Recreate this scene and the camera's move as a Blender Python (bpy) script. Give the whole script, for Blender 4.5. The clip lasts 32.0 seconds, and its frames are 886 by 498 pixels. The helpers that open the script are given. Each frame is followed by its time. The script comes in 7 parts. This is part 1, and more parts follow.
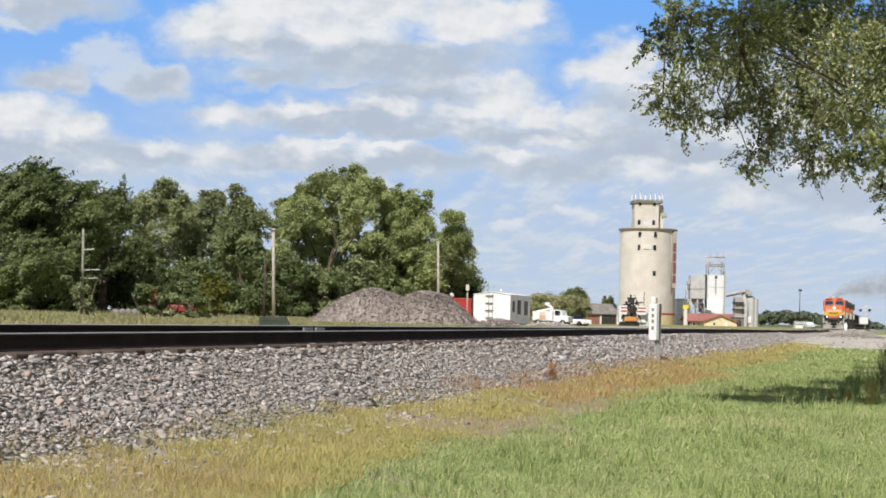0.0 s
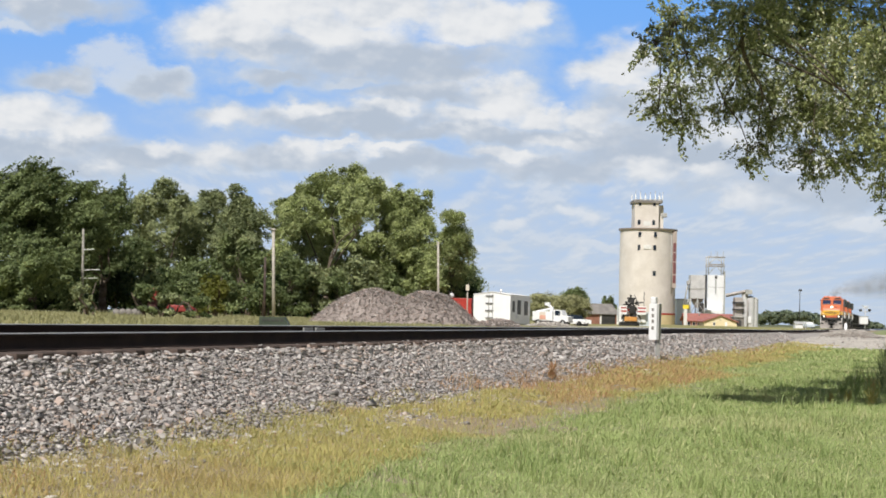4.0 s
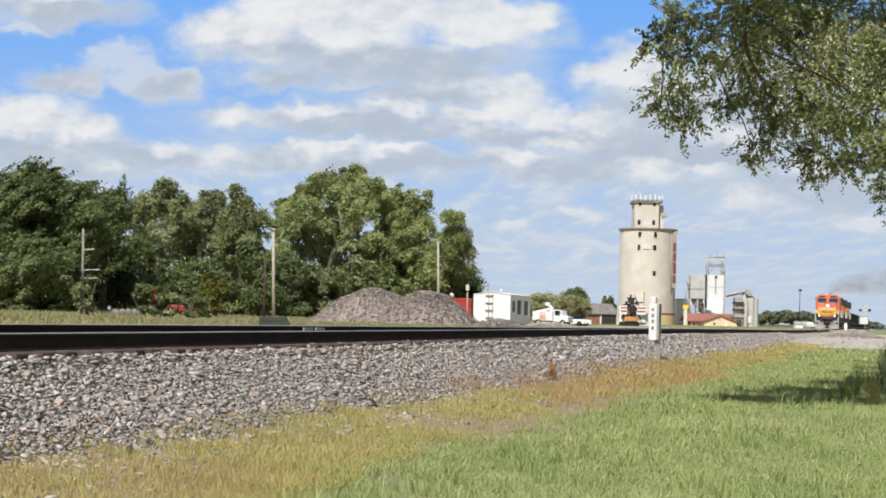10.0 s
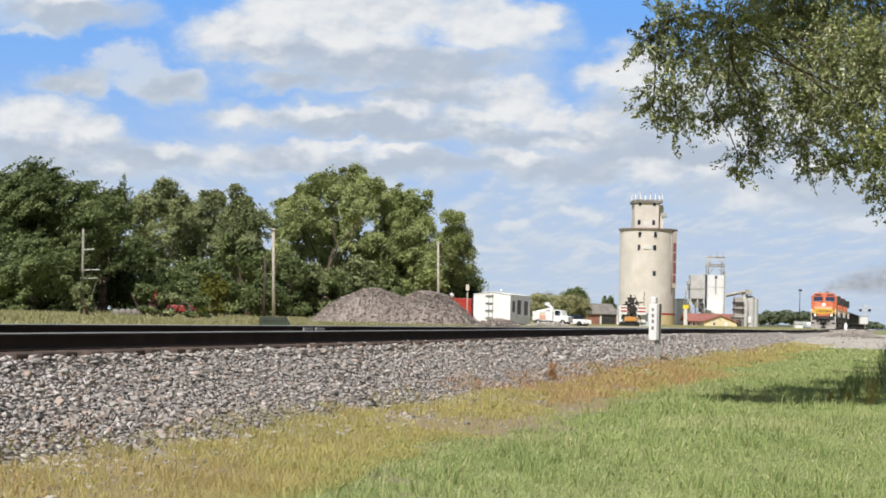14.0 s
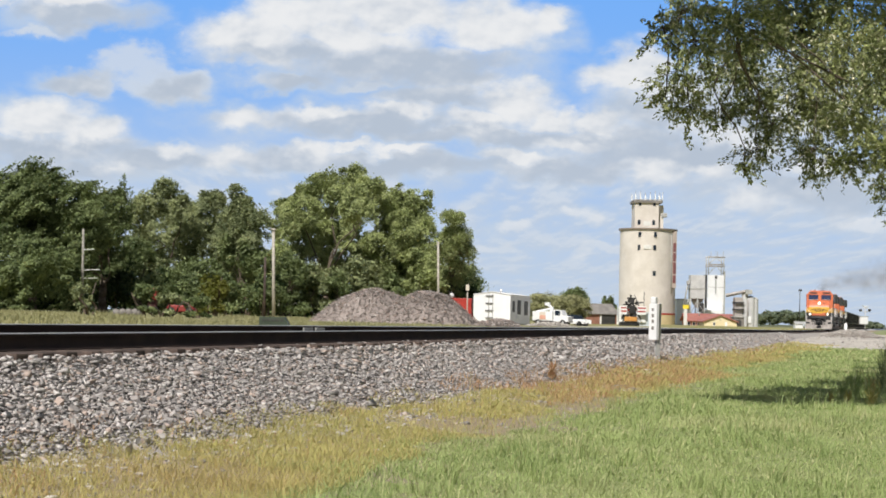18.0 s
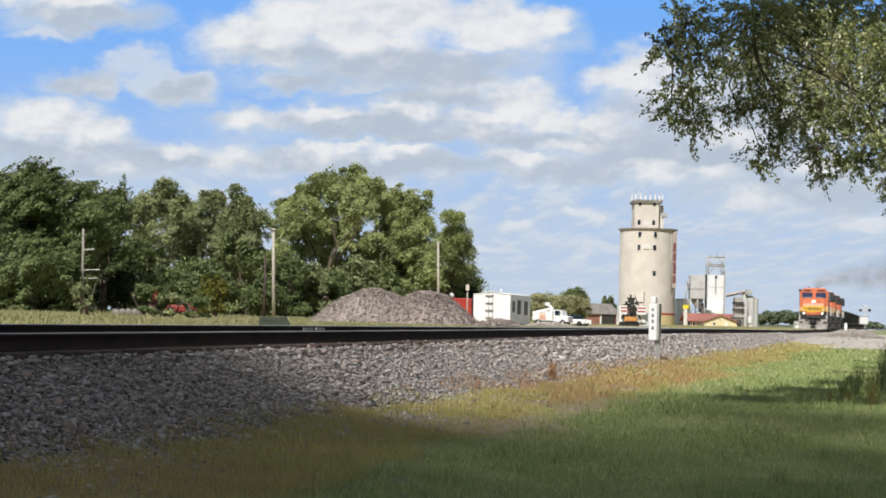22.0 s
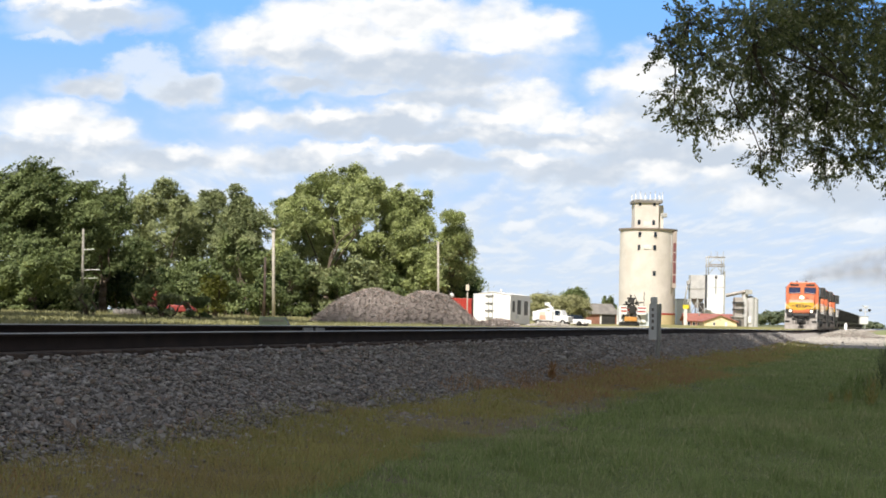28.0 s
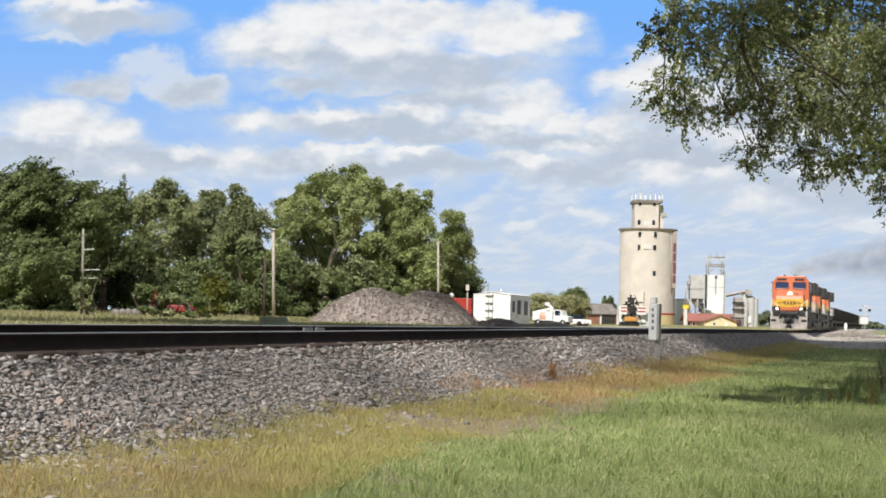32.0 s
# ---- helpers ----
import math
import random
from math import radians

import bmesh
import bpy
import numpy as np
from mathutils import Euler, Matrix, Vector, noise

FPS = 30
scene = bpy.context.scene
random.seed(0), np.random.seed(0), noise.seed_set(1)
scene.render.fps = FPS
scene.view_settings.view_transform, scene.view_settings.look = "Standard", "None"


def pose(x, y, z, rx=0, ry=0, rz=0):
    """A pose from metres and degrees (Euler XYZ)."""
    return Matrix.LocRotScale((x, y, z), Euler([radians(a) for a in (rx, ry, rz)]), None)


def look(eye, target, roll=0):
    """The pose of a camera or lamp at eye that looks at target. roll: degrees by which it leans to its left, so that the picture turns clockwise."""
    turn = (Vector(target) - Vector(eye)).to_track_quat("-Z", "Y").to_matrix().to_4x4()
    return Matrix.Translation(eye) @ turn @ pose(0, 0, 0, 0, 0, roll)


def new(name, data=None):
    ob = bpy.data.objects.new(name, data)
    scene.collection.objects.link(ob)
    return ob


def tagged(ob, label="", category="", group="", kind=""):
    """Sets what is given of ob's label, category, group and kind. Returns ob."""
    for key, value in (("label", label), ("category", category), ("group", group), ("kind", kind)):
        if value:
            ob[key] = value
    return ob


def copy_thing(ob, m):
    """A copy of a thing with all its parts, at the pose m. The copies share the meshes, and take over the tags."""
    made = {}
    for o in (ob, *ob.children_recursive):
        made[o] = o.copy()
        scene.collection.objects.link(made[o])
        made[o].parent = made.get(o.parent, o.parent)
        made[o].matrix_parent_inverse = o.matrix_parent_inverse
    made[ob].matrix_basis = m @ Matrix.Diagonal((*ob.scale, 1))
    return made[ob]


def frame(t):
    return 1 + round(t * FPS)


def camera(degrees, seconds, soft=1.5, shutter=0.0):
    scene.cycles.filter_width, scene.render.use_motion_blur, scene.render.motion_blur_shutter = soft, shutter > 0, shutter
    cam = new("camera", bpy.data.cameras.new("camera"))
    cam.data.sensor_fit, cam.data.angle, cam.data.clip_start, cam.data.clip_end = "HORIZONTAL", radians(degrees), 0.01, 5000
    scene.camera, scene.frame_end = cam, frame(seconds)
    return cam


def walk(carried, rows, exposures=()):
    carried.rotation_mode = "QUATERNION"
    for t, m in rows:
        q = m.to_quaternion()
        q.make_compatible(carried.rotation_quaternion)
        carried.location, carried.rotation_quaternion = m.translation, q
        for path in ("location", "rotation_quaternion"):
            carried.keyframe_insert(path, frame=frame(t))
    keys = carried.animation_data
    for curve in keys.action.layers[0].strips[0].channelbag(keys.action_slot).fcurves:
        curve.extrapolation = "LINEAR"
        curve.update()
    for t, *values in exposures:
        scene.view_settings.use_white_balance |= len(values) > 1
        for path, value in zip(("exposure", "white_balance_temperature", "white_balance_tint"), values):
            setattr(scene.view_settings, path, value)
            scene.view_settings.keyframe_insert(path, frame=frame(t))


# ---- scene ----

# World: y runs along the railway, away from the camera's place; x to the right of it. Rails lie at x = -8.1 and -9.54.
EYE = Vector((0.0, 0.0, 1.4))
HEADING, PITCH, ROLL = radians(15.0), radians(2.27), 1.35
AHEAD = Vector((-math.sin(HEADING) * math.cos(PITCH), math.cos(HEADING) * math.cos(PITCH), math.sin(PITCH)))
cam = camera(29.3, 32.0, soft=1.75)
STAND = look(EYE, EYE + AHEAD, ROLL)
walk(cam, [(0, STAND), (32, STAND)],
     exposures=[(0, 0.0, 6500, 10), (21.5, 0.0, 6500, 10), (23, 0.08, 6560, 10), (24, 0.2, 6620, 10), (25, 0.32, 6740, 10), (30, 0.36, 6760, 10), (31, 0.3, 6740, 10), (32, 0.1, 6580, 10)])

# ---- light ----
SUN_EL, SUN_AZ = radians(48), radians(188)
TO_SUN = Vector((math.sin(SUN_AZ) * math.cos(SUN_EL), math.cos(SUN_AZ) * math.cos(SUN_EL), math.sin(SUN_EL)))
sun = new("sun", bpy.data.lights.new("sun", "SUN"))
sun.data.energy, sun.data.angle, sun.data.color = 5.0, radians(0.53), (1.0, 0.955, 0.895)
sun.matrix_world = look(TO_SUN * 50, (0, 0, 0))

world = bpy.data.worlds.new("sky")
scene.world = world
world.use_nodes = True
sky = world.node_tree.nodes.new("ShaderNodeTexSky")
sky.sky_type, sky.sun_disc = "NISHITA", False
sky.sun_elevation, sky.sun_rotation = SUN_EL, SUN_AZ
sky.air_density, sky.dust_density, sky.ozone_density = 1.0, 0.8, 1.5
back = world.node_tree.nodes["Background"]
back.inputs["Strength"].default_value = 0.055
# Half of the sky is white cloud.
cover = world.node_tree.nodes.new("ShaderNodeTexNoise")
cover.inputs["Scale"].default_value, cover.inputs["Detail"].default_value = 3.0, 6.0
veil = world.node_tree.nodes.new("ShaderNodeMapRange")
veil.inputs["From Min"].default_value, veil.inputs["From Max"].default_value = 0.42, 0.56
both = world.node_tree.nodes.new("ShaderNodeMix")
both.data_type = "RGBA"
both.inputs[7].default_value = (5.2, 5.3, 5.4, 1.0)
world.node_tree.links.new(cover.outputs[0], veil.inputs["Value"])
world.node_tree.links.new(veil.outputs[0], both.inputs[0])
world.node_tree.links.new(sky.outputs[0], both.inputs[6])
world.node_tree.links.new(both.outputs[2], back.inputs["Color"])


# ---- materials ----
class Nodes:
    """A short way to write node trees."""

    def __init__(self, name):
        self.m = bpy.data.materials.new(name)
        self.m.use_nodes = True
        self.t = self.m.node_tree
        self.t.nodes.clear()
        self.out = self.t.nodes.new("ShaderNodeOutputMaterial")

    def n(self, kind, ins=None, **props):
        node = self.t.nodes.new("ShaderNode" + kind)
        for k, v in props.items():
            setattr(node, k, v)
        for k, v in (ins or {}).items():
            self.put(node.inputs[k], v)
        return node

    def put(self, socket, v):
        if isinstance(v, bpy.types.NodeSocket):
            self.t.links.new(v, socket)
        else:
            socket.default_value = v

    def math(self, op, a, b=0.0, c=0.0, clamp=False):
        return self.n("Math", {0: a, 1: b, 2: c}, operation=op, use_clamp=clamp).outputs[0]

    def noise(self, vec, scale, detail=4.0, rough=0.55):
        return self.n("TexNoise", {"Vector": vec, "Scale": scale, "Detail": detail, "Roughness": rough}).outputs[0]

    def step(self, v, lo, hi):
        return self.n("MapRange", {"Value": v, "From Min": lo, "From Max": hi}, interpolation_type="SMOOTHSTEP").outputs[0]

    def mix(self, f, a, b):
        node = self.n("Mix", data_type="RGBA")
        self.put(node.inputs[0], f)
        self.put(node.inputs[6], a)
        self.put(node.inputs[7], b)
        return node.outputs[2]

    def where(self):
        return self.n("TexCoord").outputs["Object"]

    def principled(self, colour, rough=0.8, metal=0.0, bump=None, depth=0.01, strength=0.5, **more):
        ins = {"Base Color": colour, "Roughness": rough, "Metallic": metal}
        ins.update(more)
        b = self.n("BsdfPrincipled", ins)
        if bump is not None:
            k = self.n("Bump", {"Height": bump, "Distance": depth, "Strength": strength})
            self.t.links.new(k.outputs[0], b.inputs["Normal"])
        self.t.links.new(b.outputs[0], self.out.inputs[0])
        return b


def rgb(r, g, b):
    return (r, g, b, 1.0)


def surface(name, a, b, scale=2.0, fine=30.0, rough=0.8, metal=0.0, depth=0.01, strength=0.4, spread=0.0):
    """Two tones mixed by a coarse and a fine noise, with relief; spread: tone differences from object to object."""
    k = Nodes(name)
    w = k.where()
    big, small = k.noise(w, scale), k.noise(w, fine, 3)
    f = k.step(k.math("ADD", k.math("MULTIPLY", big, 0.65), k.math("MULTIPLY", small, 0.35)), 0.32, 0.68)
    c = k.mix(f, rgb(*a), rgb(*b))
    if spread:
        r = k.n("ObjectInfo").outputs["Random"]
        v = k.math("MULTIPLY_ADD", r, 2 * spread, 1 - spread)
        c = k.n("HueSaturation", {"Color": c, "Value": v}).outputs[0]
    k.principled(c, k.math("MULTIPLY_ADD", small, 0.2, rough - 0.1), metal, small, depth, strength)
    return k.m


def leafy(name, dark, light, dry=(0.16, 0.15, 0.04), dry_glint_share=0.03, glow=0.32, gloss=0.25):
    k = Nodes(name)
    r = k.n("NewGeometry").outputs["Random Per Island"]
    big = k.noise(k.where(), 0.45, 3)
    f = k.math("ADD", k.math("MULTIPLY", r, 0.55), k.math("MULTIPLY", k.step(big, 0.3, 0.7), 0.45))
    c = k.mix(f, rgb(*dark), rgb(*light))
    c = k.mix(k.step(k.math("FRACT", k.math("MULTIPLY", r, 17.3)), 1 - dry_glint_share, 1.0), c, rgb(*dry))
    b = k.n("BsdfPrincipled", {"Base Color": c, "Roughness": 0.5, "Specular IOR Level": gloss})
    s = k.n("BsdfTranslucent", {"Color": c})
    m = k.n("MixShader", {0: glow, 1: b.outputs[0], 2: s.outputs[0]})
    k.t.links.new(m.outputs[0], k.out.inputs[0])
    return k.m


def ground_paint():
    """Grass that turns from green to dry yellow towards the ballast, gravel along the crossing road, a meadow beyond the railway."""
    k = Nodes("ground_soil_and_grass")
    w = k.where()
    x = k.n("SeparateXYZ", {0: w}).outputs[0]
    y = k.n("SeparateXYZ", {0: w}).outputs[1]
    n1, n2, n3 = k.noise(w, 0.35), k.noise(w, 2.2), k.noise(w, 28.0, 3)
    green = k.mix(n2, rgb(0.19, 0.22, 0.085), rgb(0.28, 0.31, 0.13))
    dry = k.mix(n2, rgb(0.24, 0.19, 0.115), rgb(0.34, 0.28, 0.18))
    soil = k.mix(n3, rgb(0.2, 0.155, 0.11), rgb(0.33, 0.27, 0.21))
    gravel = k.mix(k.step(k.math("MULTIPLY_ADD", n3, 0.3, k.math("MULTIPLY", n1, 0.7)), 0.3, 0.7), rgb(0.34, 0.31, 0.27), rgb(0.6, 0.56, 0.5))
    edge = k.math("ADD", x, k.math("MULTIPLY_ADD", n1, 3.0, -1.5))
    c = k.mix(k.step(edge, -4.7, -3.9), dry, green)
    bare = k.math("MULTIPLY", k.step(n2, 0.5, 0.62), k.math("MULTIPLY", k.step(edge, -6.2, -4.8), k.math("SUBTRACT", 1.0, k.step(edge, -4.0, -3.0))))
    c = k.mix(bare, c, soil)
    meadow = k.mix(n2, rgb(0.2, 0.19, 0.06), rgb(0.3, 0.27, 0.1))
    c = k.mix(k.step(x, -11.0, -12.5), c, meadow)
    road = k.math("MULTIPLY", k.step(y, 94.0, 102.0), k.math("SUBTRACT", 1.0, k.step(y, 225.0, 240.0)))
    c = k.mix(k.math("MULTIPLY", road, k.step(x, -60.0, -20.0)), c, gravel)
    k.principled(c, 0.95, 0.0, n3, 0.03, 0.6)
    return k.m


STEEL_SIDE = surface("rusted_rail_steel", (0.016, 0.009, 0.007), (0.04, 0.022, 0.017), 3, 60, 0.9)
# Worn head; the pale, half-metal colour also paints its highlight line.
STEEL_HEAD = surface("polished_head_highlight", (0.5, 0.5, 0.51), (0.66, 0.66, 0.66), 2, 40, 0.4, 0.5, 0.001)
TIE_WOOD = surface("weathered_tie_wood", (0.04, 0.03, 0.026), (0.105, 0.074, 0.06), 4, 45, 0.9, spread=0.3)


def bed_paint():
    """Shade in the gaps between the near stones, painted dark; a pale stone tone further along the line."""
    k = Nodes("ballast_bed")
    w = k.where()
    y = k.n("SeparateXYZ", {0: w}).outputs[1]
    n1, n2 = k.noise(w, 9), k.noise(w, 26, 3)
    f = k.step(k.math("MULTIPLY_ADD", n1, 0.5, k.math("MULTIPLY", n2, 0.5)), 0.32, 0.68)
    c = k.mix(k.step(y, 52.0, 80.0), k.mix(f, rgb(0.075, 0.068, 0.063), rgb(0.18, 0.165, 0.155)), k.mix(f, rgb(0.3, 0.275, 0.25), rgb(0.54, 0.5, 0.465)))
    k.principled(c, 0.95, 0.0, n2, 0.05, 0.9)
    return k.m


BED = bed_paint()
BARK = surface("bark", (0.06, 0.045, 0.033), (0.15, 0.115, 0.085), 6, 30, 0.9, depth=0.03)
POLE_WOOD = surface("grey_pole_wood", (0.34, 0.31, 0.27), (0.52, 0.48, 0.42), 3, 30, 0.9)
SILVER_WOOD = surface("silvered_wood", (0.19, 0.18, 0.16), (0.34, 0.32, 0.285), 3, 30, 0.9)
CONCRETE = surface("elevator_concrete", (0.58, 0.535, 0.485), (0.7, 0.655, 0.605), 0.25, 3, 0.9)
WHITE = surface("white_paint", (0.74, 0.75, 0.755), (0.82, 0.83, 0.84), 0.8, 12, 0.55)
GREEN_DARK = leafy("dark_leaves", (0.038, 0.068, 0.025), (0.3, 0.36, 0.155))
# Leaf colour darkened to paint the shade under the crowns.
GREEN_SHADE = leafy("shade_dark_leaves", (0.014, 0.028, 0.01), (0.065, 0.1, 0.036))
GREEN_MID = leafy("green_leaves", (0.09, 0.125, 0.06), (0.46, 0.5, 0.255))
GREEN_LIGHT = leafy("light_green_leaves", (0.13, 0.17, 0.065), (0.56, 0.62, 0.28))


# ---- building blocks ----
def part(name, bm, material, parent=None, label="", smooth=False):
    """Links a bmesh as one mesh object under a thing or a part."""
    me = bpy.data.meshes.new(name)
    bm.to_mesh(me)
    bm.free()
    me.materials.append(material)
    if smooth:
        me.polygons.foreach_set("use_smooth", [True] * len(me.polygons))
    ob = new(name, me)
    ob.parent = parent
    return tagged(ob, label)


def np_part(name, verts, faces, material, parent=None, label="", smooth=False):
    """The same from arrays of points and of faces with equal corners."""
    verts, faces = np.asarray(verts, np.float32), np.asarray(faces, np.int32)
    k = faces.shape[1]
    me = bpy.data.meshes.new(name)
    me.vertices.add(len(verts))
    me.vertices.foreach_set("co", verts.ravel())
    me.loops.add(faces.size)
    me.loops.foreach_set("vertex_index", faces.ravel())
    me.polygons.add(len(faces))
    me.polygons.foreach_set("loop_start", np.arange(len(faces), dtype=np.int32) * k)
    me.polygons.foreach_set("loop_total", np.full(len(faces), k, np.int32))
    if smooth:
        me.polygons.foreach_set("use_smooth", np.ones(len(faces), bool))
    me.update(calc_edges=True)
    me.materials.append(material)
    ob = new(name, me)
    ob.parent = parent
    return tagged(ob, label)


def thing(name, at, label, category, group="", turn=0.0, kind=""):
    ob = new(name)
    ob.matrix_world = pose(*at, 0, 0, turn)
    ob.empty_display_size = 0.2
    return tagged(ob, label, category, group, kind)


def block(bm, x0, x1, y0, y1, z0, z1, bevel=0.0, m=None):
    """Adds a box, its edges rounded."""
    made = bmesh.ops.create_cube(bm, size=1.0)
    vs = made["verts"]
    bmesh.ops.scale(bm, vec=(x1 - x0, y1 - y0, z1 - z0), verts=vs)
    bmesh.ops.translate(bm, vec=((x0 + x1) / 2, (y0 + y1) / 2, (z0 + z1) / 2), verts=vs)
    if m is not None:
        bmesh.ops.transform(bm, matrix=m, verts=vs)
    if bevel:
        es = list({e for v in vs for e in v.link_edges})
        bmesh.ops.bevel(bm, geom=es, offset=bevel, segments=2, affect="EDGES", profile=0.5)
    return bm


def boxed(name, dims, material, parent=None, label="", bevel=0.02):
    return part(name, block(bmesh.new(), *dims, bevel), material, parent, label)


def tube(bm, a, b, ra, rb=None, sides=8):
    """Adds a tapered rod from a to b."""
    a, b = Vector(a), Vector(b)
    rb = ra if rb is None else rb
    q = (b - a).to_track_quat("Z", "Y").to_matrix().to_4x4()
    m = Matrix.Translation((a + b) / 2) @ q
    bmesh.ops.create_cone(bm, cap_ends=True, segments=sides, radius1=ra, radius2=rb, depth=(b - a).length, matrix=m)
    return bm


def rod(name, a, b, ra, material, parent=None, rb=None, sides=8, label=""):
    return part(name, tube(bmesh.new(), a, b, ra, rb, sides), material, parent, label, sides > 6)


def prism(bm, outline, depth, m):
    """Adds a flat outline (x, z) drawn out along y by depth, set by m."""
    n = len(outline)
    f = [bm.verts.new(m @ Vector((x, 0, z))) for x, z in outline]
    g = [bm.verts.new(m @ Vector((x, depth, z))) for x, z in outline]
    bm.faces.new(f)
    bm.faces.new(g[::-1])
    for i in range(n):
        bm.faces.new((f[i], g[i], g[(i + 1) % n], f[(i + 1) % n]))
    bmesh.ops.recalc_face_normals(bm, faces=bm.faces)
    return bm


def smoothstep(v, lo, hi):
    t = np.clip((np.asarray(v, float) - lo) / (hi - lo), 0, 1)
    return t * t * (3 - 2 * t)


def rail_top(y):
    """Height of the rail head along the line: level, then gently falling away."""
    y = np.asarray(y, float)
    return 1.145 - 0.3 * smoothstep(y, 45, 190) - 0.9 * smoothstep(y, 240, 1400)


def land(x, y):
    """Height of the ground."""
    x, y = np.asarray(x, float), np.asarray(y, float)
    top = rail_top(y)
    near = 0.05 + 0.22 * smoothstep(x, -4.5, -7.0) - 0.05 * smoothstep(x, 0, 10)
    near = near + (top - 0.55 - near) * smoothstep(y, 95, 150) * smoothstep(x, 6, -3)
    far = top - 0.28 + 0.33 * smoothstep(-x, 40, 62) * smoothstep(y, 330, 170)
    wobble = 0.03 * np.sin(x * 1.7 + 0.6 * np.sin(y * 0.7)) * np.sin(y * 0.9 + 0.4 * x)
    return near + (far - near) * smoothstep(-x, 8.0, 11.0) + wobble


# ---- ground and track bed ----
def grid(xs, ys, height):
    X, Y = np.meshgrid(xs, ys)
    v = np.stack([X, Y, height(X, Y)], -1).reshape(-1, 3)
    n, m = len(xs), len(ys)
    i = (np.arange(m - 1)[:, None] * n + np.arange(n - 1)[None]).ravel()
    return v, np.stack([i, i + 1, i + n + 1, i + n], -1)


GROUND = ground_paint()
gx = np.concatenate([[-4800, -2500, -1200, -600, -300, -160], np.arange(-110, -14, 4), np.arange(-14, 12, 0.5), np.arange(12, 40, 4), [60, 160, 500, 1500, 4800]])
gy = np.concatenate([[-4800, -1500, -400, -100, -30], np.arange(-10, 60, 0.75), np.arange(60, 260, 5), np.arange(260, 700, 40), [800, 1100, 1600, 2600, 4800]])
v, f = grid(gx, gy, land)
tagged(np_part("ground", v, f, GROUND, smooth=True), "sloping grassy ground, dry beside the ballast, meadow beyond", "ground", kind="structure")

TRACK_X = -8.82


def bed_height(x, y):
    """Top of the ballast across the line: flat under the ties, falling at both shoulders."""
    a = np.abs(x - TRACK_X)
    top = rail_top(y) - 0.2
    return top - 0.04 - np.maximum(a - 1.42, 0) * 0.59


bx = np.concatenate([np.linspace(-12.4, -10.4, 9), np.linspace(-10.0, -7.6, 5), np.linspace(-7.4, -5.6, 19)])
by = np.concatenate([np.arange(-30, 60, 0.3), np.arange(60, 260, 3), np.arange(260, 1500, 40)])
v, f = grid(bx, by, bed_height)
v[:, 2] += 0.025 * np.sin(v[:, 0] * 11 + v[:, 1] * 5.3) * np.sin(v[:, 1] * 7.1 - v[:, 0] * 4)
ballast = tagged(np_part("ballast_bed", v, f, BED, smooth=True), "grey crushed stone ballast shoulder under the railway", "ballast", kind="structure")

RAIL = [(-0.07, 0), (0.07, 0), (0.07, 0.012), (0.012, 0.03), (0.009, 0.125), (0.034, 0.135), (0.036, 0.162),
        (0.028, 0.172), (-0.028, 0.172), (-0.036, 0.162), (-0.034, 0.135), (-0.009, 0.125), (-0.012, 0.03), (-0.07, 0.012)]


def rail(x, raise_by, parent):
    ys = np.concatenate([np.arange(-30, 60, 3), np.arange(60, 300, 10), np.arange(300, 1500, 60)])
    n = len(RAIL)
    v = np.array([(x + px, y, rail_top(y) + raise_by(y) - 0.172 + pz) for y in ys for px, pz in RAIL])
    i = (np.arange(len(ys) - 1)[:, None] * n + np.arange(n)[None]).ravel()
    j = (np.arange(len(ys) - 1)[:, None] * n + (np.arange(n)[None] + 1) % n).ravel()
    f = np.stack([i, i + n, j + n, j], -1)
    ob = np_part("rail", v, f, STEEL_SIDE, parent, "rust-brown steel rail with a bright worn head")
    ob.data.materials.append(STEEL_HEAD)
    ob.data.polygons.foreach_set("material_index", np.isin(np.arange(len(f)) % n, (6, 7, 8)).astype(np.int32))
    return ob


def cant(y):
    return 0.062 * (1 - smoothstep(y, 10, 60))


track = thing("railway_track", (0, 0, 0), "single railway track on wooden ties and grey ballast", "railway track", kind="structure")
rail(-8.1, lambda y: 0.0, track)
rail(-9.54, cant, track)


# ---- trees ----
RIGHT = Vector((math.cos(HEADING), math.sin(HEADING), 0))
RR = (RIGHT * math.cos(radians(ROLL)) + RIGHT.cross(AHEAD) * math.sin(radians(ROLL)))
UU = RR.cross(AHEAD)


def spot(u, v, depth):
    """The place that lies depth metres ahead, in the direction u, v (thousandths to the right and up)."""
    return EYE + depth * (AHEAD + RR * (u / 1000) + UU * (v / 1000))


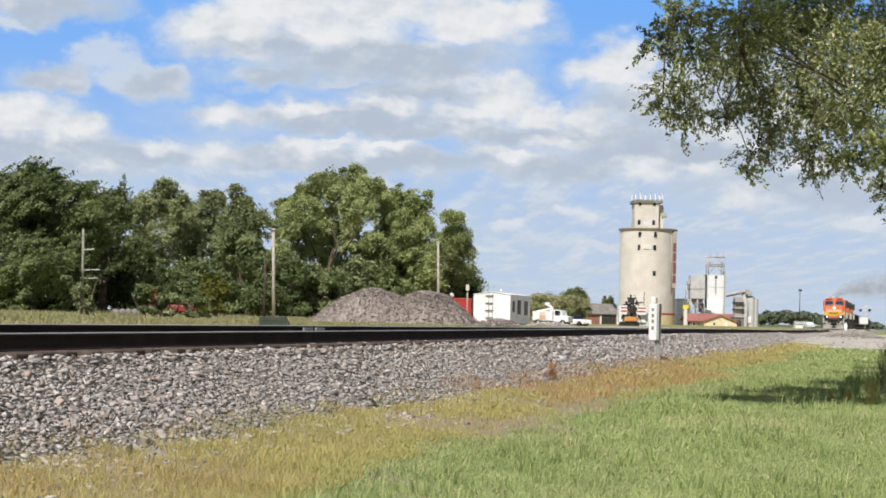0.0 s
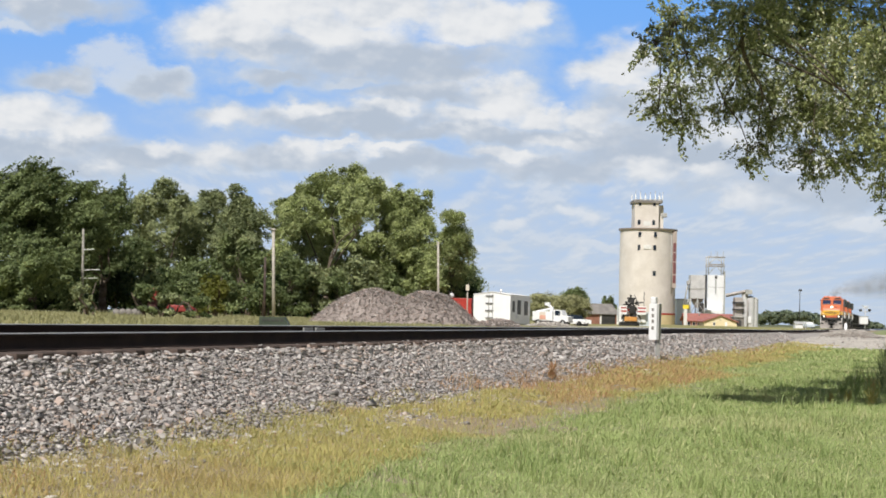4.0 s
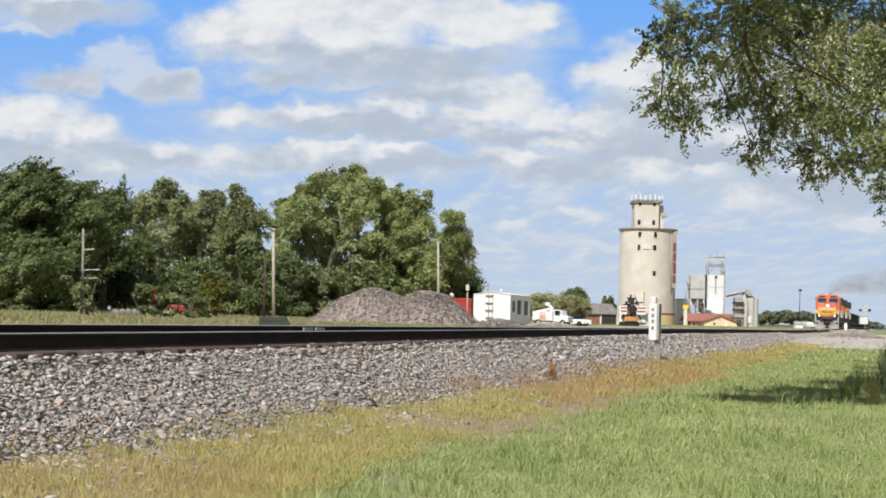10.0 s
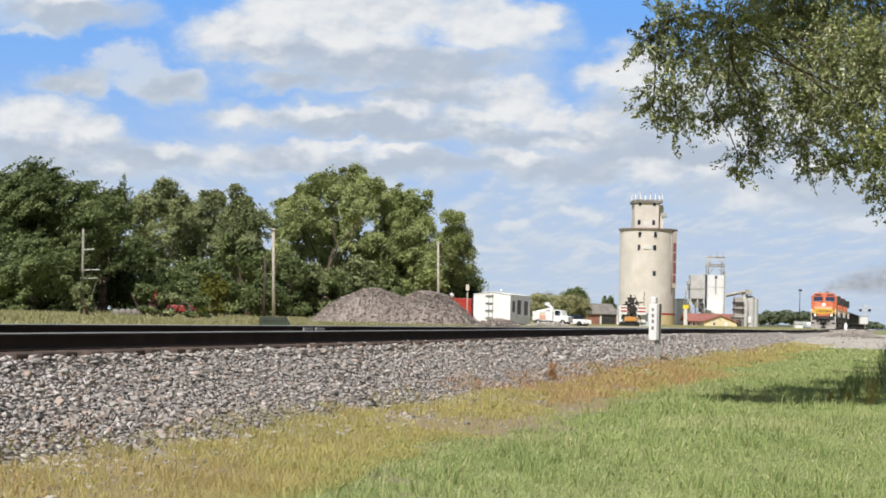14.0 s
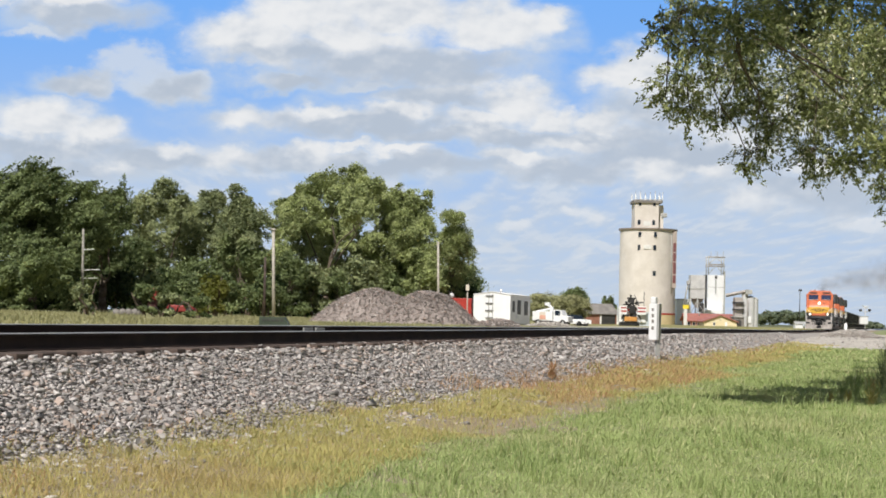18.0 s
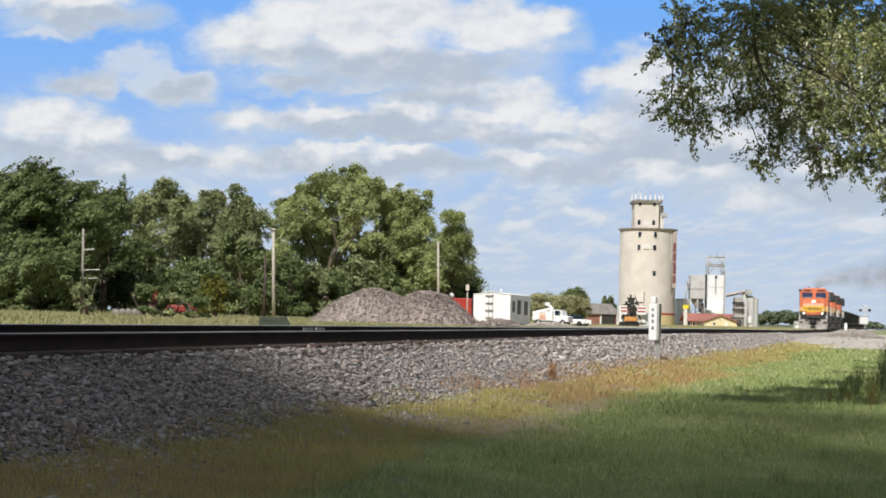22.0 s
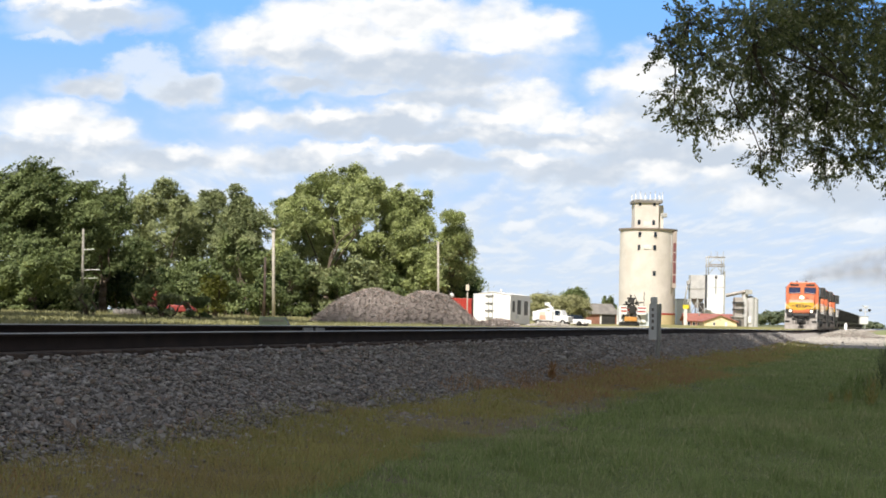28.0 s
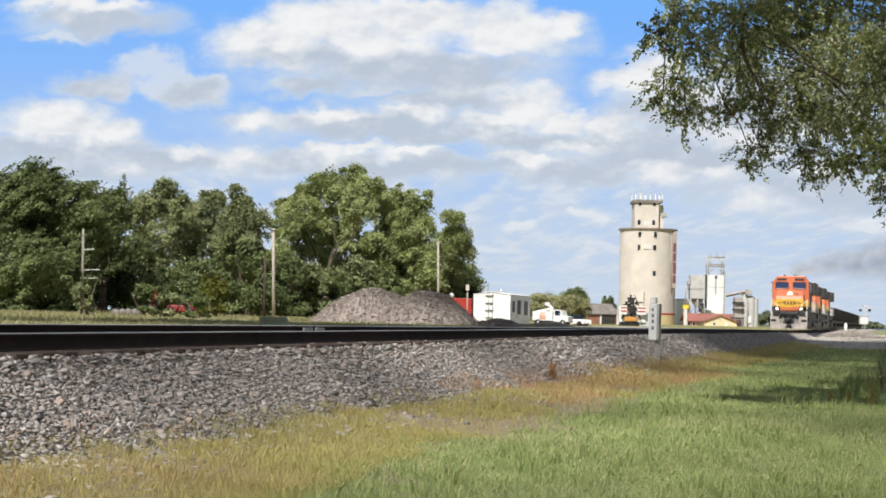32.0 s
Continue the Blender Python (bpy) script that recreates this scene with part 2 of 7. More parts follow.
def leaves(rng, lobes, count, size, aspect=0.55, shell=0.55, droop=0.0, bunch=130):
    """Leaf blades in clumps that fill lobes (centre, radii). Returns points and faces."""
    vol = np.array([r[0] * r[1] * r[2] for _, r in lobes]) ** 0.67
    per = np.maximum((count * vol / vol.sum()).astype(int), 20)
    C, N = [], []
    for (c, r), k in zip(lobes, per):
        clumps = max(8, k // bunch)
        d = rng.normal(size=(clumps, 3))
        d /= np.linalg.norm(d, axis=1)[:, None]
        d[:, 2] = np.where(d[:, 2] < -0.5, -d[:, 2], d[:, 2])
        rad = shell + (1 - shell) * rng.random(clumps) ** 0.5
        cc = d * rad[:, None] * 0.88
        which = rng.integers(0, clumps, k)
        spread = (0.15 + 0.17 * rng.random(clumps))[which][:, None]
        stray = np.where(rng.random((k, 1)) < 0.14, 1.45, 1.0)
        p = cc[which] + np.clip(rng.normal(size=(k, 3)), -1.9, 1.9) * spread * 0.58 * stray
        C.append(np.asarray(c) + p * np.asarray(r))
        N.append(d[which] * 0.7 + rng.normal(size=(k, 3)) * 0.6 + np.array([0, 0, 0.25]))
    C, N = np.concatenate(C), np.concatenate(N)
    N /= np.linalg.norm(N, axis=1)[:, None]
    t = rng.normal(size=N.shape)
    t[:, 2] -= droop
    t -= N * (t * N).sum(1)[:, None]
    t /= np.linalg.norm(t, axis=1)[:, None]
    b = np.cross(N, t)
    s = size * (0.6 + 0.8 * rng.random(len(C)))[:, None]
    fold = N * s * 0.18
    v = np.stack([C - t * s, C - b * s * aspect - fold * 0.2, C + t * s, C + b * s * aspect + fold], 1).reshape(-1, 3)
    return v, np.arange(len(v)).reshape(-1, 4)


def sprays(rng, lobes, count, size, reach, aspect=0.5, core=0.16, blown=None):
    """Leaf blades in flat drooping sprays that stand out of lobes (centre, radii), with a thin filling inside; blown: the way in which the wind draws the sprays out."""
    P, T = [], []
    for c, r in lobes:
        n = max(4, int(1.6 * (r[0] * r[1] + r[1] * r[2] + r[0] * r[2]) / 3 / reach ** 2))
        d = rng.normal(size=(n, 3))
        d /= np.linalg.norm(d, axis=1)[:, None]
        d[:, 2] = np.where(d[:, 2] < -0.6, -d[:, 2], d[:, 2])
        P.append(np.asarray(c) + d * np.asarray(r) * (1.0 - 0.3 * rng.random((n, 1)) ** 1.5))
        T.append(d)
    P, T = np.concatenate(P), np.concatenate(T)
    m = len(P)
    up = T * 0.75 + np.array([0, 0, 0.6]) + rng.normal(size=(m, 3)) * 0.25
    up /= np.linalg.norm(up, axis=1)[:, None]
    e1 = np.cross(up, rng.normal(size=(m, 3)))
    if blown is not None:
        e1 = np.array(blown) + rng.normal(size=(m, 3)) * 0.28
        up -= e1 * ((up * e1).sum(1) / (e1 * e1).sum(1))[:, None]
        up /= np.linalg.norm(up, axis=1)[:, None]
    e1 /= np.linalg.norm(e1, axis=1)[:, None]
    e2 = np.cross(up, e1)
    wide = reach * rng.lognormal(0, 0.28, m)
    k = int(count * (1 - core))
    which = rng.choice(m, k, p=wide ** 2 / (wide ** 2).sum())
    rho, ang = np.sqrt(rng.random(k)) * 1.05 + 0.12 * rng.normal(size=k), rng.uniform(0, 2 * np.pi, k)
    rho = rho * (1 + 0.25 * np.sin(3 * ang + which))
    w = wide[which][:, None]
    h = (0.17 * rng.normal(size=k) - 0.35 * rho ** 2)[:, None]
    long, wide2 = (0.95, 0.8) if blown is None else (1.7, 0.5)
    C = P[which] + w * ((rho * np.cos(ang))[:, None] * e1[which] * long + (rho * np.sin(ang))[:, None] * e2[which] * wide2 + h * up[which])
    N = up[which] + rng.normal(size=(k, 3)) * 0.55 + T[which] * 0.25
    # The filling.
    vol = np.array([r[0] * r[1] * r[2] for _, r in lobes])
    j = rng.choice(len(lobes), count - k, p=vol / vol.sum())
    d = rng.normal(size=(count - k, 3))
    d *= (rng.uniform(0.1, 0.75, count - k) / np.linalg.norm(d, axis=1))[:, None]
    C = np.concatenate([C, np.array([c for c, _ in lobes])[j] + d * np.array([r for _, r in lobes])[j]])
    N = np.concatenate([N, rng.normal(size=(count - k, 3))])
    N /= np.linalg.norm(N, axis=1)[:, None]
    t = rng.normal(size=N.shape)
    t -= N * (t * N).sum(1)[:, None]
    t /= np.linalg.norm(t, axis=1)[:, None]
    b = np.cross(N, t)
    s = size * (0.6 + 0.8 * rng.random(len(C)))[:, None]
    v = np.stack([C - t * s, C - b * s * aspect - N * s * 0.05, C + t * s, C + b * s * aspect + N * s * 0.15], 1).reshape(-1, 3)
    return v, np.arange(len(v)).reshape(-1, 4)


def bow(bm, a, b, ra, rb, rng, wave=0.05, n=12):
    """A slender bough from a to b in smooth irregular curves."""
    a, b = Vector(a), Vector(b)
    L = (b - a).length
    w1, w2 = Vector(rng.normal(size=3)) * L * wave, Vector(rng.normal(size=3)) * L * wave * 0.6
    f1, f2 = rng.uniform(0.8, 1.4), rng.uniform(2.0, 3.4)
    pts = [a.lerp(b, i / n) + w1 * math.sin(math.pi * i / n * f1) * (1 - i / n) ** 0.5 + w2 * math.sin(math.pi * i / n * f2) * (1 - i / n) ** 0.5 for i in range(n + 1)]
    for i in range(n):
        tube(bm, pts[i], pts[i + 1], ra + (rb - ra) * i / n, ra + (rb - ra) * (i + 1) / n, 6)


def limb(bm, a, b, ra, rb, rng, bend=0.08, n=5):
    """A crooked tapering limb from a to b."""
    a, b = Vector(a), Vector(b)
    pts, L = [], (b - a).length
    for i in range(n + 1):
        p = a.lerp(b, i / n)
        if 0 < i < n:
            p += Vector(rng.normal(size=3)) * L * bend
        pts.append(p)
    for i in range(n):
        tube(bm, pts[i], pts[i + 1], ra + (rb - ra) * i / n, ra + (rb - ra) * (i + 1) / n, 7)
    return pts


def tree(seed, depth, lobes, leaf, count, size, label, base_v=None, trunk=0.35, thick=0.75):
    """A broad-leaved tree: lobes in view thousandths (u, v, half width, half height) at a depth."""
    rng = np.random.default_rng(seed)
    us = [l[0] for l in lobes]
    low = min(l[1] - l[3] for l in lobes)
    mid = spot(sum(us) / len(us), low, depth)
    z0 = float(land(mid.x, mid.y))
    ob = thing("tree", (mid.x, mid.y, z0), label, "tree", "trees of the tree row")
    base = Vector((mid.x, mid.y, z0))
    ob.matrix_world = Matrix.Translation(base)
    world_lobes = []
    for u, v, hu, hv in lobes:
        c = spot(u, v, depth * (1 + 0.03 * rng.normal()))
        world_lobes.append((np.array(c - base), (hu * depth / 1000, hu * depth / 1000 * thick, hv * depth / 1000)))
    # Each lobe is a core with smaller heads standing out of it.
    crown = []
    for c, r in world_lobes:
        crown.append((c, tuple(0.86 * a for a in r)))
        for _ in range(6):
            d = rng.normal(size=3) + (0, -0.25, 0.35)
            d /= np.linalg.norm(d)
            q = rng.uniform(0.26, 0.46)
            crown.append((c + d * np.array(r) * (1.04 - q * 0.6), tuple(q * a * rng.uniform(0.8, 1.25) for a in r)))
    bm = bmesh.new()
    top = max(c[2] for c, _ in world_lobes)
    crotch = Vector((0, 0, max(1.2, top * 0.35)))
    limb(bm, (0, 0, -0.2), crotch, trunk, trunk * 0.75, rng, 0.02, 4)
    part("trunk", bm, BARK, ob, smooth=True)
    for c, r in world_lobes:
        bm = bmesh.new()
        tip = Vector(c) - Vector((0, -0.25 * r[1], 0.2 * r[2]))
        limb(bm, crotch - Vector((0, 0, 0.4)), tip, trunk * 0.27, 0.04, rng, 0.035)
        for _ in range(5):
            d = Vector(rng.normal(size=3))
            d.normalize()
            limb(bm, tip, Vector(c) + Vector((d.x * r[0], d.y * r[1], abs(d.z) * r[2])) * 0.7, 0.05, 0.015, rng, 0.05, 3)
        part("limb", bm, BARK, ob, smooth=True)
    blown = RIGHT * 0.8 + Vector((0, 0, 0.5)) if depth < 140 else None
    v, f = sprays(rng, crown, int(count * 2.6), size * 0.68, (0.0042 if blown is None else 0.0036) * depth, blown=blown)
    tagged(np_part("crown", v, f, leaf, ob), kind="stuff")
    return ob


def img(*quads):
    """Lobes from centre and half sizes on a plan of the view, as thousandths."""
    return [((x - 784) / 3.0, (441 - y) / 3.0, a / 3.0, b / 3.0) for x, y, a, b in quads]


TREES = [
    (1, 128, img((-60, 400, 90, 115), (20, 370, 75, 88), (80, 380, 48, 84), (30, 480, 110, 75), (125, 430, 55, 80), (120, 490, 60, 60), (-70, 490, 80, 70), (60, 335, 56, 46), (118, 375, 44, 56), (158, 410, 34, 60), (0, 390, 80, 80), (90, 450, 70, 70)), GREEN_DARK, 66000, 0.17, "tall dense dark green tree at the meadow's edge"),
    (2, 138, img((185, 440, 46, 90), (203, 395, 18, 55), (170, 390, 20, 50), (150, 400, 18, 60), (195, 500, 55, 50)), GREEN_DARK, 19000, 0.15, "narrow tree with upright feathery shoots"),
    (3, 172, img((292, 372, 34, 50), (258, 400, 40, 56), (300, 430, 58, 66), (248, 460, 50, 60), (320, 380, 24, 40), (290, 500, 66, 50)), GREEN_MID, 19000, 0.2, "leafy green tree in the tree row"),
    (4, 180, img((368, 385, 32, 46), (350, 430, 50, 66), (392, 420, 34, 56), (340, 395, 20, 34), (395, 480, 60, 64)), GREEN_MID, 15000, 0.2, "dark green tree in the tree row"),
    (5, 176, img((428, 372, 28, 42), (448, 405, 30, 50), (415, 420, 36, 50), (440, 460, 46, 56), (420, 500, 50, 50)), GREEN_MID, 14000, 0.2, "slim green tree in the tree row"),
    (6, 190, img((603, 335, 46, 50), (560, 355, 40, 50), (640, 370, 36, 56), (530, 385, 34, 46), (500, 400, 26, 46), (600, 410, 66, 60), (545, 440, 56, 60), (625, 470, 60, 55), (510, 470, 40, 50), (655, 340, 18, 30)), GREEN_LIGHT, 44000, 0.21, "large spreading light green tree"),
    (7, 198, img((712, 360, 40, 42), (745, 385, 28, 44), (685, 395, 36, 60), (725, 430, 48, 56), (680, 455, 46, 50), (740, 480, 40, 45), (700, 500, 60, 40)), GREEN_LIGHT, 28000, 0.21, "broad light green tree beside the large one"),
    (8, 205, img((802, 408, 24, 34), (785, 445, 34, 40), (816, 445, 20, 34), (800, 480, 34, 36), (765, 490, 30, 34)), GREEN_LIGHT, 14000, 0.19, "smaller yellowish green tree at the row's end"),
    (9, 215, img((825, 500, 22, 28), (842, 515, 12, 22), (800, 515, 30, 22)), GREEN_DARK, 4000, 0.2, "low dark bush at the row's end"),
]


def upright_shoots(ob, depth):
    """Slender leafy shoots that stand out of the top of a tree."""
    rng = np.random.default_rng(17)
    C, T = [], []
    for i in range(30):
        px = rng.uniform(148, 222)
        foot = spot((px - 784) / 3, (441 - rng.uniform(395, 420)) / 3, depth) - ob.matrix_world.translation
        tip = spot((px + rng.uniform(4, 20) - 784) / 3, (441 - rng.uniform(335, 372)) / 3, depth) - ob.matrix_world.translation
        t = np.sort(rng.random(70))[:, None]
        C.append(np.array(foot) + (np.array(tip) - np.array(foot)) * t + rng.normal(size=(70, 3)) * 0.1 * (1.1 - t))
        T.append(np.repeat((np.array(tip - foot) / (tip - foot).length)[None], 70, 0) + rng.normal(size=(70, 3)) * 0.35)
    C, T = np.concatenate(C), np.concatenate(T)
    T /= np.linalg.norm(T, axis=1)[:, None]
    b = np.cross(T, rng.normal(size=T.shape))
    b /= np.linalg.norm(b, axis=1)[:, None]
    v = np.stack([C - T * 0.14, C - b * 0.035, C + T * 0.14, C + b * 0.035], 1).reshape(-1, 3)
    tagged(np_part("shoots", v, np.arange(len(v)).reshape(-1, 4), GREEN_DARK, ob), kind="stuff")


for seed, depth, lobes, leaf, count, size, label in TREES:
    grown = tree(seed, depth, lobes, leaf, count, size, label)
    if seed == 2:
        upright_shoots(grown, depth)


# ---- paints and surfaces of the things ----
ORANGE = surface("orange_locomotive_paint", (0.54, 0.145, 0.065), (0.65, 0.195, 0.095), 1.5, 25, 0.42)
YELLOW = surface("yellow_nose_paint", (0.62, 0.35, 0.04), (0.75, 0.44, 0.06), 1.5, 25, 0.45)
DARK = surface("dark_grey_paint", (0.025, 0.025, 0.027), (0.06, 0.058, 0.055), 2, 30, 0.6)
BLACK = surface("black_paint", (0.012, 0.012, 0.013), (0.03, 0.03, 0.03), 2, 30, 0.5)
GREY = surface("grey_paint", (0.32, 0.32, 0.31), (0.46, 0.46, 0.44), 1.2, 20, 0.6)
DUSTY = surface("dusty_underframe_grey", (0.3, 0.27, 0.25), (0.48, 0.45, 0.42), 3, 30, 0.8)
GALVANISED = surface("galvanised_sheet", (0.46, 0.465, 0.465), (0.6, 0.6, 0.6), 0.6, 12, 0.6, 0.1)
RED = surface("red_paint", (0.32, 0.025, 0.02), (0.45, 0.05, 0.035), 1.5, 20, 0.5)
MAROON = surface("maroon_sheet", (0.12, 0.04, 0.045), (0.2, 0.075, 0.075), 1.5, 20, 0.7)
BRICK = surface("red_brick_wall", (0.22, 0.1, 0.07), (0.36, 0.18, 0.13), 1.2, 14, 0.9)
ROOF_RED = surface("red_brown_roofing", (0.28, 0.1, 0.08), (0.38, 0.16, 0.12), 0.8, 10, 0.85)
ROOF_GREY = surface("grey_shingle_roofing", (0.16, 0.15, 0.14), (0.28, 0.26, 0.24), 0.8, 10, 0.9)
CREAM = surface("cream_siding", (0.68, 0.58, 0.36), (0.78, 0.68, 0.45), 0.8, 10, 0.7)
PALE_TAN = surface("tan_sheet", (0.58, 0.52, 0.43), (0.68, 0.62, 0.53), 0.5, 8, 0.8)
SIGN_YELLOW = surface("yellow_sign", (0.8, 0.6, 0.03), (0.85, 0.66, 0.06), 1, 10, 0.6)
GREEN_BOX = surface("green_metal", (0.028, 0.045, 0.03), (0.06, 0.08, 0.055), 3, 30, 0.6)
PALE_BLUE = surface("pale_blue_grey_sheet", (0.5, 0.56, 0.62), (0.6, 0.66, 0.72), 0.8, 12, 0.6)
DIRTY_WHITE = surface("weathered_white_board", (0.6, 0.6, 0.57), (0.76, 0.76, 0.73), 4, 40, 0.7)
HEAP_STONE = surface("heap_stone", (0.19, 0.16, 0.145), (0.37, 0.32, 0.295), 3.0, 18, 0.95, depth=0.03, strength=0.5)


def glass_paint(name, tone):
    k = Nodes(name)
    k.principled(rgb(*tone), 0.14, 0.0, **{"Specular IOR Level": 0.15})
    return k.m


GLASS = glass_paint("dark_window_glass", (0.02, 0.03, 0.045))
WINDSHIELD = glass_paint("windshield_glass", (0.035, 0.05, 0.11))


def lamp_paint(name, tone, power):
    k = Nodes(name)
    e = k.n("Emission", {"Color": rgb(*tone), "Strength": power})
    k.t.links.new(e.outputs[0], k.out.inputs[0])
    return k.m


HEADLIGHT = lamp_paint("lit_headlight_lens", (1.0, 0.9, 0.74), 3.2)


def island_stone(name, a, b, warm):
    k = Nodes(name)
    w = k.where()
    r = k.math("FRACT", k.math("ADD", k.n("NewGeometry").outputs["Random Per Island"], k.n("ObjectInfo").outputs["Random"]))
    fine = k.noise(w, 45.0, 3)
    c = k.mix(r, rgb(*a), rgb(*b))
    c = k.mix(k.step(k.math("FRACT", k.math("MULTIPLY", r, 13.7)), 0.72, 0.95), c, rgb(*warm))
    c = k.mix(k.step(k.math("FRACT", k.math("MULTIPLY", r, 29.3)), 0.95, 0.99), c, rgb(0.62, 0.59, 0.56))
    c = k.n("HueSaturation", {"Color": c, "Value": k.math("MULTIPLY_ADD", fine, 0.8, 0.6)}).outputs[0]
    k.principled(c, 0.9, 0.0, fine, 0.006, 0.5)
    return k.m


STONES = island_stone("crushed_stone", (0.23, 0.213, 0.205), (0.58, 0.545, 0.525), (0.46, 0.37, 0.32))


def blade_paint(name, a, b, c3, share):
    k = Nodes(name)
    r = k.n("NewGeometry").outputs["Random Per Island"]
    big = k.noise(k.where(), 0.8, 3)
    c = k.mix(k.math("ADD", k.math("MULTIPLY", r, 0.6), k.math("MULTIPLY", k.step(big, 0.35, 0.65), 0.4)), rgb(*a), rgb(*b))
    c = k.mix(k.step(k.math("FRACT", k.math("MULTIPLY", r, 11.9)), 1 - share, 1.0), c, rgb(*c3))
    c = k.mix(k.math("MULTIPLY", k.step(k.noise(k.where(), 0.3, 2), 0.48, 0.72), 0.42), c, rgb(*c3))
    p = k.n("BsdfPrincipled", {"Base Color": c, "Roughness": 0.6, "Specular IOR Level": 0.25})
    s = k.n("BsdfTranslucent", {"Color": c})
    m = k.n("MixShader", {0: 0.35, 1: p.outputs[0], 2: s.outputs[0]})
    k.t.links.new(m.outputs[0], k.out.inputs[0])
    return k.m


GRASS_GREEN = blade_paint("green_grass_blades", (0.25, 0.33, 0.12), (0.48, 0.57, 0.235), (0.66, 0.62, 0.36), 0.24)
GRASS_DRY = blade_paint("dry_grass_blades", (0.42, 0.4, 0.14), (0.62, 0.58, 0.23), (0.58, 0.42, 0.21), 0.28)
GRASS_RUSSET = blade_paint("russet_weeds", (0.44, 0.26, 0.14), (0.66, 0.42, 0.24), (0.5, 0.41, 0.18), 0.25)
MEADOW = blade_paint("meadow_blades", (0.25, 0.255, 0.12), (0.38, 0.37, 0.2), (0.5, 0.47, 0.31), 0.15)


# ---- sky backdrop ----
# Heaped clouds on a plan of the view: centre and half sizes in thousandths. White sunlit heads, and grey shaded bodies under them.
HIGH_HEADS = ((425, 62, 112, 50), (530, 24, 120, 44), (690, 18, 130, 38), (860, 42, 110, 46), (960, 30, 40, 30), (80, -12, 120, 16), (620, 62, 130, 30))
HIGH_BODIES = ((690, 108, 215, 44), (790, 142, 105, 28), (480, 92, 140, 26), (115, 18, 120, 30), (300, 155, 60, 22), (130, 150, 60, 26), (500, 140, 70, 15))
WISPS = ((215, 108, 82, 44), (333, 146, 50, 32), (260, 140, 90, 34), (150, 150, 70, 30), (492, 133, 30, 10), (40, 52, 70, 12), (640, 150, 60, 10))
MID_HEADS = ((55, 212, 92, 36), (150, 236, 64, 24), (428, 204, 52, 26), (905, 184, 72, 38), (840, 216, 70, 22), (980, 205, 50, 26), (560, 196, 70, 14),
             (1090, 132, 66, 34), (1130, 108, 56, 36), (1060, 214, 60, 24), (700, 196, 70, 16), (1200, 172, 110, 38), (1295, 240, 90, 24), (1010, 252, 70, 14), (1420, 200, 120, 40))
MID_BODIES = ((80, 262, 165, 26), (615, 214, 220, 28), (770, 176, 120, 22), (1190, 196, 140, 62), (1060, 246, 170, 26), (870, 240, 160, 20), (1330, 190, 210, 90), (760, 240, 240, 16))
LOW_HEADS = ((392, 278, 52, 26), (546, 275, 54, 26), (702, 268, 56, 13), (908, 276, 66, 14), (192, 300, 26, 14), (302, 266, 46, 17), (1152, 304, 52, 22), (620, 262, 40, 10),
             (1332, 354, 64, 24), (1030, 385, 30, 15), (1450, 292, 70, 20), (1528, 392, 56, 16), (912, 402, 34, 11), (1062, 452, 46, 10), (1240, 300, 50, 14), (866, 436, 46, 9))
LOW_BODIES = ((620, 290, 330, 20), (280, 286, 140, 22), (1240, 280, 260, 40), (1000, 300, 180, 24), (1440, 340, 190, 40), (100, 300, 160, 24))


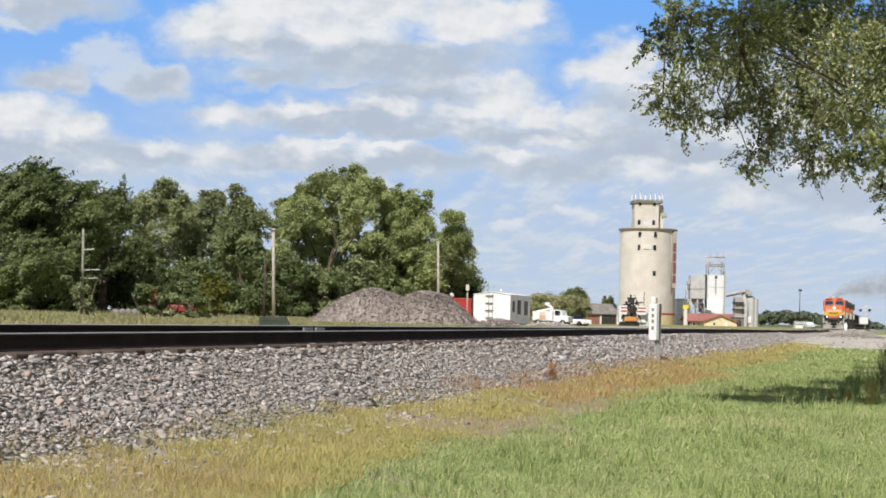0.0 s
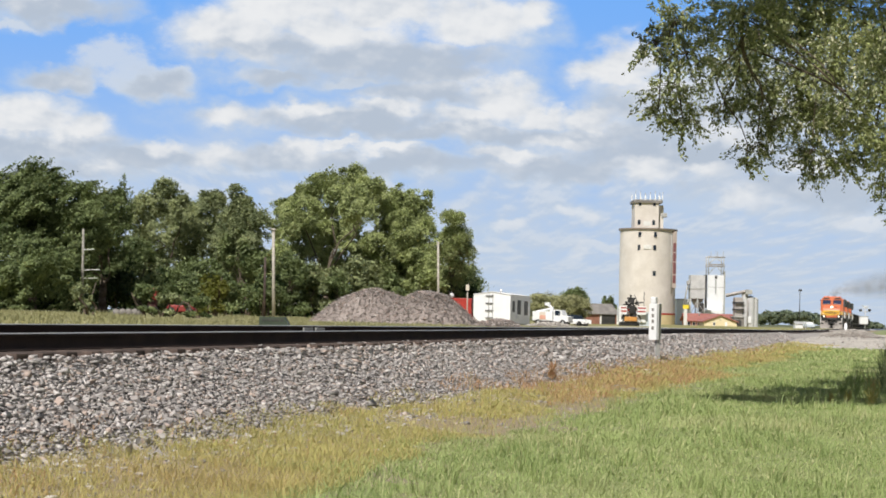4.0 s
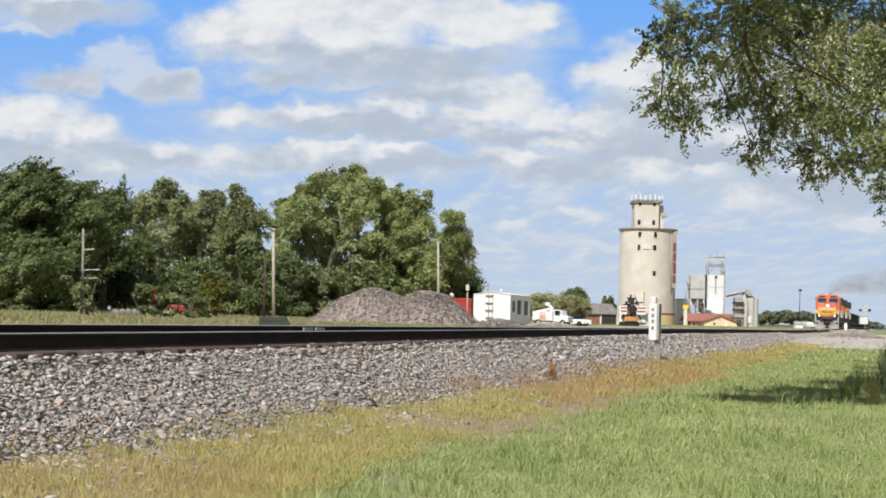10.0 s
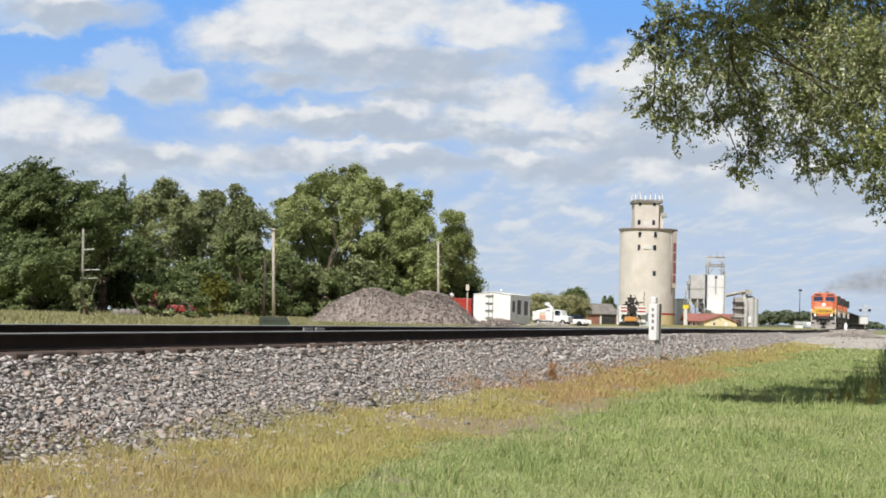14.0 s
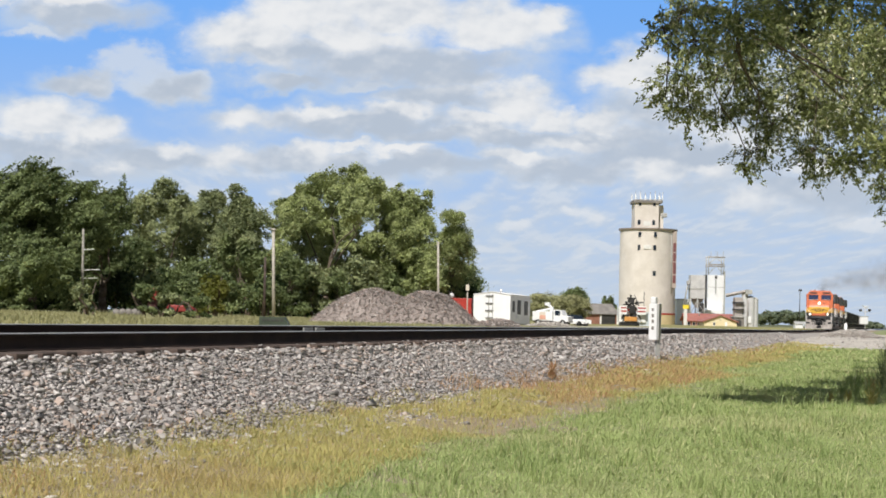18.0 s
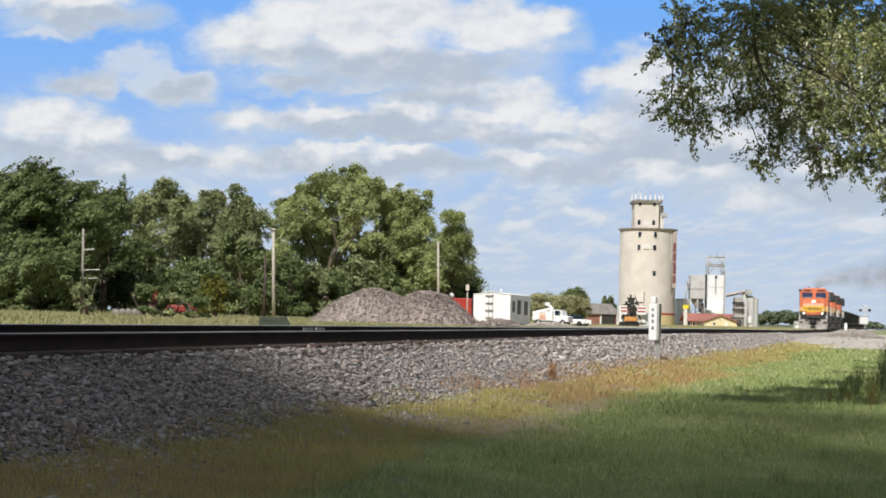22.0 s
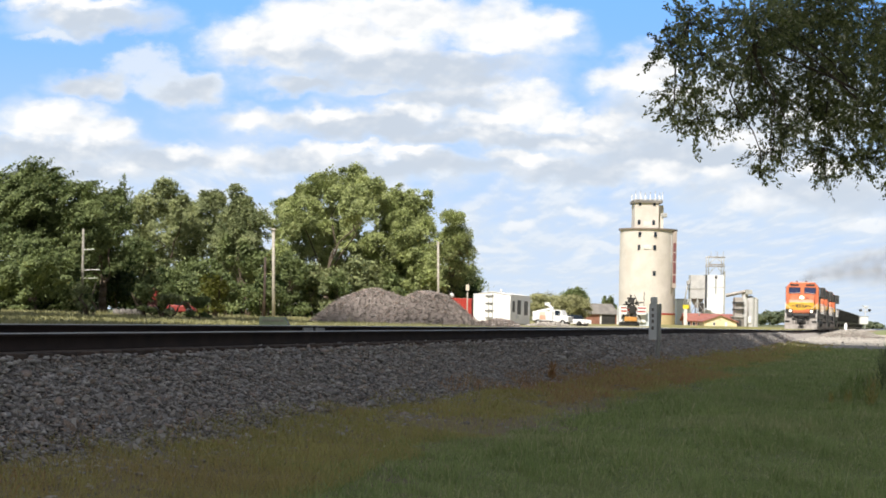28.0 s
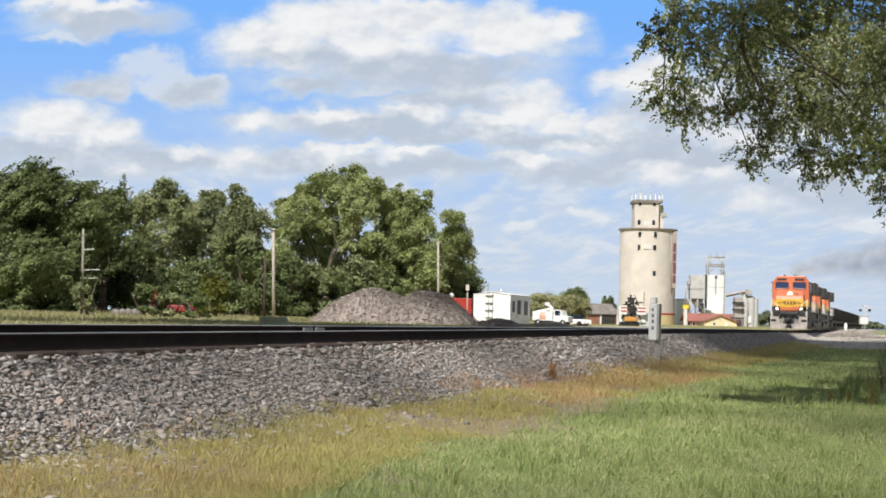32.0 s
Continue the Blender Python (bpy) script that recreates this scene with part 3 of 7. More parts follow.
def sky_paint():
    """Blue sky with heaped clouds, drawn by direction from the backdrop's own origin."""
    k = Nodes("cloudy_sky")
    s = k.n("SeparateXYZ", {0: k.where()})
    ahead = k.math("MAXIMUM", s.outputs[1], 1.0)
    u = k.math("MULTIPLY", k.math("DIVIDE", s.outputs[0], ahead), 3.0)
    w = k.math("MULTIPLY", k.math("DIVIDE", s.outputs[2], ahead), 3.0)
    q = k.n("CombineXYZ", {0: u, 1: k.math("MULTIPLY", w, 1.5), 2: 3.1}).outputs[0]

    def bent(scale, size, detail):
        turn = k.n("TexNoise", {"Vector": q, "Scale": scale, "Detail": detail, "Roughness": 0.6})
        off = k.n("VectorMath", {0: turn.outputs["Color"], 1: (-0.5, -0.5, -0.5)}, operation="ADD").outputs[0]
        return k.n("VectorMath", {0: off, 1: (size, size * 0.8, 0.0)}, operation="MULTIPLY").outputs[0]

    off = k.n("VectorMath", {0: bent(9.0, 0.1, 2.0), 1: bent(30.0, 0.036, 5.0)}, operation="ADD").outputs[0]
    o = k.n("SeparateXYZ", {0: off})
    bu, bw = k.math("ADD", u, o.outputs[0]), k.math("ADD", w, o.outputs[1])

    def heap_of(*banks):
        """How deep inside the clouds of these banks a direction lies: 1 at a middle, 0 at a rim."""
        best = -1.0
        for x, y, a, b in sum(banks, ()):
            du = k.math("MULTIPLY_ADD", bu, 1000 / a, -(x - 784) / a)
            dw = k.math("MULTIPLY_ADD", bw, 1000 / b, -(560 + 0.0236 * (x - 784) - y) / b)
            r = k.math("SQRT", k.math("MULTIPLY_ADD", du, du, k.math("MULTIPLY", dw, dw)))
            inner = k.math("SUBTRACT", 1.0, r)
            best = inner if best == -1.0 else k.math("SMOOTH_MAX", best, inner, 0.25)
        return best

    heads, bodies, wisps = heap_of(HIGH_HEADS, MID_HEADS, LOW_HEADS), heap_of(HIGH_BODIES, MID_BODIES, LOW_BODIES), heap_of(WISPS)

    def relief(scale, up, detail):
        """How much a noise falls off upwards: the lit upper sides of the billows."""
        p = k.n("VectorMath", {0: q, 1: (-0.4 * up, up, 0.0)}, operation="ADD").outputs[0]
        return k.math("SUBTRACT", k.noise(q, scale, detail, 0.5), k.noise(p, scale, detail, 0.5))

    billow = k.math("MULTIPLY_ADD", relief(11.0, 0.03, 3.0), 0.8, k.math("MULTIPLY", relief(30.0, 0.012, 4.0), 0.3))
    fray = k.math("MULTIPLY_ADD", k.noise(q, 26.0, 5.0, 0.62), 1.0, -0.5)
    thick = k.math("MAXIMUM", k.math("MULTIPLY", heads, 1.15), bodies)
    amount = k.step(k.math("MULTIPLY_ADD", fray, 0.85, thick), -0.38, 0.55)
    thin = k.math("MULTIPLY", k.step(k.math("MULTIPLY_ADD", fray, 1.1, wisps), -0.1, 0.6), 0.75)
    veil = k.math("MULTIPLY", k.step(k.math("ADD", k.noise(q, 5.0, 5.0, 0.6), k.math("MULTIPLY", thick, 0.35)), 0.2, 0.62), 0.8)
    lit = k.step(k.math("ADD", k.math("MULTIPLY", k.math("MAXIMUM", k.math("MINIMUM", k.math("SUBTRACT", heads, bodies), 0.6), -0.8), 0.9), k.math("MULTIPLY_ADD", fray, 0.3, k.math("MULTIPLY", billow, 3.0))), -1.0, 1.0)
    blue = k.mix(k.step(w, 0.05, 0.6), rgb(0.47, 0.61, 0.82), rgb(0.185, 0.435, 0.93))
    cloud = k.mix(lit, rgb(0.47, 0.54, 0.64), rgb(0.84, 0.85, 0.86))
    # Small flat puffs in a ceiling that runs off to the horizon.
    deep = k.math("DIVIDE", 1.0, k.math("ADD", k.math("MAXIMUM", w, 0.0), 0.16))
    flat = k.n("CombineXYZ", {0: k.math("MULTIPLY", k.math("MULTIPLY", u, deep), 1.0), 1: k.math("MULTIPLY", deep, 0.6), 2: 0.4}).outputs[0]
    puff = k.noise(flat, 5.2, 5.0, 0.52)
    over = k.noise(k.n("VectorMath", {0: flat, 1: (-0.01, -0.03, 0.0)}, operation="ADD").outputs[0], 5.2, 5.0, 0.52)
    low = k.step(w, 0.36, 0.24)
    spread = k.math("MULTIPLY", k.step(puff, 0.3, 0.68), low)
    bright = k.math("MULTIPLY", k.step(k.math("MULTIPLY_ADD", k.math("SUBTRACT", puff, over), 2.0, puff), 0.44, 0.74), low)
    c = k.mix(veil, blue, rgb(0.52, 0.63, 0.78))
    c = k.mix(k.math("MULTIPLY", spread, 0.85), c, k.mix(bright, rgb(0.555, 0.63, 0.73), rgb(0.66, 0.715, 0.785)))
    c = k.mix(thin, c, rgb(0.66, 0.715, 0.78))
    c = k.mix(k.math("MULTIPLY", amount, k.math("MULTIPLY_ADD", k.step(w, 0.1, 0.3), 0.47, 0.5)), c, cloud)
    c = k.mix(k.math("MULTIPLY", k.step(w, 0.3, 0.0), 0.55), c, rgb(0.545, 0.63, 0.745))
    e = k.n("Emission", {"Color": c, "Strength": 1.0})
    k.t.links.new(e.outputs[0], k.out.inputs[0])
    return k.m


CLOUD_BASE = 110.0
sky_rows = [(515.0, CLOUD_BASE), (700, CLOUD_BASE), (1000, CLOUD_BASE), (1500, CLOUD_BASE), (2500, CLOUD_BASE), (4600, CLOUD_BASE), (4700, CLOUD_BASE - 5), (4720, 0.0), (4720, -120.0)]
sv = np.array([(x * y * 0.42, y, z) for y, z in sky_rows for x in np.linspace(-1, 1, 9)])
i = (np.arange(len(sky_rows) - 1)[:, None] * 9 + np.arange(8)[None]).ravel()
sky_sheet = tagged(np_part("backdrop", sv, np.stack([i, i + 1, i + 10, i + 9], -1), sky_paint()), "blue sky with drifting white and grey heaped clouds", "sky", kind="structure")


# ---- the cloud that shades the line for some seconds ----
WIND = Vector((0.225, 0.974, 0.0))
ACROSS = Vector((0.974, -0.225, 0.0))


def shading_cloud():
    rng = np.random.default_rng(77)
    bm = bmesh.new()
    bmesh.ops.create_icosphere(bm, subdivisions=1, radius=1.0)
    base = np.array([v.co[:] for v in bm.verts])
    tris = np.array([[v.index for v in f.verts] for f in bm.faces])
    bm.free()
    V, Fc = [], []
    # Lobes: across from, to, along from, to. The first is the main body, with thin ragged front and rear.
    for b0, b1, a0, a1 in ((-32, 60, -205, 14), (-75, -54, -66, -13), (-54, -32, -133, -72)):
        n = int((b1 - b0 + 8) * (a1 - a0 + 16) / 1.75)
        for _ in range(n):
            b, a = rng.uniform(b0 - 4, b1 + 4), rng.uniform(a0 - 8, a1 + 8)
            main = a0 == -205
            edge = min(b - b0 + 4, b1 + 4 - b) if main else min(b - b0 + 4, b1 + 4 - b, a - a0 + 8, a1 + 8 - a)
            if edge < 13 and rng.random() > (max(edge, 0) / 13) ** 1.4:
                continue
            thin = main and not -114 < a < -14
            share = np.interp(a, (-200, -172, -158, -150, -142, -136, -130, -124, -114, -14, -9, -4, 2, 8, 14), (0.2, 0.27, 0.31, 0.36, 0.42, 0.5, 0.65, 0.85, 1.0, 1.0, 0.9, 0.55, 0.25, 0.1, 0.0))
            if rng.random() > (share if thin else 0.32):
                continue
            r = rng.uniform(0.8, 1.3) * np.interp(a, (-136, -116, -14, -8), (1.0, 1.7, 1.7, 1.0)) if thin else rng.uniform(2.2, 4.6) * (0.6 + 0.4 * min(1, edge / 10))
            p = base * (r, r, r * 0.75) * (1 + 0.16 * np.sin(base[:, [1]] * 5 + rng.uniform(0, 6)) * np.sin(base[:, [0]] * 4 + 1))
            V.append(p + np.array(ACROSS * b + WIND * a) + (0, 0, rng.uniform(0, 9) * min(1, edge / 20)))
            Fc.append(tris + len(base) * len(Fc))
    k = surface("white_cloud", (0.8, 0.81, 0.83), (0.9, 0.9, 0.9), 0.1, 1, 1.0)
    ob = np_part("cloud", np.concatenate(V), np.concatenate(Fc), k, smooth=True)
    return tagged(ob, "white fair weather cloud drifting overhead, out of view", "cloud", kind="structure")


cloud = shading_cloud()


# ---- ties, plates and stones of the track ----
def box_mesh(name, dims, material, bevel=0.01):
    me = bpy.data.meshes.new(name)
    bm = block(bmesh.new(), *dims, bevel)
    bm.to_mesh(me)
    bm.free()
    me.materials.append(material)
    return me


TIE_MESH = box_mesh("tie", (-1.3, 1.41, -0.11, 0.11, -0.17, 0.0), TIE_WOOD, 0.015)
PLATE_MESH = box_mesh("tie_plate", (-0.17, 0.17, -0.09, 0.09, 0.0, 0.016), STEEL_SIDE, 0.004)
rng = np.random.default_rng(5)
for i in range(150):
    y = 4.0 + i * 0.495
    tie = new("tie", TIE_MESH)
    tie.parent = track
    tie.matrix_local = pose(TRACK_X + rng.normal() * 0.025, y + rng.normal() * 0.012, float(rail_top(y)) - 0.188, 0, -0.9 * float(cant(y)) / 0.05 * 1.1, rng.normal() * 0.5)
    for x in (-8.1,):
        plate = new("tie_plate", PLATE_MESH)
        plate.parent = track
        plate.matrix_local = pose(x, y, float(rail_top(y)) - 0.188)
bm = bmesh.new()
for i in range(400):
    y = 4.0 + (150 + i) * 0.495
    block(bm, TRACK_X - 1.3, TRACK_X + 1.3, y - 0.11, y + 0.11, float(rail_top(y)) - 0.36, float(rail_top(y)) - 0.188)
tagged(part("far_tie_row", bm, TIE_WOOD, track), kind="stuff")
# Joint bars on the far rail.
for y0 in (26.6, 27.2):
    boxed("joint_bar", (-9.54 + 0.03, -9.54 + 0.065, y0, y0 + 0.45, float(rail_top(27)) - 0.1, float(rail_top(27)) + 0.01), GREY, track, "grey steel joint bar", 0.008)


def stone_shapes(rng, n):
    """Angular broken stones: sheared wedges with cut corners."""
    base = np.array([(x, y, z) for x in (-1, 1) for y in (-1, 1) for z in (-1, 1)], float) * 0.74
    quads = [(0, 1, 3, 2), (4, 6, 7, 5), (0, 4, 5, 1), (2, 3, 7, 6), (0, 2, 6, 4), (1, 5, 7, 3)]
    tris = np.array([t for a, b, c, d in quads for t in ((a, b, c), (a, c, d))])
    out = []
    for _ in range(n):
        p = base * (1 + 0.2 * rng.normal(size=(8, 3)))
        p[:, 0] += p[:, 2] * rng.uniform(-0.7, 0.7)
        p[:, 1] += p[:, 0] * rng.uniform(-0.6, 0.6)
        side = p[:, 2] > 0
        p[side, :2] *= rng.uniform(0.15, 1.0)
        p[side, :2] += rng.uniform(-0.5, 0.5, 2)
        out.append(p * rng.uniform(0.5, 1.5, 3) * (1, 1, 0.8))
    return np.array(out), tris


def turns(rng, n):
    q = rng.normal(size=(n, 4))
    q /= np.linalg.norm(q, axis=1)[:, None]
    a, b, c, d = q.T
    return np.stack([1 - 2 * (c * c + d * d), 2 * (b * c - d * a), 2 * (b * d + c * a), 2 * (b * c + d * a), 1 - 2 * (b * b + d * d), 2 * (c * d - b * a),
                     2 * (b * d - c * a), 2 * (c * d + b * a), 1 - 2 * (b * b + c * c)], -1).reshape(-1, 3, 3)


def strew(rng, pos, size, shapes, tris):
    n = len(pos)
    p = shapes[rng.integers(0, len(shapes), n)]
    m = turns(rng, n)
    m = m * np.array([1.15, 1.15, 0.55])[None, :, None]
    p = np.einsum("nij,nkj->nki", m, p) * size[:, None, None] + pos[:, None, :]
    f = (tris[None] + (np.arange(n) * p.shape[1])[:, None, None]).reshape(-1, 3)
    return p.reshape(-1, 3), f


def shoulder_stones():
    rng = np.random.default_rng(11)
    shapes, tris = stone_shapes(rng, 24)
    P, S = [], []
    for y0, y1, n, size in ((7, 20, 44000, 0.0195), (7, 20, 30000, 0.012), (20, 34, 40000, 0.021), (34, 60, 24000, 0.034), (60, 120, 26000, 0.038)):
        y = rng.uniform(y0, y1, n)
        x = rng.uniform(-7.5, -5.35, n)
        keep = x < -5.55 - 0.9 * rng.random(n) ** 2
        x, y = x[keep], y[keep]
        z = bed_height(x, y) + rng.uniform(-0.012, 0.03, len(x))
        z = np.maximum(z, land(x, y) - 0.01)
        P.append(np.stack([x, y, z], -1))
        S.append(size * rng.lognormal(0, 0.32, len(x)))
    # Stones strewn into the grass, and between the ties.
    y = rng.uniform(9, 60, 1100)
    x = -5.9 + np.abs(rng.normal(size=1100)) * 0.5
    P.append(np.stack([x, y, land(x, y) + 0.01], -1))
    S.append(0.022 * rng.lognormal(0, 0.3, 1100))
    y = rng.uniform(8, 70, 9000)
    x = rng.uniform(-8.0, -7.28, 9000)
    P.append(np.stack([x, y, rail_top(y) - 0.2 + rng.uniform(-0.03, 0.014, 9000) - 0.25 * np.maximum(x + 7.4, 0)], -1))
    S.append(0.023 * rng.lognormal(0, 0.3, 9000))
    y = rng.uniform(20, 36, 450)
    x = -4.6 + 0.5 * rng.normal(size=450)
    P.append(np.stack([x, y, land(x, y)], -1))
    S.append(0.017 * rng.lognormal(0, 0.3, 450))
    # Gravel of the crossing road.
    y = rng.uniform(96, 210, 2200)
    x = rng.uniform(-6.5, 3.0, 2200)
    P.append(np.stack([x, y, np.maximum(land(x, y), bed_height(x, y)) + 0.01], -1))
    S.append(0.035 * rng.lognormal(0, 0.4, 2200))
    P, S = np.concatenate(P), np.concatenate(S)
    near = np.flatnonzero((P[:, 1] > 12.6) & (P[:, 1] < 15.5) & (P[:, 0] > -6.9) & (P[:, 0] < -5.9) & (S > 0.03))[:290]
    rest = np.setdiff1d(np.arange(len(P)), near)
    v, f = strew(rng, P[rest], S[rest], shapes, tris)
    tagged(np_part("loose_ballast", v, f, STONES, ballast), kind="stuff")
    meshes = []
    for s in shapes[:12]:
        me = bpy.data.meshes.new("stone")
        me.from_pydata(s.tolist(), [], tris.tolist())
        me.materials.append(STONES)
        meshes.append(me)
    for i, j in enumerate(near):
        ob = new("stone", meshes[i % 12])
        ob.parent = ballast
        ob.matrix_local = Matrix.LocRotScale(P[j].tolist(), Euler(rng.uniform(0, 6, 3).tolist()), [float(S[j])] * 3)


shoulder_stones()


# ---- grass ----
def value_noise(x, y, scale, seed):
    r = np.random.default_rng(seed).random((64, 64))
    x, y = np.asarray(x) / scale, np.asarray(y) / scale
    i, j = np.floor(x).astype(int), np.floor(y).astype(int)
    fx, fy = x - i, y - j
    fx, fy = fx * fx * (3 - 2 * fx), fy * fy * (3 - 2 * fy)
    g = lambda a, b: r[a % 64, b % 64]
    return (g(i, j) * (1 - fx) + g(i + 1, j) * fx) * (1 - fy) + (g(i, j + 1) * (1 - fx) + g(i + 1, j + 1) * fx) * fy


def blades(rng, x, y, z, height, width, lean=0.35):
    """Bent tapering blades as two stacked quads, wind-blown to the right."""
    n = len(x)
    a = rng.uniform(0, 2 * np.pi, n)
    side = np.stack([np.cos(a), np.sin(a), np.zeros(n)], -1) * (width * (0.7 + 0.6 * rng.random(n)))[:, None]
    h = (height * rng.lognormal(0, 0.3, n))[:, None]
    tip = np.stack([rng.normal(size=n) * lean + 0.15, rng.normal(size=n) * lean, np.ones(n)], -1)
    tip /= np.linalg.norm(tip, axis=1)[:, None]
    base = np.stack([x, y, z - 0.01], -1)
    mid = base + (tip * 0.35 + (0, 0, 0.3)) * h
    top = base + tip * h
    v = np.stack([base - side, base + side, mid + side * 0.8, mid - side * 0.8, top + side * 0.12, top - side * 0.12], 1).reshape(-1, 3)
    o = (np.arange(n) * 6)[:, None]
    f = np.stack([o + (0, 1, 2, 3), o + (3, 2, 4, 5)], 1).reshape(-1, 4)
    return v, f


def in_view(x, y, margin=0.04):
    u = (x * math.cos(HEADING) + y * math.sin(HEADING)) / (-x * math.sin(HEADING) + y * math.cos(HEADING))
    return np.abs(u) < 0.262 + margin


def sow(rng, y0, y1, n, keep):
    y = y0 + (y1 - y0) * rng.random(n)
    x = rng.uniform(-7.2, 9.0, n)
    ok = in_view(x, y) & keep(x, y)
    return x[ok], y[ok]


def edge_x(x, y):
    """Distance measure across the verge, uneven along it."""
    return x + 1.7 * (value_noise(x, y, 3.1, 3) - 0.5) + 0.8 * (value_noise(x, y, 0.9, 4) - 0.5) - 0.15 * smoothstep(y, 12, 16)


def bare(x, y):
    """Thin, stony patches between the dry and the green grass."""
    return (value_noise(x, y * 0.6, 1.3, 6) > 0.44) & (np.abs(edge_x(x, y) + 4.7) < 0.85) & (y > 19) & (y < 40)


def grass():
    rng = np.random.default_rng(21)
    for name, paint, label, keep, plan in (
        ("green_grass", GRASS_GREEN, "short green grass with paler wind-blown tufts", lambda x, y: (edge_x(x, y) > -4.5) & ~(bare(x, y) & (rng.random(len(x)) < 0.85)),
         ((10, 20, 230000, 0.06, 0.0034), (20, 34, 150000, 0.07, 0.005), (34, 66, 90000, 0.085, 0.01), (66, 100, 30000, 0.1, 0.025))),
        ("dry_grass", GRASS_DRY, "yellowed dry grass along the ballast", lambda x, y: (edge_x(x, y) < -4.2) & (x > -6.2 - 0.4 * value_noise(x, y, 1.1, 14) + 0.4 * smoothstep(y, 22, 27) * (1 - smoothstep(y, 33, 38))) & ~(bare(x, y) & (rng.random(len(x)) < 0.8)),
         ((9, 20, 360000, 0.085, 0.0024), (20, 34, 220000, 0.095, 0.0036), (34, 70, 170000, 0.11, 0.008), (70, 110, 40000, 0.11, 0.022))),
        ("russet_weeds", GRASS_RUSSET, "russet dry weeds at the foot of the ballast", lambda x, y: (x > -6.55) & (np.abs(edge_x(x, y) + 6.1) < 0.55 + 0.5 * ((y > 22) & (y < 46)) + 0.6 * ((y > 36) & (y < 64))) & (value_noise(x, y, 1.9, 8) > 0.42 - 0.2 * ((y > 24) & (y < 40))),
         ((10, 22, 60000, 0.09, 0.003), (22, 50, 130000, 0.14, 0.0045), (50, 60, 24000, 0.13, 0.0055), (60, 90, 16000, 0.13, 0.016))),
    ):
        V, Fc, at = [], [], 0
        for y0, y1, n, h, w in plan:
            x, y = sow(rng, y0, y1, n, keep)
            clump = (0.45 + 0.7 * value_noise(x, y, 0.55, 9)) * (0.75 + 0.7 * value_noise(x, y, 0.17, 19))
            v, f = blades(rng, x, y, np.maximum(land(x, y), bed_height(x, y)), h * clump, w, 0.85)
            V.append(v)
            Fc.append(f + at)
            at += len(v)
        tagged(np_part(name, np.concatenate(V), np.concatenate(Fc), paint), label, "grass", kind="stuff")
    # Longer tufts in the green.
    x, y = sow(rng, 10, 44, 900, lambda x, y: edge_x(x, y) > -3.9)
    x = np.repeat(x, 34) + rng.normal(size=len(x) * 34) * 0.05
    y = np.repeat(y, 34) + rng.normal(size=len(y) * 34) * 0.05
    v, f = blades(rng, x, y, land(x, y), 0.17 * np.ones(len(x)), 0.0042, 0.6)
    tagged(np_part("grass_tufts", v, f, GRASS_GREEN), "longer green grass tufts bent by the wind", "grass", kind="stuff")
    # The meadow beyond the railway.
    n = 95000
    y = rng.uniform(35, 165, n)
    x = rng.uniform(-80, -12.6, n)
    ok = in_view(x, y)
    x, y = x[ok], y[ok]
    v, f = blades(rng, x, y, land(x, y), 0.15 * (0.5 + value_noise(x, y, 5, 12)) * np.minimum(1, np.maximum(0.25, (-x - 12) / 25)), 0.02, 0.5)
    tagged(np_part("meadow_grass", v, f, MEADOW), "pale dry meadow grass beyond the railway", "grass", kind="stuff")


grass()


# ---- leaves along drooping twigs ----
def twig_leaves(rng, lobes, count, size, aspect, per=16):
    """Narrow leaves set along drooping twigs that spring from within lobes."""
    vol = np.array([r[0] * r[1] * r[2] for _, r in lobes]) ** 0.67
    P, D = [], []
    for (c, r), n in zip(lobes, np.maximum((count / per * vol / vol.sum()).astype(int), 10)):
        d = rng.normal(size=(n, 3))
        d /= np.linalg.norm(d, axis=1)[:, None]
        start = np.asarray(c) + d * np.asarray(r) * (rng.random((n, 1)) ** 0.45) * 0.86
        way = d * 0.55 + rng.normal(size=(n, 3)) * 0.35 + np.array([0.12, 0.0, -0.12])
        way /= np.linalg.norm(way, axis=1)[:, None]
        length = rng.uniform(0.25, 0.75, (n, 1)) * min(1.0, 0.5 + r[0] * 0.6)
        t = rng.random((n, per, 1))
        pts = start[:, None] + way[:, None] * length[:, None] * t + np.array([0, 0, -0.18]) * length[:, None] * t * t
        pts = pts + rng.normal(size=pts.shape) * 0.025
        P.append(pts.reshape(-1, 3))
        D.append(np.repeat(way + np.array([0, 0, -0.35]), per, 0))
    C, t = np.concatenate(P), np.concatenate(D)
    t = t + rng.normal(size=t.shape) * 0.6
    t /= np.linalg.norm(t, axis=1)[:, None]
    N = rng.normal(size=t.shape) + np.array([0, 0, 0.6])
    N -= t * (N * t).sum(1)[:, None]
    N /= np.linalg.norm(N, axis=1)[:, None]
    b = np.cross(N, t)
    s = size * (0.55 + 0.8 * rng.random(len(C)))[:, None]
    v = np.stack([C - t * s, C - b * s * aspect, C + t * s, C + b * s * aspect + N * s * 0.12], 1).reshape(-1, 3)
    return v, np.arange(len(v)).reshape(-1, 4)


# ---- tree that overhangs the verge, its trunk out of view ----
# The very pale leaf share paints sun sparkles into the foliage.
LEAF_NEAR = leafy("overhanging_leaves", (0.032, 0.058, 0.022), (0.48, 0.52, 0.2), (0.74, 0.7, 0.5), 0.16, 0.15, 0.6)


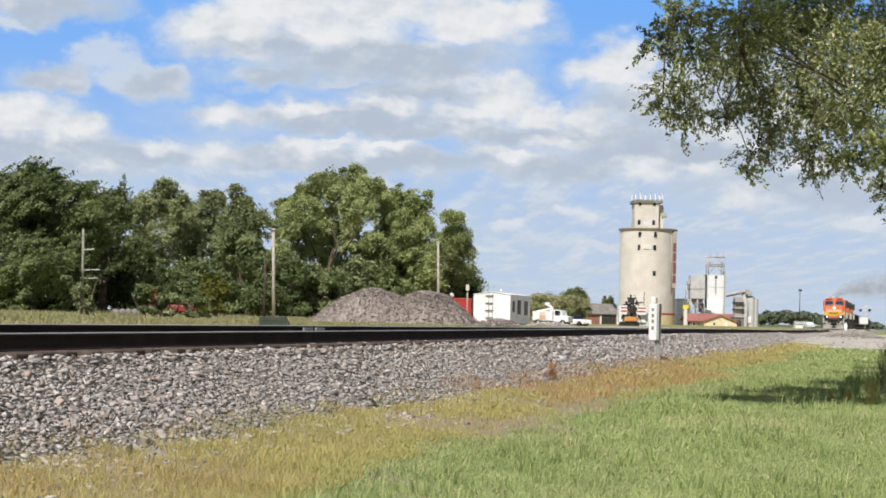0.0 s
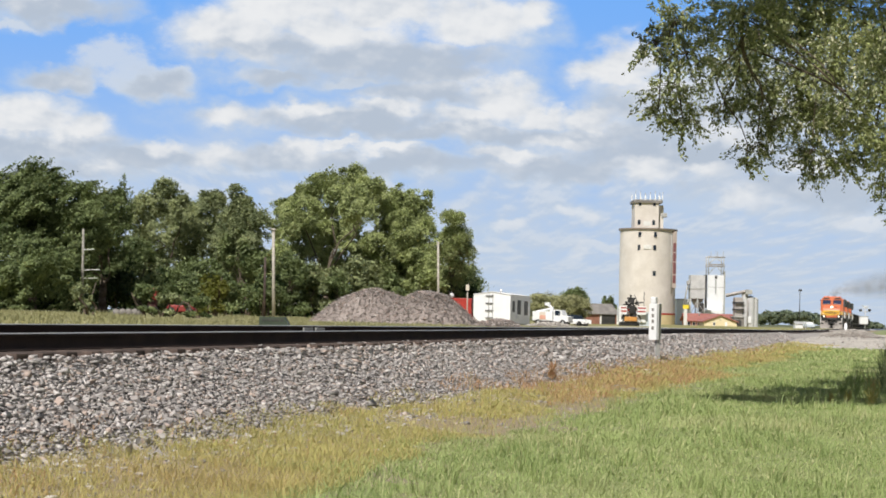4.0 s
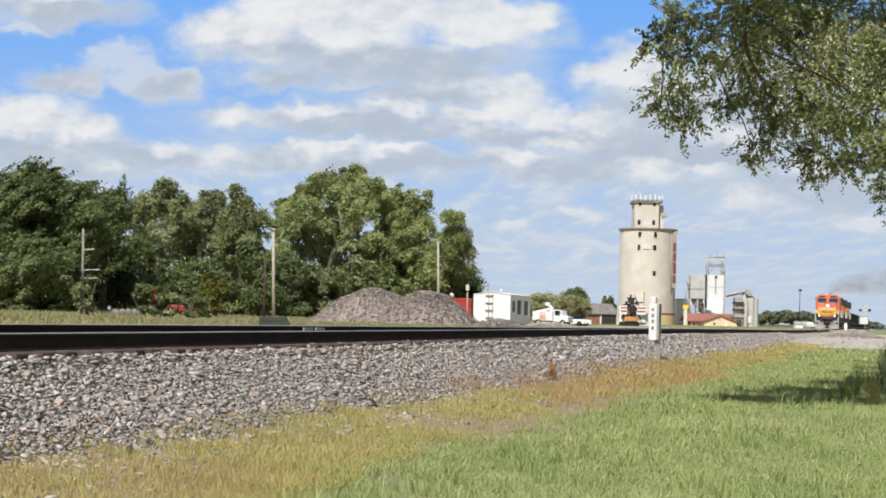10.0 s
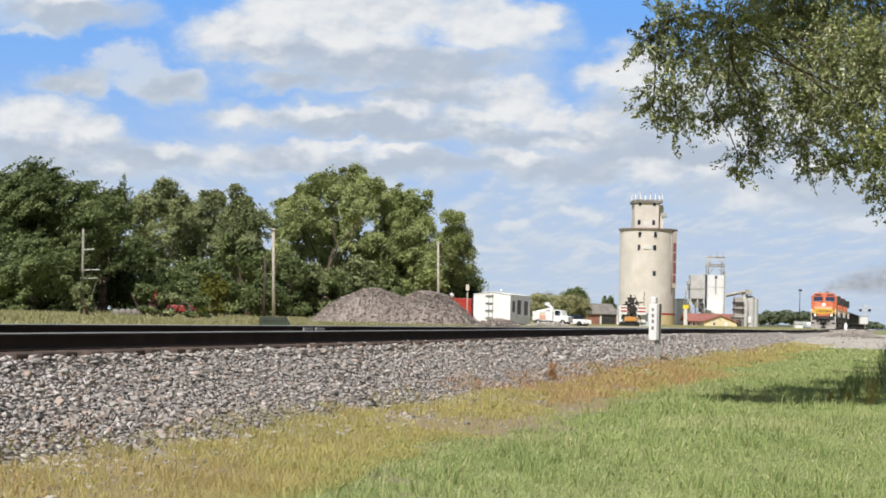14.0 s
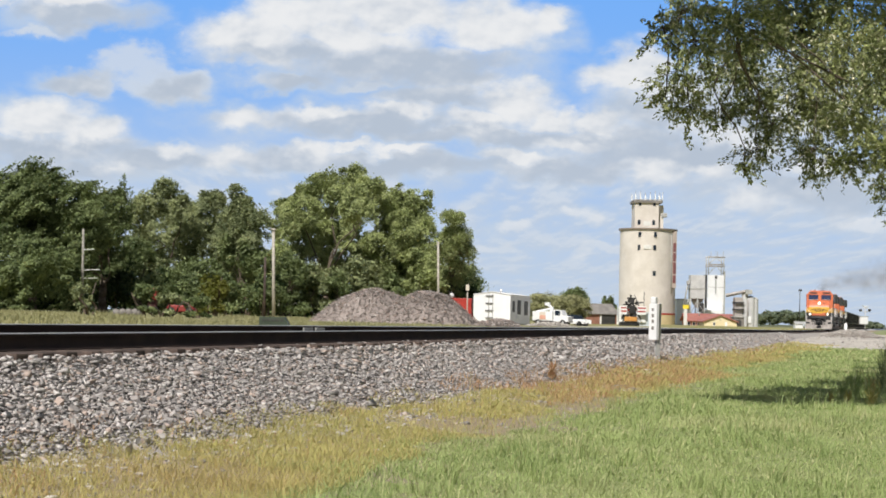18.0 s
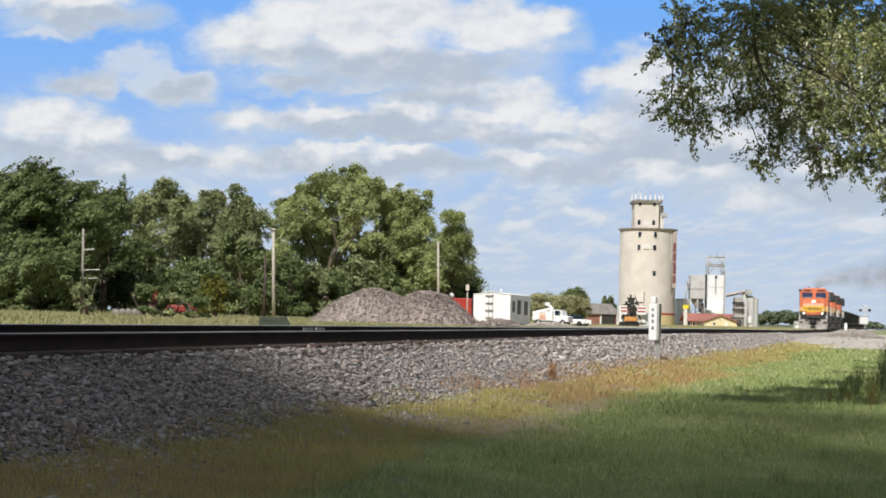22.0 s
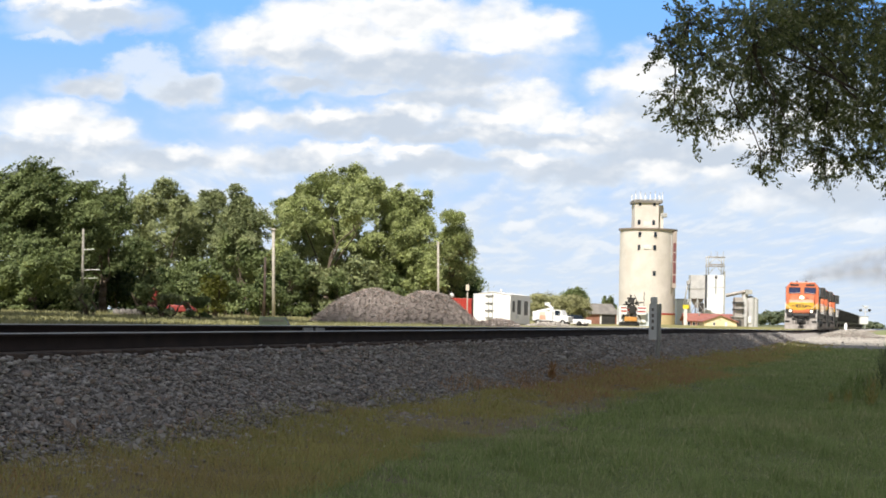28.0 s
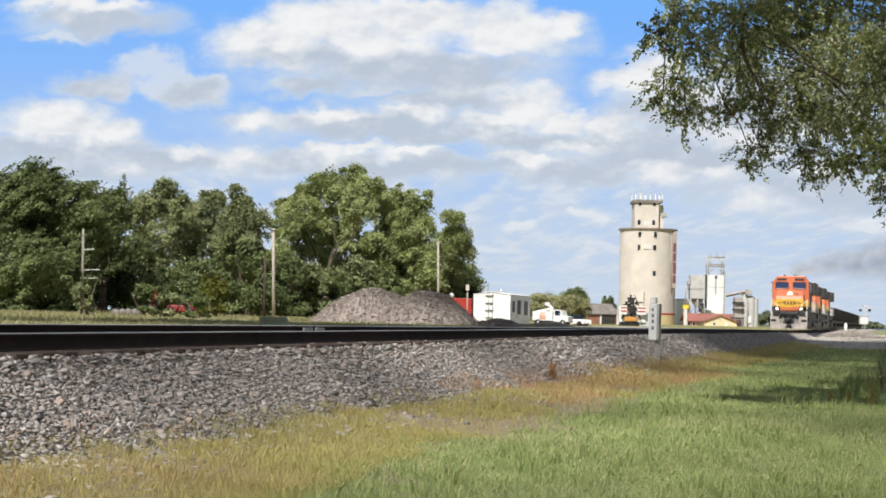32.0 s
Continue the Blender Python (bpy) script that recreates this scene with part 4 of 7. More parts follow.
def near_tree():
    rng = np.random.default_rng(91)
    foot = spot((2000 - 784) / 3, -100, 29)
    z0 = float(land(foot.x, foot.y))
    foot = Vector((foot.x, foot.y, z0))
    ob = tagged(thing("tree", foot, "overhanging tree with small narrow leaves and drooping twigs", "tree"))
    bm = bmesh.new()
    fork = Vector((-0.3, 0, 3.2))
    limb(bm, (0, 0, -0.2), fork, 0.34, 0.27, rng, 0.03, 5)
    head = Vector((0.6, -0.4, 10.5))
    limb(bm, fork, head, 0.25, 0.1, rng, 0.03, 6)
    part("trunk", bm, BARK, ob, smooth=True)
    boughs = []
    for i, (lobes, n, depth) in enumerate((
        (img((1200, 30, 60, 40), (1165, 70, 34, 40), (1225, 95, 60, 40), (1190, 150, 50, 30), (1215, 205, 50, 22), (1170, 190, 22, 16)), 3300, 25.5),
        (img((1310, 40, 90, 60), (1350, 60, 60, 40), (1300, 120, 80, 50), (1345, 185, 60, 36), (1280, 195, 40, 26), (1345, 265, 40, 22), (1320, 300, 20, 16), (1370, 225, 36, 26)), 7600, 27),
        (img((1420, 40, 80, 60), (1500, 90, 100, 70), (1430, 140, 80, 50), (1440, 210, 70, 36), (1440, 265, 50, 30), (1440, 310, 14, 12), (1500, 190, 60, 44)), 11500, 28.5),
        (img((1570, 130, 80, 90), (1540, 240, 60, 36), (1590, 270, 60, 50), (1560, 335, 16, 30), (1610, 350, 40, 36), (1500, 285, 40, 26)), 7500, 27.5),
        (img((1480, 10, 110, 50), (1570, 40, 70, 70), (1380, 10, 90, 36)), 4500, 30),
        (img((1400, -120, 240, 130), (1650, -60, 170, 160), (1750, 150, 150, 150)), 9000, 29),
        (img((1900, -150, 220, 200), (2100, 0, 220, 220), (1700, -350, 300, 180), (2050, -450, 300, 200)), 12000, 31),
    )):
        world_lobes = []
        for u, v, hu, hv in lobes:
            d = depth * (1 + 0.025 * rng.normal())
            c = spot(u, v, d)
            world_lobes.append((np.array(c - foot), (hu * d / 1000 * 0.78, hu * d / 1000 * 0.7, hv * d / 1000 * 0.78)))
        bm = bmesh.new()
        mid = Vector(world_lobes[0][0])
        bow(bm, fork, mid, 0.034, 0.012, rng, 0.09, 18)
        for c, r in world_lobes:
            bow(bm, mid, Vector(c), 0.015, 0.008, rng, 0.09, 8)
            for _ in range(9):
                d = Vector(rng.normal(size=3))
                d.normalize()
                end = Vector(c) + Vector((d.x * r[0], d.y * r[1], d.z * r[2] - 0.12 * r[2])) * 0.95
                bow(bm, Vector(c) + Vector((0, 0, 0.3 * r[2])), end, 0.008, 0.003, rng, 0.1, 6)
        bough = part("bough", bm, BARK, ob, smooth=True)
        hidden = depth > 30.5
        v, f = twig_leaves(rng, world_lobes, int(n * (1.9 if hidden else 2.1)), 0.09 if hidden else 0.035, 0.42, 16 if hidden else 30)
        tagged(np_part("foliage", v, f, LEAF_NEAR, bough), kind="stuff")
        boughs.append((bough, fork))
    # Unseen high boughs, added to shade the verge's grass and lower boughs: (x, y) of the shade, height, radius.
    for sx, sy, h, r in ((-2.9, 30.2, 8.4, 0.35), (-1.9, 29.9, 8.6, 0.6), (-1.5, 31.3, 8.8, 0.85), (-0.5, 30.5, 8.6, 0.75), (-2.4, 34.4, 9.0, 0.9), (-1.2, 36.0, 9.4, 1.3), (0.3, 36.5, 9.8, 1.5),
                         (-0.7, 40.5, 10.0, 1.6), (0.5, 44.5, 10.8, 2.1), (0.3, 50.0, 11.5, 2.2), (0.9, 56.0, 12.4, 2.5), (0.5, 64.0, 13.0, 2.4)):
        c = Vector((sx - 0.125 * h, sy - 0.892 * h, h)) - foot
        r3 = (r, r * 0.85, r * 0.62)
        bm = bmesh.new()
        bow(bm, head, c, 0.07, 0.025, rng, 0.04, 10)
        for _ in range(8):
            d = Vector(rng.normal(size=3))
            d.normalize()
            limb(bm, c, c + Vector((d.x * r3[0], d.y * r3[1], d.z * r3[2])) * 0.9, 0.02, 0.006, rng, 0.08, 4)
        bough = part("bough", bm, BARK, ob, smooth=True)
        v, f = twig_leaves(rng, [(np.array(c), r3)], int(2200 * r * r + 300), 0.11, 0.42)
        tagged(np_part("foliage", v, f, LEAF_NEAR, bough), kind="stuff")
    return ob, boughs


overhang, boughs = near_tree()

# ---- places beyond the railway ----
class Site:
    """A thing that faces the camera's way, with sizes taken on the plan of the view at its distance."""

    def __init__(self, name, px, depth, label, category, turn=0.0, group=""):
        self.px, self.depth, self.k = px, depth, depth / 3000
        p = spot((px - 784) / 3, -45, depth)
        self.z0 = float(land(p.x, p.y))
        self.foot = Vector((p.x, p.y, self.z0))
        self.ob = thing(name, self.foot, label, category, group, math.degrees(HEADING) + turn)

    def x(self, px):
        return (px - self.px) * self.k

    def z(self, py, px=None):
        """Height over the foot of a point seen at py."""
        px = self.px if px is None else px
        return spot((px - 784) / 3, (441 - py) / 3, self.depth).z - self.z0

    def box(self, name, px0, px1, py0, py1, y0, y1, material, label="", bevel=0.03, parent=None):
        z0 = 0.0 if py1 is None else self.z(py1)
        return boxed(name, (self.x(px0), self.x(px1), y0, y1, z0 - (0.3 if py1 is None else 0), self.z(py0)), material, parent or self.ob, label, bevel)

    def rod(self, name, a, b, r, material, label="", rb=None, sides=8, parent=None):
        """A rod between (px, py, y) points; py None is the ground."""
        pts = [(self.x(px), y, -0.3 if py is None else self.z(py)) for px, py, y in (a, b)]
        return rod(name, pts[0], pts[1], r, material, parent or self.ob, rb, sides, label)


def window(parent, x0, x1, z0, z1, y, frame_mat=None, name="window", label="", mullion=False):
    """A pane set in a frame on a wall that faces -y."""
    w = boxed(name, (x0, x1, y - 0.05, y + 0.08, z0, z1), frame_mat or WHITE, parent, label, 0.01)
    t = min(0.09, (x1 - x0) * 0.14)
    boxed("pane", (x0 + t, x1 - t, y - 0.056, y - 0.03, z0 + t, z1 - t), GLASS, w, "", 0.004)
    if mullion:
        boxed("glazing_bar", (x0 + t, x1 - t, y - 0.07, y - 0.05, (z0 + z1) / 2 - 0.02, (z0 + z1) / 2 + 0.02), frame_mat or WHITE, w, "", 0.004)
    return w


def gable(name, x0, x1, y0, y1, z0, z1, material, parent, label="", along="y", over=0.3, thick=0.18):
    """A pitched roof of two slabs; along: the way of its ridge."""
    bm = bmesh.new()
    if along == "y":
        xm, rise, half = (x0 + x1) / 2, z1 - z0, (x1 - x0) / 2
        k = over * rise / half
        out = [(x0 - over, z0 - k), (xm, z1), (x1 + over, z0 - k), (x1 + over, z0 - k + thick), (xm, z1 + thick), (x0 - over, z0 - k + thick)]
        prism(bm, out, y1 - y0 + 2 * over, Matrix.Translation((0, y0 - over, 0)))
    else:
        ym, rise, half = (y0 + y1) / 2, z1 - z0, (y1 - y0) / 2
        k = over * rise / half
        out = [(y0 - over, z0 - k), (ym, z1), (y1 + over, z0 - k), (y1 + over, z0 - k + thick), (ym, z1 + thick), (y0 - over, z0 - k + thick)]
        prism(bm, out, x1 - x0 + 2 * over, Matrix.Translation((x0 - over, 0, 0)) @ Matrix(((0, 1, 0, 0), (1, 0, 0, 0), (0, 0, 1, 0), (0, 0, 0, 1))))
    return part(name, bm, material, parent, label)


def gable_wall(x0, x1, y0, y1, z0, z1, material, parent, along="y"):
    """House walls with pointed ends up to the roof."""
    bm = bmesh.new()
    if along == "y":
        prism(bm, [(x0, -0.3), (x1, -0.3), (x1, z0), ((x0 + x1) / 2, z1), (x0, z0)], y1 - y0, Matrix.Translation((0, y0, 0)))
    else:
        prism(bm, [(y0, -0.3), (y1, -0.3), (y1, z0), ((y0 + y1) / 2, z1), (y0, z0)], x1 - x0,
              Matrix.Translation((x0, 0, 0)) @ Matrix(((0, 1, 0, 0), (1, 0, 0, 0), (0, 0, 1, 0), (0, 0, 0, 1))))
    return part("wall", bm, material, parent)


def grain_elevator():
    s = Site("grain_elevator", 1150, 500, "tall round tan concrete grain elevator with headhouse and aerials", "grain elevator")
    R, top = s.x(1200), s.z(406)
    bm = bmesh.new()
    tube(bm, (0, R, -0.5), (0, R, top), R * 1.01, R, 72)
    silo = part("silo", bm, CONCRETE, s.ob, smooth=False)
    bm = bmesh.new()
    tube(bm, (0, R, top), (0, R, top + 0.45), R + 0.45, sides=72)
    part("roof_slab", bm, surface("roof_edge", (0.16, 0.13, 0.11), (0.26, 0.21, 0.17), 0.5, 4), s.ob, "dark projecting roof slab")
    bm = bmesh.new()
    tube(bm, (0, R, -0.4), (0, R, s.z(557)), R * 1.02 + 0.03, sides=72)
    part("base_course", bm, surface("yellow_base_paint", (0.62, 0.5, 0.28), (0.7, 0.58, 0.34), 0.5, 4), s.ob, "yellowish painted base")
    bm = bmesh.new()
    tube(bm, (0, R, s.z(557)), (0, R, s.z(554)), R * 1.02 + 0.06, sides=72)
    part("red_stripe", bm, RED, s.ob, "red painted stripe over the base")
    s.box("headhouse", 1123, 1166, 356, None, R - 3.6, R + 5.0, CONCRETE, "tan concrete headhouse", 0.05)
    s.box("side_wing", 1166, 1176, 360, 407, R - 1.8, R + 4.4, CONCRETE, "set-back shaded side wing", 0.05)
    s.box("wing_landing", 1172, 1182, 374, 381, R - 2.2, R + 1.0, GREY, "dark landing on the wing")
    s.box("head_roof", 1120, 1172, 352, 357, R - 4.1, R + 5.4, ROOF_GREY, "flat roof with a parapet")
    f = R - 3.6
    for px, py in ((1132, 358), (1158, 358), (1131, 392), (1157, 392)):
        window(s.ob, s.x(px - 3), s.x(px + 3), s.z(py + 5), s.z(py - 5), f, CONCRETE)
    s.box("sign_board", 1139, 1152, 390, 398, f - 0.1, f, DIRTY_WHITE, "blank pale board between the windows")

    def wall_y(px):
        return R - math.sqrt(max(0.0, R * R - s.x(px) ** 2))

    for px, py in ((1130, 415), (1157, 415), (1129, 438), (1156, 438), (1156, 484)):
        window(s.ob, s.x(px - 3.2), s.x(px + 3.2), s.z(py + 5), s.z(py - 5), wall_y(px) - 0.12, CONCRETE)
    s.box("sign_board", 1137, 1150, 434, 441, wall_y(1143) - 0.25, wall_y(1143) + 0.2, DIRTY_WHITE, "blank pale board between the windows")
    # Ladder shaft on the shaded side.
    shaft = s.box("leg_shaft", 1190, 1198, 407, 508, R * 0.4, R * 0.75, surface("faded_tan_sheet", (0.36, 0.3, 0.27), (0.46, 0.4, 0.36), 0.5, 4), "faded outside shaft of the leg")
    for p0, p1 in ((428, 444), (446, 461), (463, 484), (486, 500)):
        s.box("shaft_panel", 1192, 1197, p0, p1, R * 0.4 - 0.05, R * 0.74, MAROON, "maroon panel", parent=shaft)
    s.rod("downspout", (1189, 412, R * 0.36), (1189, 520, R * 0.36), 0.15, GREY)
    rng = np.random.default_rng(3)
    for i, px in enumerate((1121, 1124, 1128, 1132, 1137, 1141, 1146, 1150, 1154, 1159, 1163, 1167, 1170, 1172)):
        y = R - 3.9 if i % 2 else R + 2
        mast = s.rod("aerial_mast", (px, 356, y), (px, 335 + rng.integers(0, 6), y), 0.08, GREY)
        boxed("aerial_panel", (s.x(px) - 0.15, s.x(px) + 0.15, y - 0.2, y - 0.05, s.z(352), s.z(341 + 2 * (i % 3))), WHITE, mast, "white aerial panel", 0.03)
    s.rod("parapet_rail", (1120, 351, R - 4.0), (1172, 351, R - 4.0), 0.08, GREY)
    return s.ob


def white_tower():
    s = Site("concrete_leg_tower", 1266, 520, "white square elevator tower with an open steel top", "tower")
    s.box("shaft", 1251.5, 1280, 487, None, 0, 5.0, WHITE, "", 0.05)
    s.box("side_ladder", 1280, 1283, 480, None, 0.5, 1.4, GREY, "grey ladder cage on the corner", 0.02)
    s.box("louvre", 1264, 1268, 488, 494, -0.08, 0.05, DARK)
    s.box("pipe_run", 1264.5, 1266.5, 495, 520, -0.3, -0.05, GREY)
    s.box("panel_seam", 1252, 1280, 508.5, 509.2, -0.03, 0.05, GREY)
    for px in (1252.5, 1279.5):
        for y in (0.3, 4.7):
            s.rod("steel_post", (px, 487, y), (px, 453, y), 0.16, GREY)
    for py in (455, 468, 471):
        s.rod("steel_beam", (1251, py, 0.3), (1282, py, 0.3), 0.15, DUSTY)
        s.rod("steel_beam", (1251, py, 4.7), (1282, py, 4.7), 0.13, DUSTY)
    s.rod("steel_brace", (1252, 486, 0.3), (1266, 470, 0.3), 0.1, GREY)
    s.rod("steel_brace", (1280, 486, 0.3), (1266, 470, 0.3), 0.1, GREY)
    s.rod("steel_brace", (1252, 468, 0.3), (1266, 456, 0.3), 0.1, GREY)
    s.rod("steel_brace", (1280, 468, 0.3), (1266, 456, 0.3), 0.1, GREY)
    for px in (1257, 1266, 1269, 1279):
        s.rod("aerial", (px, 455, 1), (px, 445, 1), 0.07, GREY)
    s.box("lean_to", 1238, 1276, 549, None, -3.5, -0.05, WHITE, "low white annex at the foot")
    return s.ob


def hopper_bin():
    s = Site("overhead_bin", 1236, 505, "grey sheet metal overhead bin on steel legs", "bin")
    s.box("tank", 1221, 1247, 487, 529, 0, 4.4, GALVANISED, "", 0.08)
    s.box("tank_band", 1220, 1248, 510, 513, -0.1, 4.5, GREY)
    s.box("side_leg", 1247, 1251, 486, 545, 1, 2.2, DARK, "dark bucket leg")
    bm = bmesh.new()
    x0, x1, z0, z1 = s.x(1224), s.x(1245), s.z(545), s.z(529)
    bmesh.ops.create_cone(bm, cap_ends=True, segments=4, radius1=0.6, radius2=(x1 - x0) * 0.7, depth=z1 - z0,
                          matrix=Matrix.Translation(((x0 + x1) / 2, 2.2, (z0 + z1) / 2)) @ Matrix.Rotation(math.pi / 4, 4, "Z"))
    part("hopper", bm, DUSTY, s.ob, "dusty tapering hopper")
    for px in (1222, 1234, 1246):
        s.rod("steel_leg", (px, None, 0.2), (px, 529, 0.2), 0.16, GREY)
        s.rod("steel_leg", (px, None, 4.2), (px, 529, 4.2), 0.16, GREY)
    s.rod("leg_brace", (1222, 556, 0.2), (1234, 532, 0.2), 0.09, GREY)
    s.rod("leg_brace", (1246, 556, 0.2), (1234, 532, 0.2), 0.09, GREY)
    s.box("drive_house", 1238, 1247, 537, 553, 0.3, 2.5, DARK, "dark block under the hopper")
    s.rod("spout", (1218, 497, 1), (1210, 545, 1), 0.22, GREY, "sloping grain spout")
    s.box("distributor", 1215, 1220, 498, 504, 0.4, 1.6, GREY)
    s.rod("spout", (1218, 500, 1), (1222, 492, 1), 0.18, GREY)
    return s.ob


def low_buildings():
    s = Site("white_shed", 1206, 530, "weathered white shed behind the elevator", "shed")
    s.box("wall", 1197, 1222, 531, None, 0, 8, DIRTY_WHITE)
    s.box("roof", 1196, 1223, 529, 531, -0.3, 8.3, GREY)
    s = Site("yellow_sign", 1213, 470, "yellow sign board on a white base", "sign")
    s.box("board", 1208, 1219, 540, 547, 0, 0.3, SIGN_YELLOW, "", 0.05)
    s.box("base", 1210, 1216, 547, None, 0.02, 0.28, DIRTY_WHITE)
    s = Site("store_building", 1238, 490, "low brick store with a red-brown roof", "building")
    x0, x1 = s.x(1214), s.x(1306)
    s.box("wall", 1215, 1305, 568, None, 0, 9, BRICK)
    gable("roof", x0, x1, 0, 9, s.z(568), s.z(556), ROOF_RED, s.ob, "red-brown pitched roof", "x", 0.5)
    for px in (1219, 1228, 1237):
        window(s.ob, s.x(px - 2.5), s.x(px + 2.5), s.z(577), s.z(570), 0)
    s.rod("vent", (1240, 559, 3), (1240, 552, 3), 0.15, GREY)
    s = Site("gable_house", 1275, 470, "cream sided house with a brown gable roof", "house")
    gable_wall(s.x(1246), s.x(1304), 0, 9, s.z(570), s.z(559), CREAM, s.ob)
    gable("roof", s.x(1246), s.x(1304), 0, 9, s.z(570), s.z(559), ROOF_RED, s.ob, "brown gable roof with pale trim", "y", 0.5, 0.3)
    window(s.ob, s.x(1262), s.x(1266), s.z(577), s.z(571), 0)
    s.box("house_door", 1283, 1287, 570, None, -0.08, 0.02, WHITE)
    s.rod("gable_vent", (1275, 567, -0.05), (1275, 566, 0.1), 0.2, GREY)
    s = Site("dark_annex", 1308, 480, "dark low annex between the house and the bins", "shed")
    s.box("wall", 1300, 1318, 562, None, 1, 6, ROOF_GREY)
    s.box("roof", 1299, 1319, 560, 562, 0.7, 6.3, GREY)
    s.box("overhead_door", 1303, 1313, 567, None, 0.93, 1.02, DARK)
    s = Site("grain_bin_group", 1326, 485, "grey concrete grain bins with a sloping conveyor gallery", "grain bin")
    for px, r, py in ((1321, 6, 520), (1331, 8.5, 527), (1340, 5, 530)):
        bm = bmesh.new()
        tube(bm, (s.x(px), 3, -0.3), (s.x(px), 3, s.z(py)), r * s.k, sides=28)
        part("bin", bm, GALVANISED, s.ob)
        bm = bmesh.new()
        tube(bm, (s.x(px), 3, s.z(py)), (s.x(px), 3, s.z(py - 4)), r * s.k * 1.05, 0.3, 28)
        part("bin_roof", bm, GREY, s.ob)
    s.box("work_house", 1303, 1316, 527, None, 2, 6, DUSTY, "shaded work house")
    s.box("work_landing", 1302, 1318, 535, 538, 1.2, 6, DARK)
    s.box("work_landing", 1302, 1318, 547, 550, 1.2, 6, DARK)
    s.rod("conveyor_gallery", (1286, 524, 2), (1326, 515, 2), 0.5, DUSTY, "sloping conveyor gallery", sides=4)
    s.box("head_drive", 1320, 1332, 513, 521, 1, 3, GREY)
    s.box("door_hatch", 1325, 1331, 560, 572, 1.35, 1.6, WHITE, "pale hatch")
    s.rod("pipe", (1324, 530, 1.2), (1324, None, 1.2), 0.15, DUSTY)
    # Brick house with a garage.
    s = Site("brick_house", 1065, 335, "brick house with a grey shingle roof and dark garage door", "house", 20)
    x0, x1 = s.x(1034), s.x(1094)
    gable_wall(x0, x1, 0, 6, s.z(555), s.z(539), BRICK, s.ob, "x")
    gable("roof", x0, x1, 0, 6, s.z(555), s.z(539), ROOF_GREY, s.ob, "grey shingle roof", "x", 0.35)
    s.box("garage_door", 1064, 1091, 556, None, -0.1, 0.02, DARK, "dark garage door")
    s.box("door_trim", 1061, 1064, 555, None, -0.12, 0.02, WHITE)
    s = Site("low_white_shed", 1090, 380, "long low white shed beside the elevator", "shed")
    s.box("wall", 1060, 1140, 552, None, 0, 6, WHITE)
    s.box("roof", 1058, 1142, 548, 552, -0.4, 6.4, GALVANISED)
    for i in range(5):
        s.box("red_panel", 1099 + i * 8, 1104 + i * 8, 556, 560, -0.06, 0.02, RED, "red painted panel")


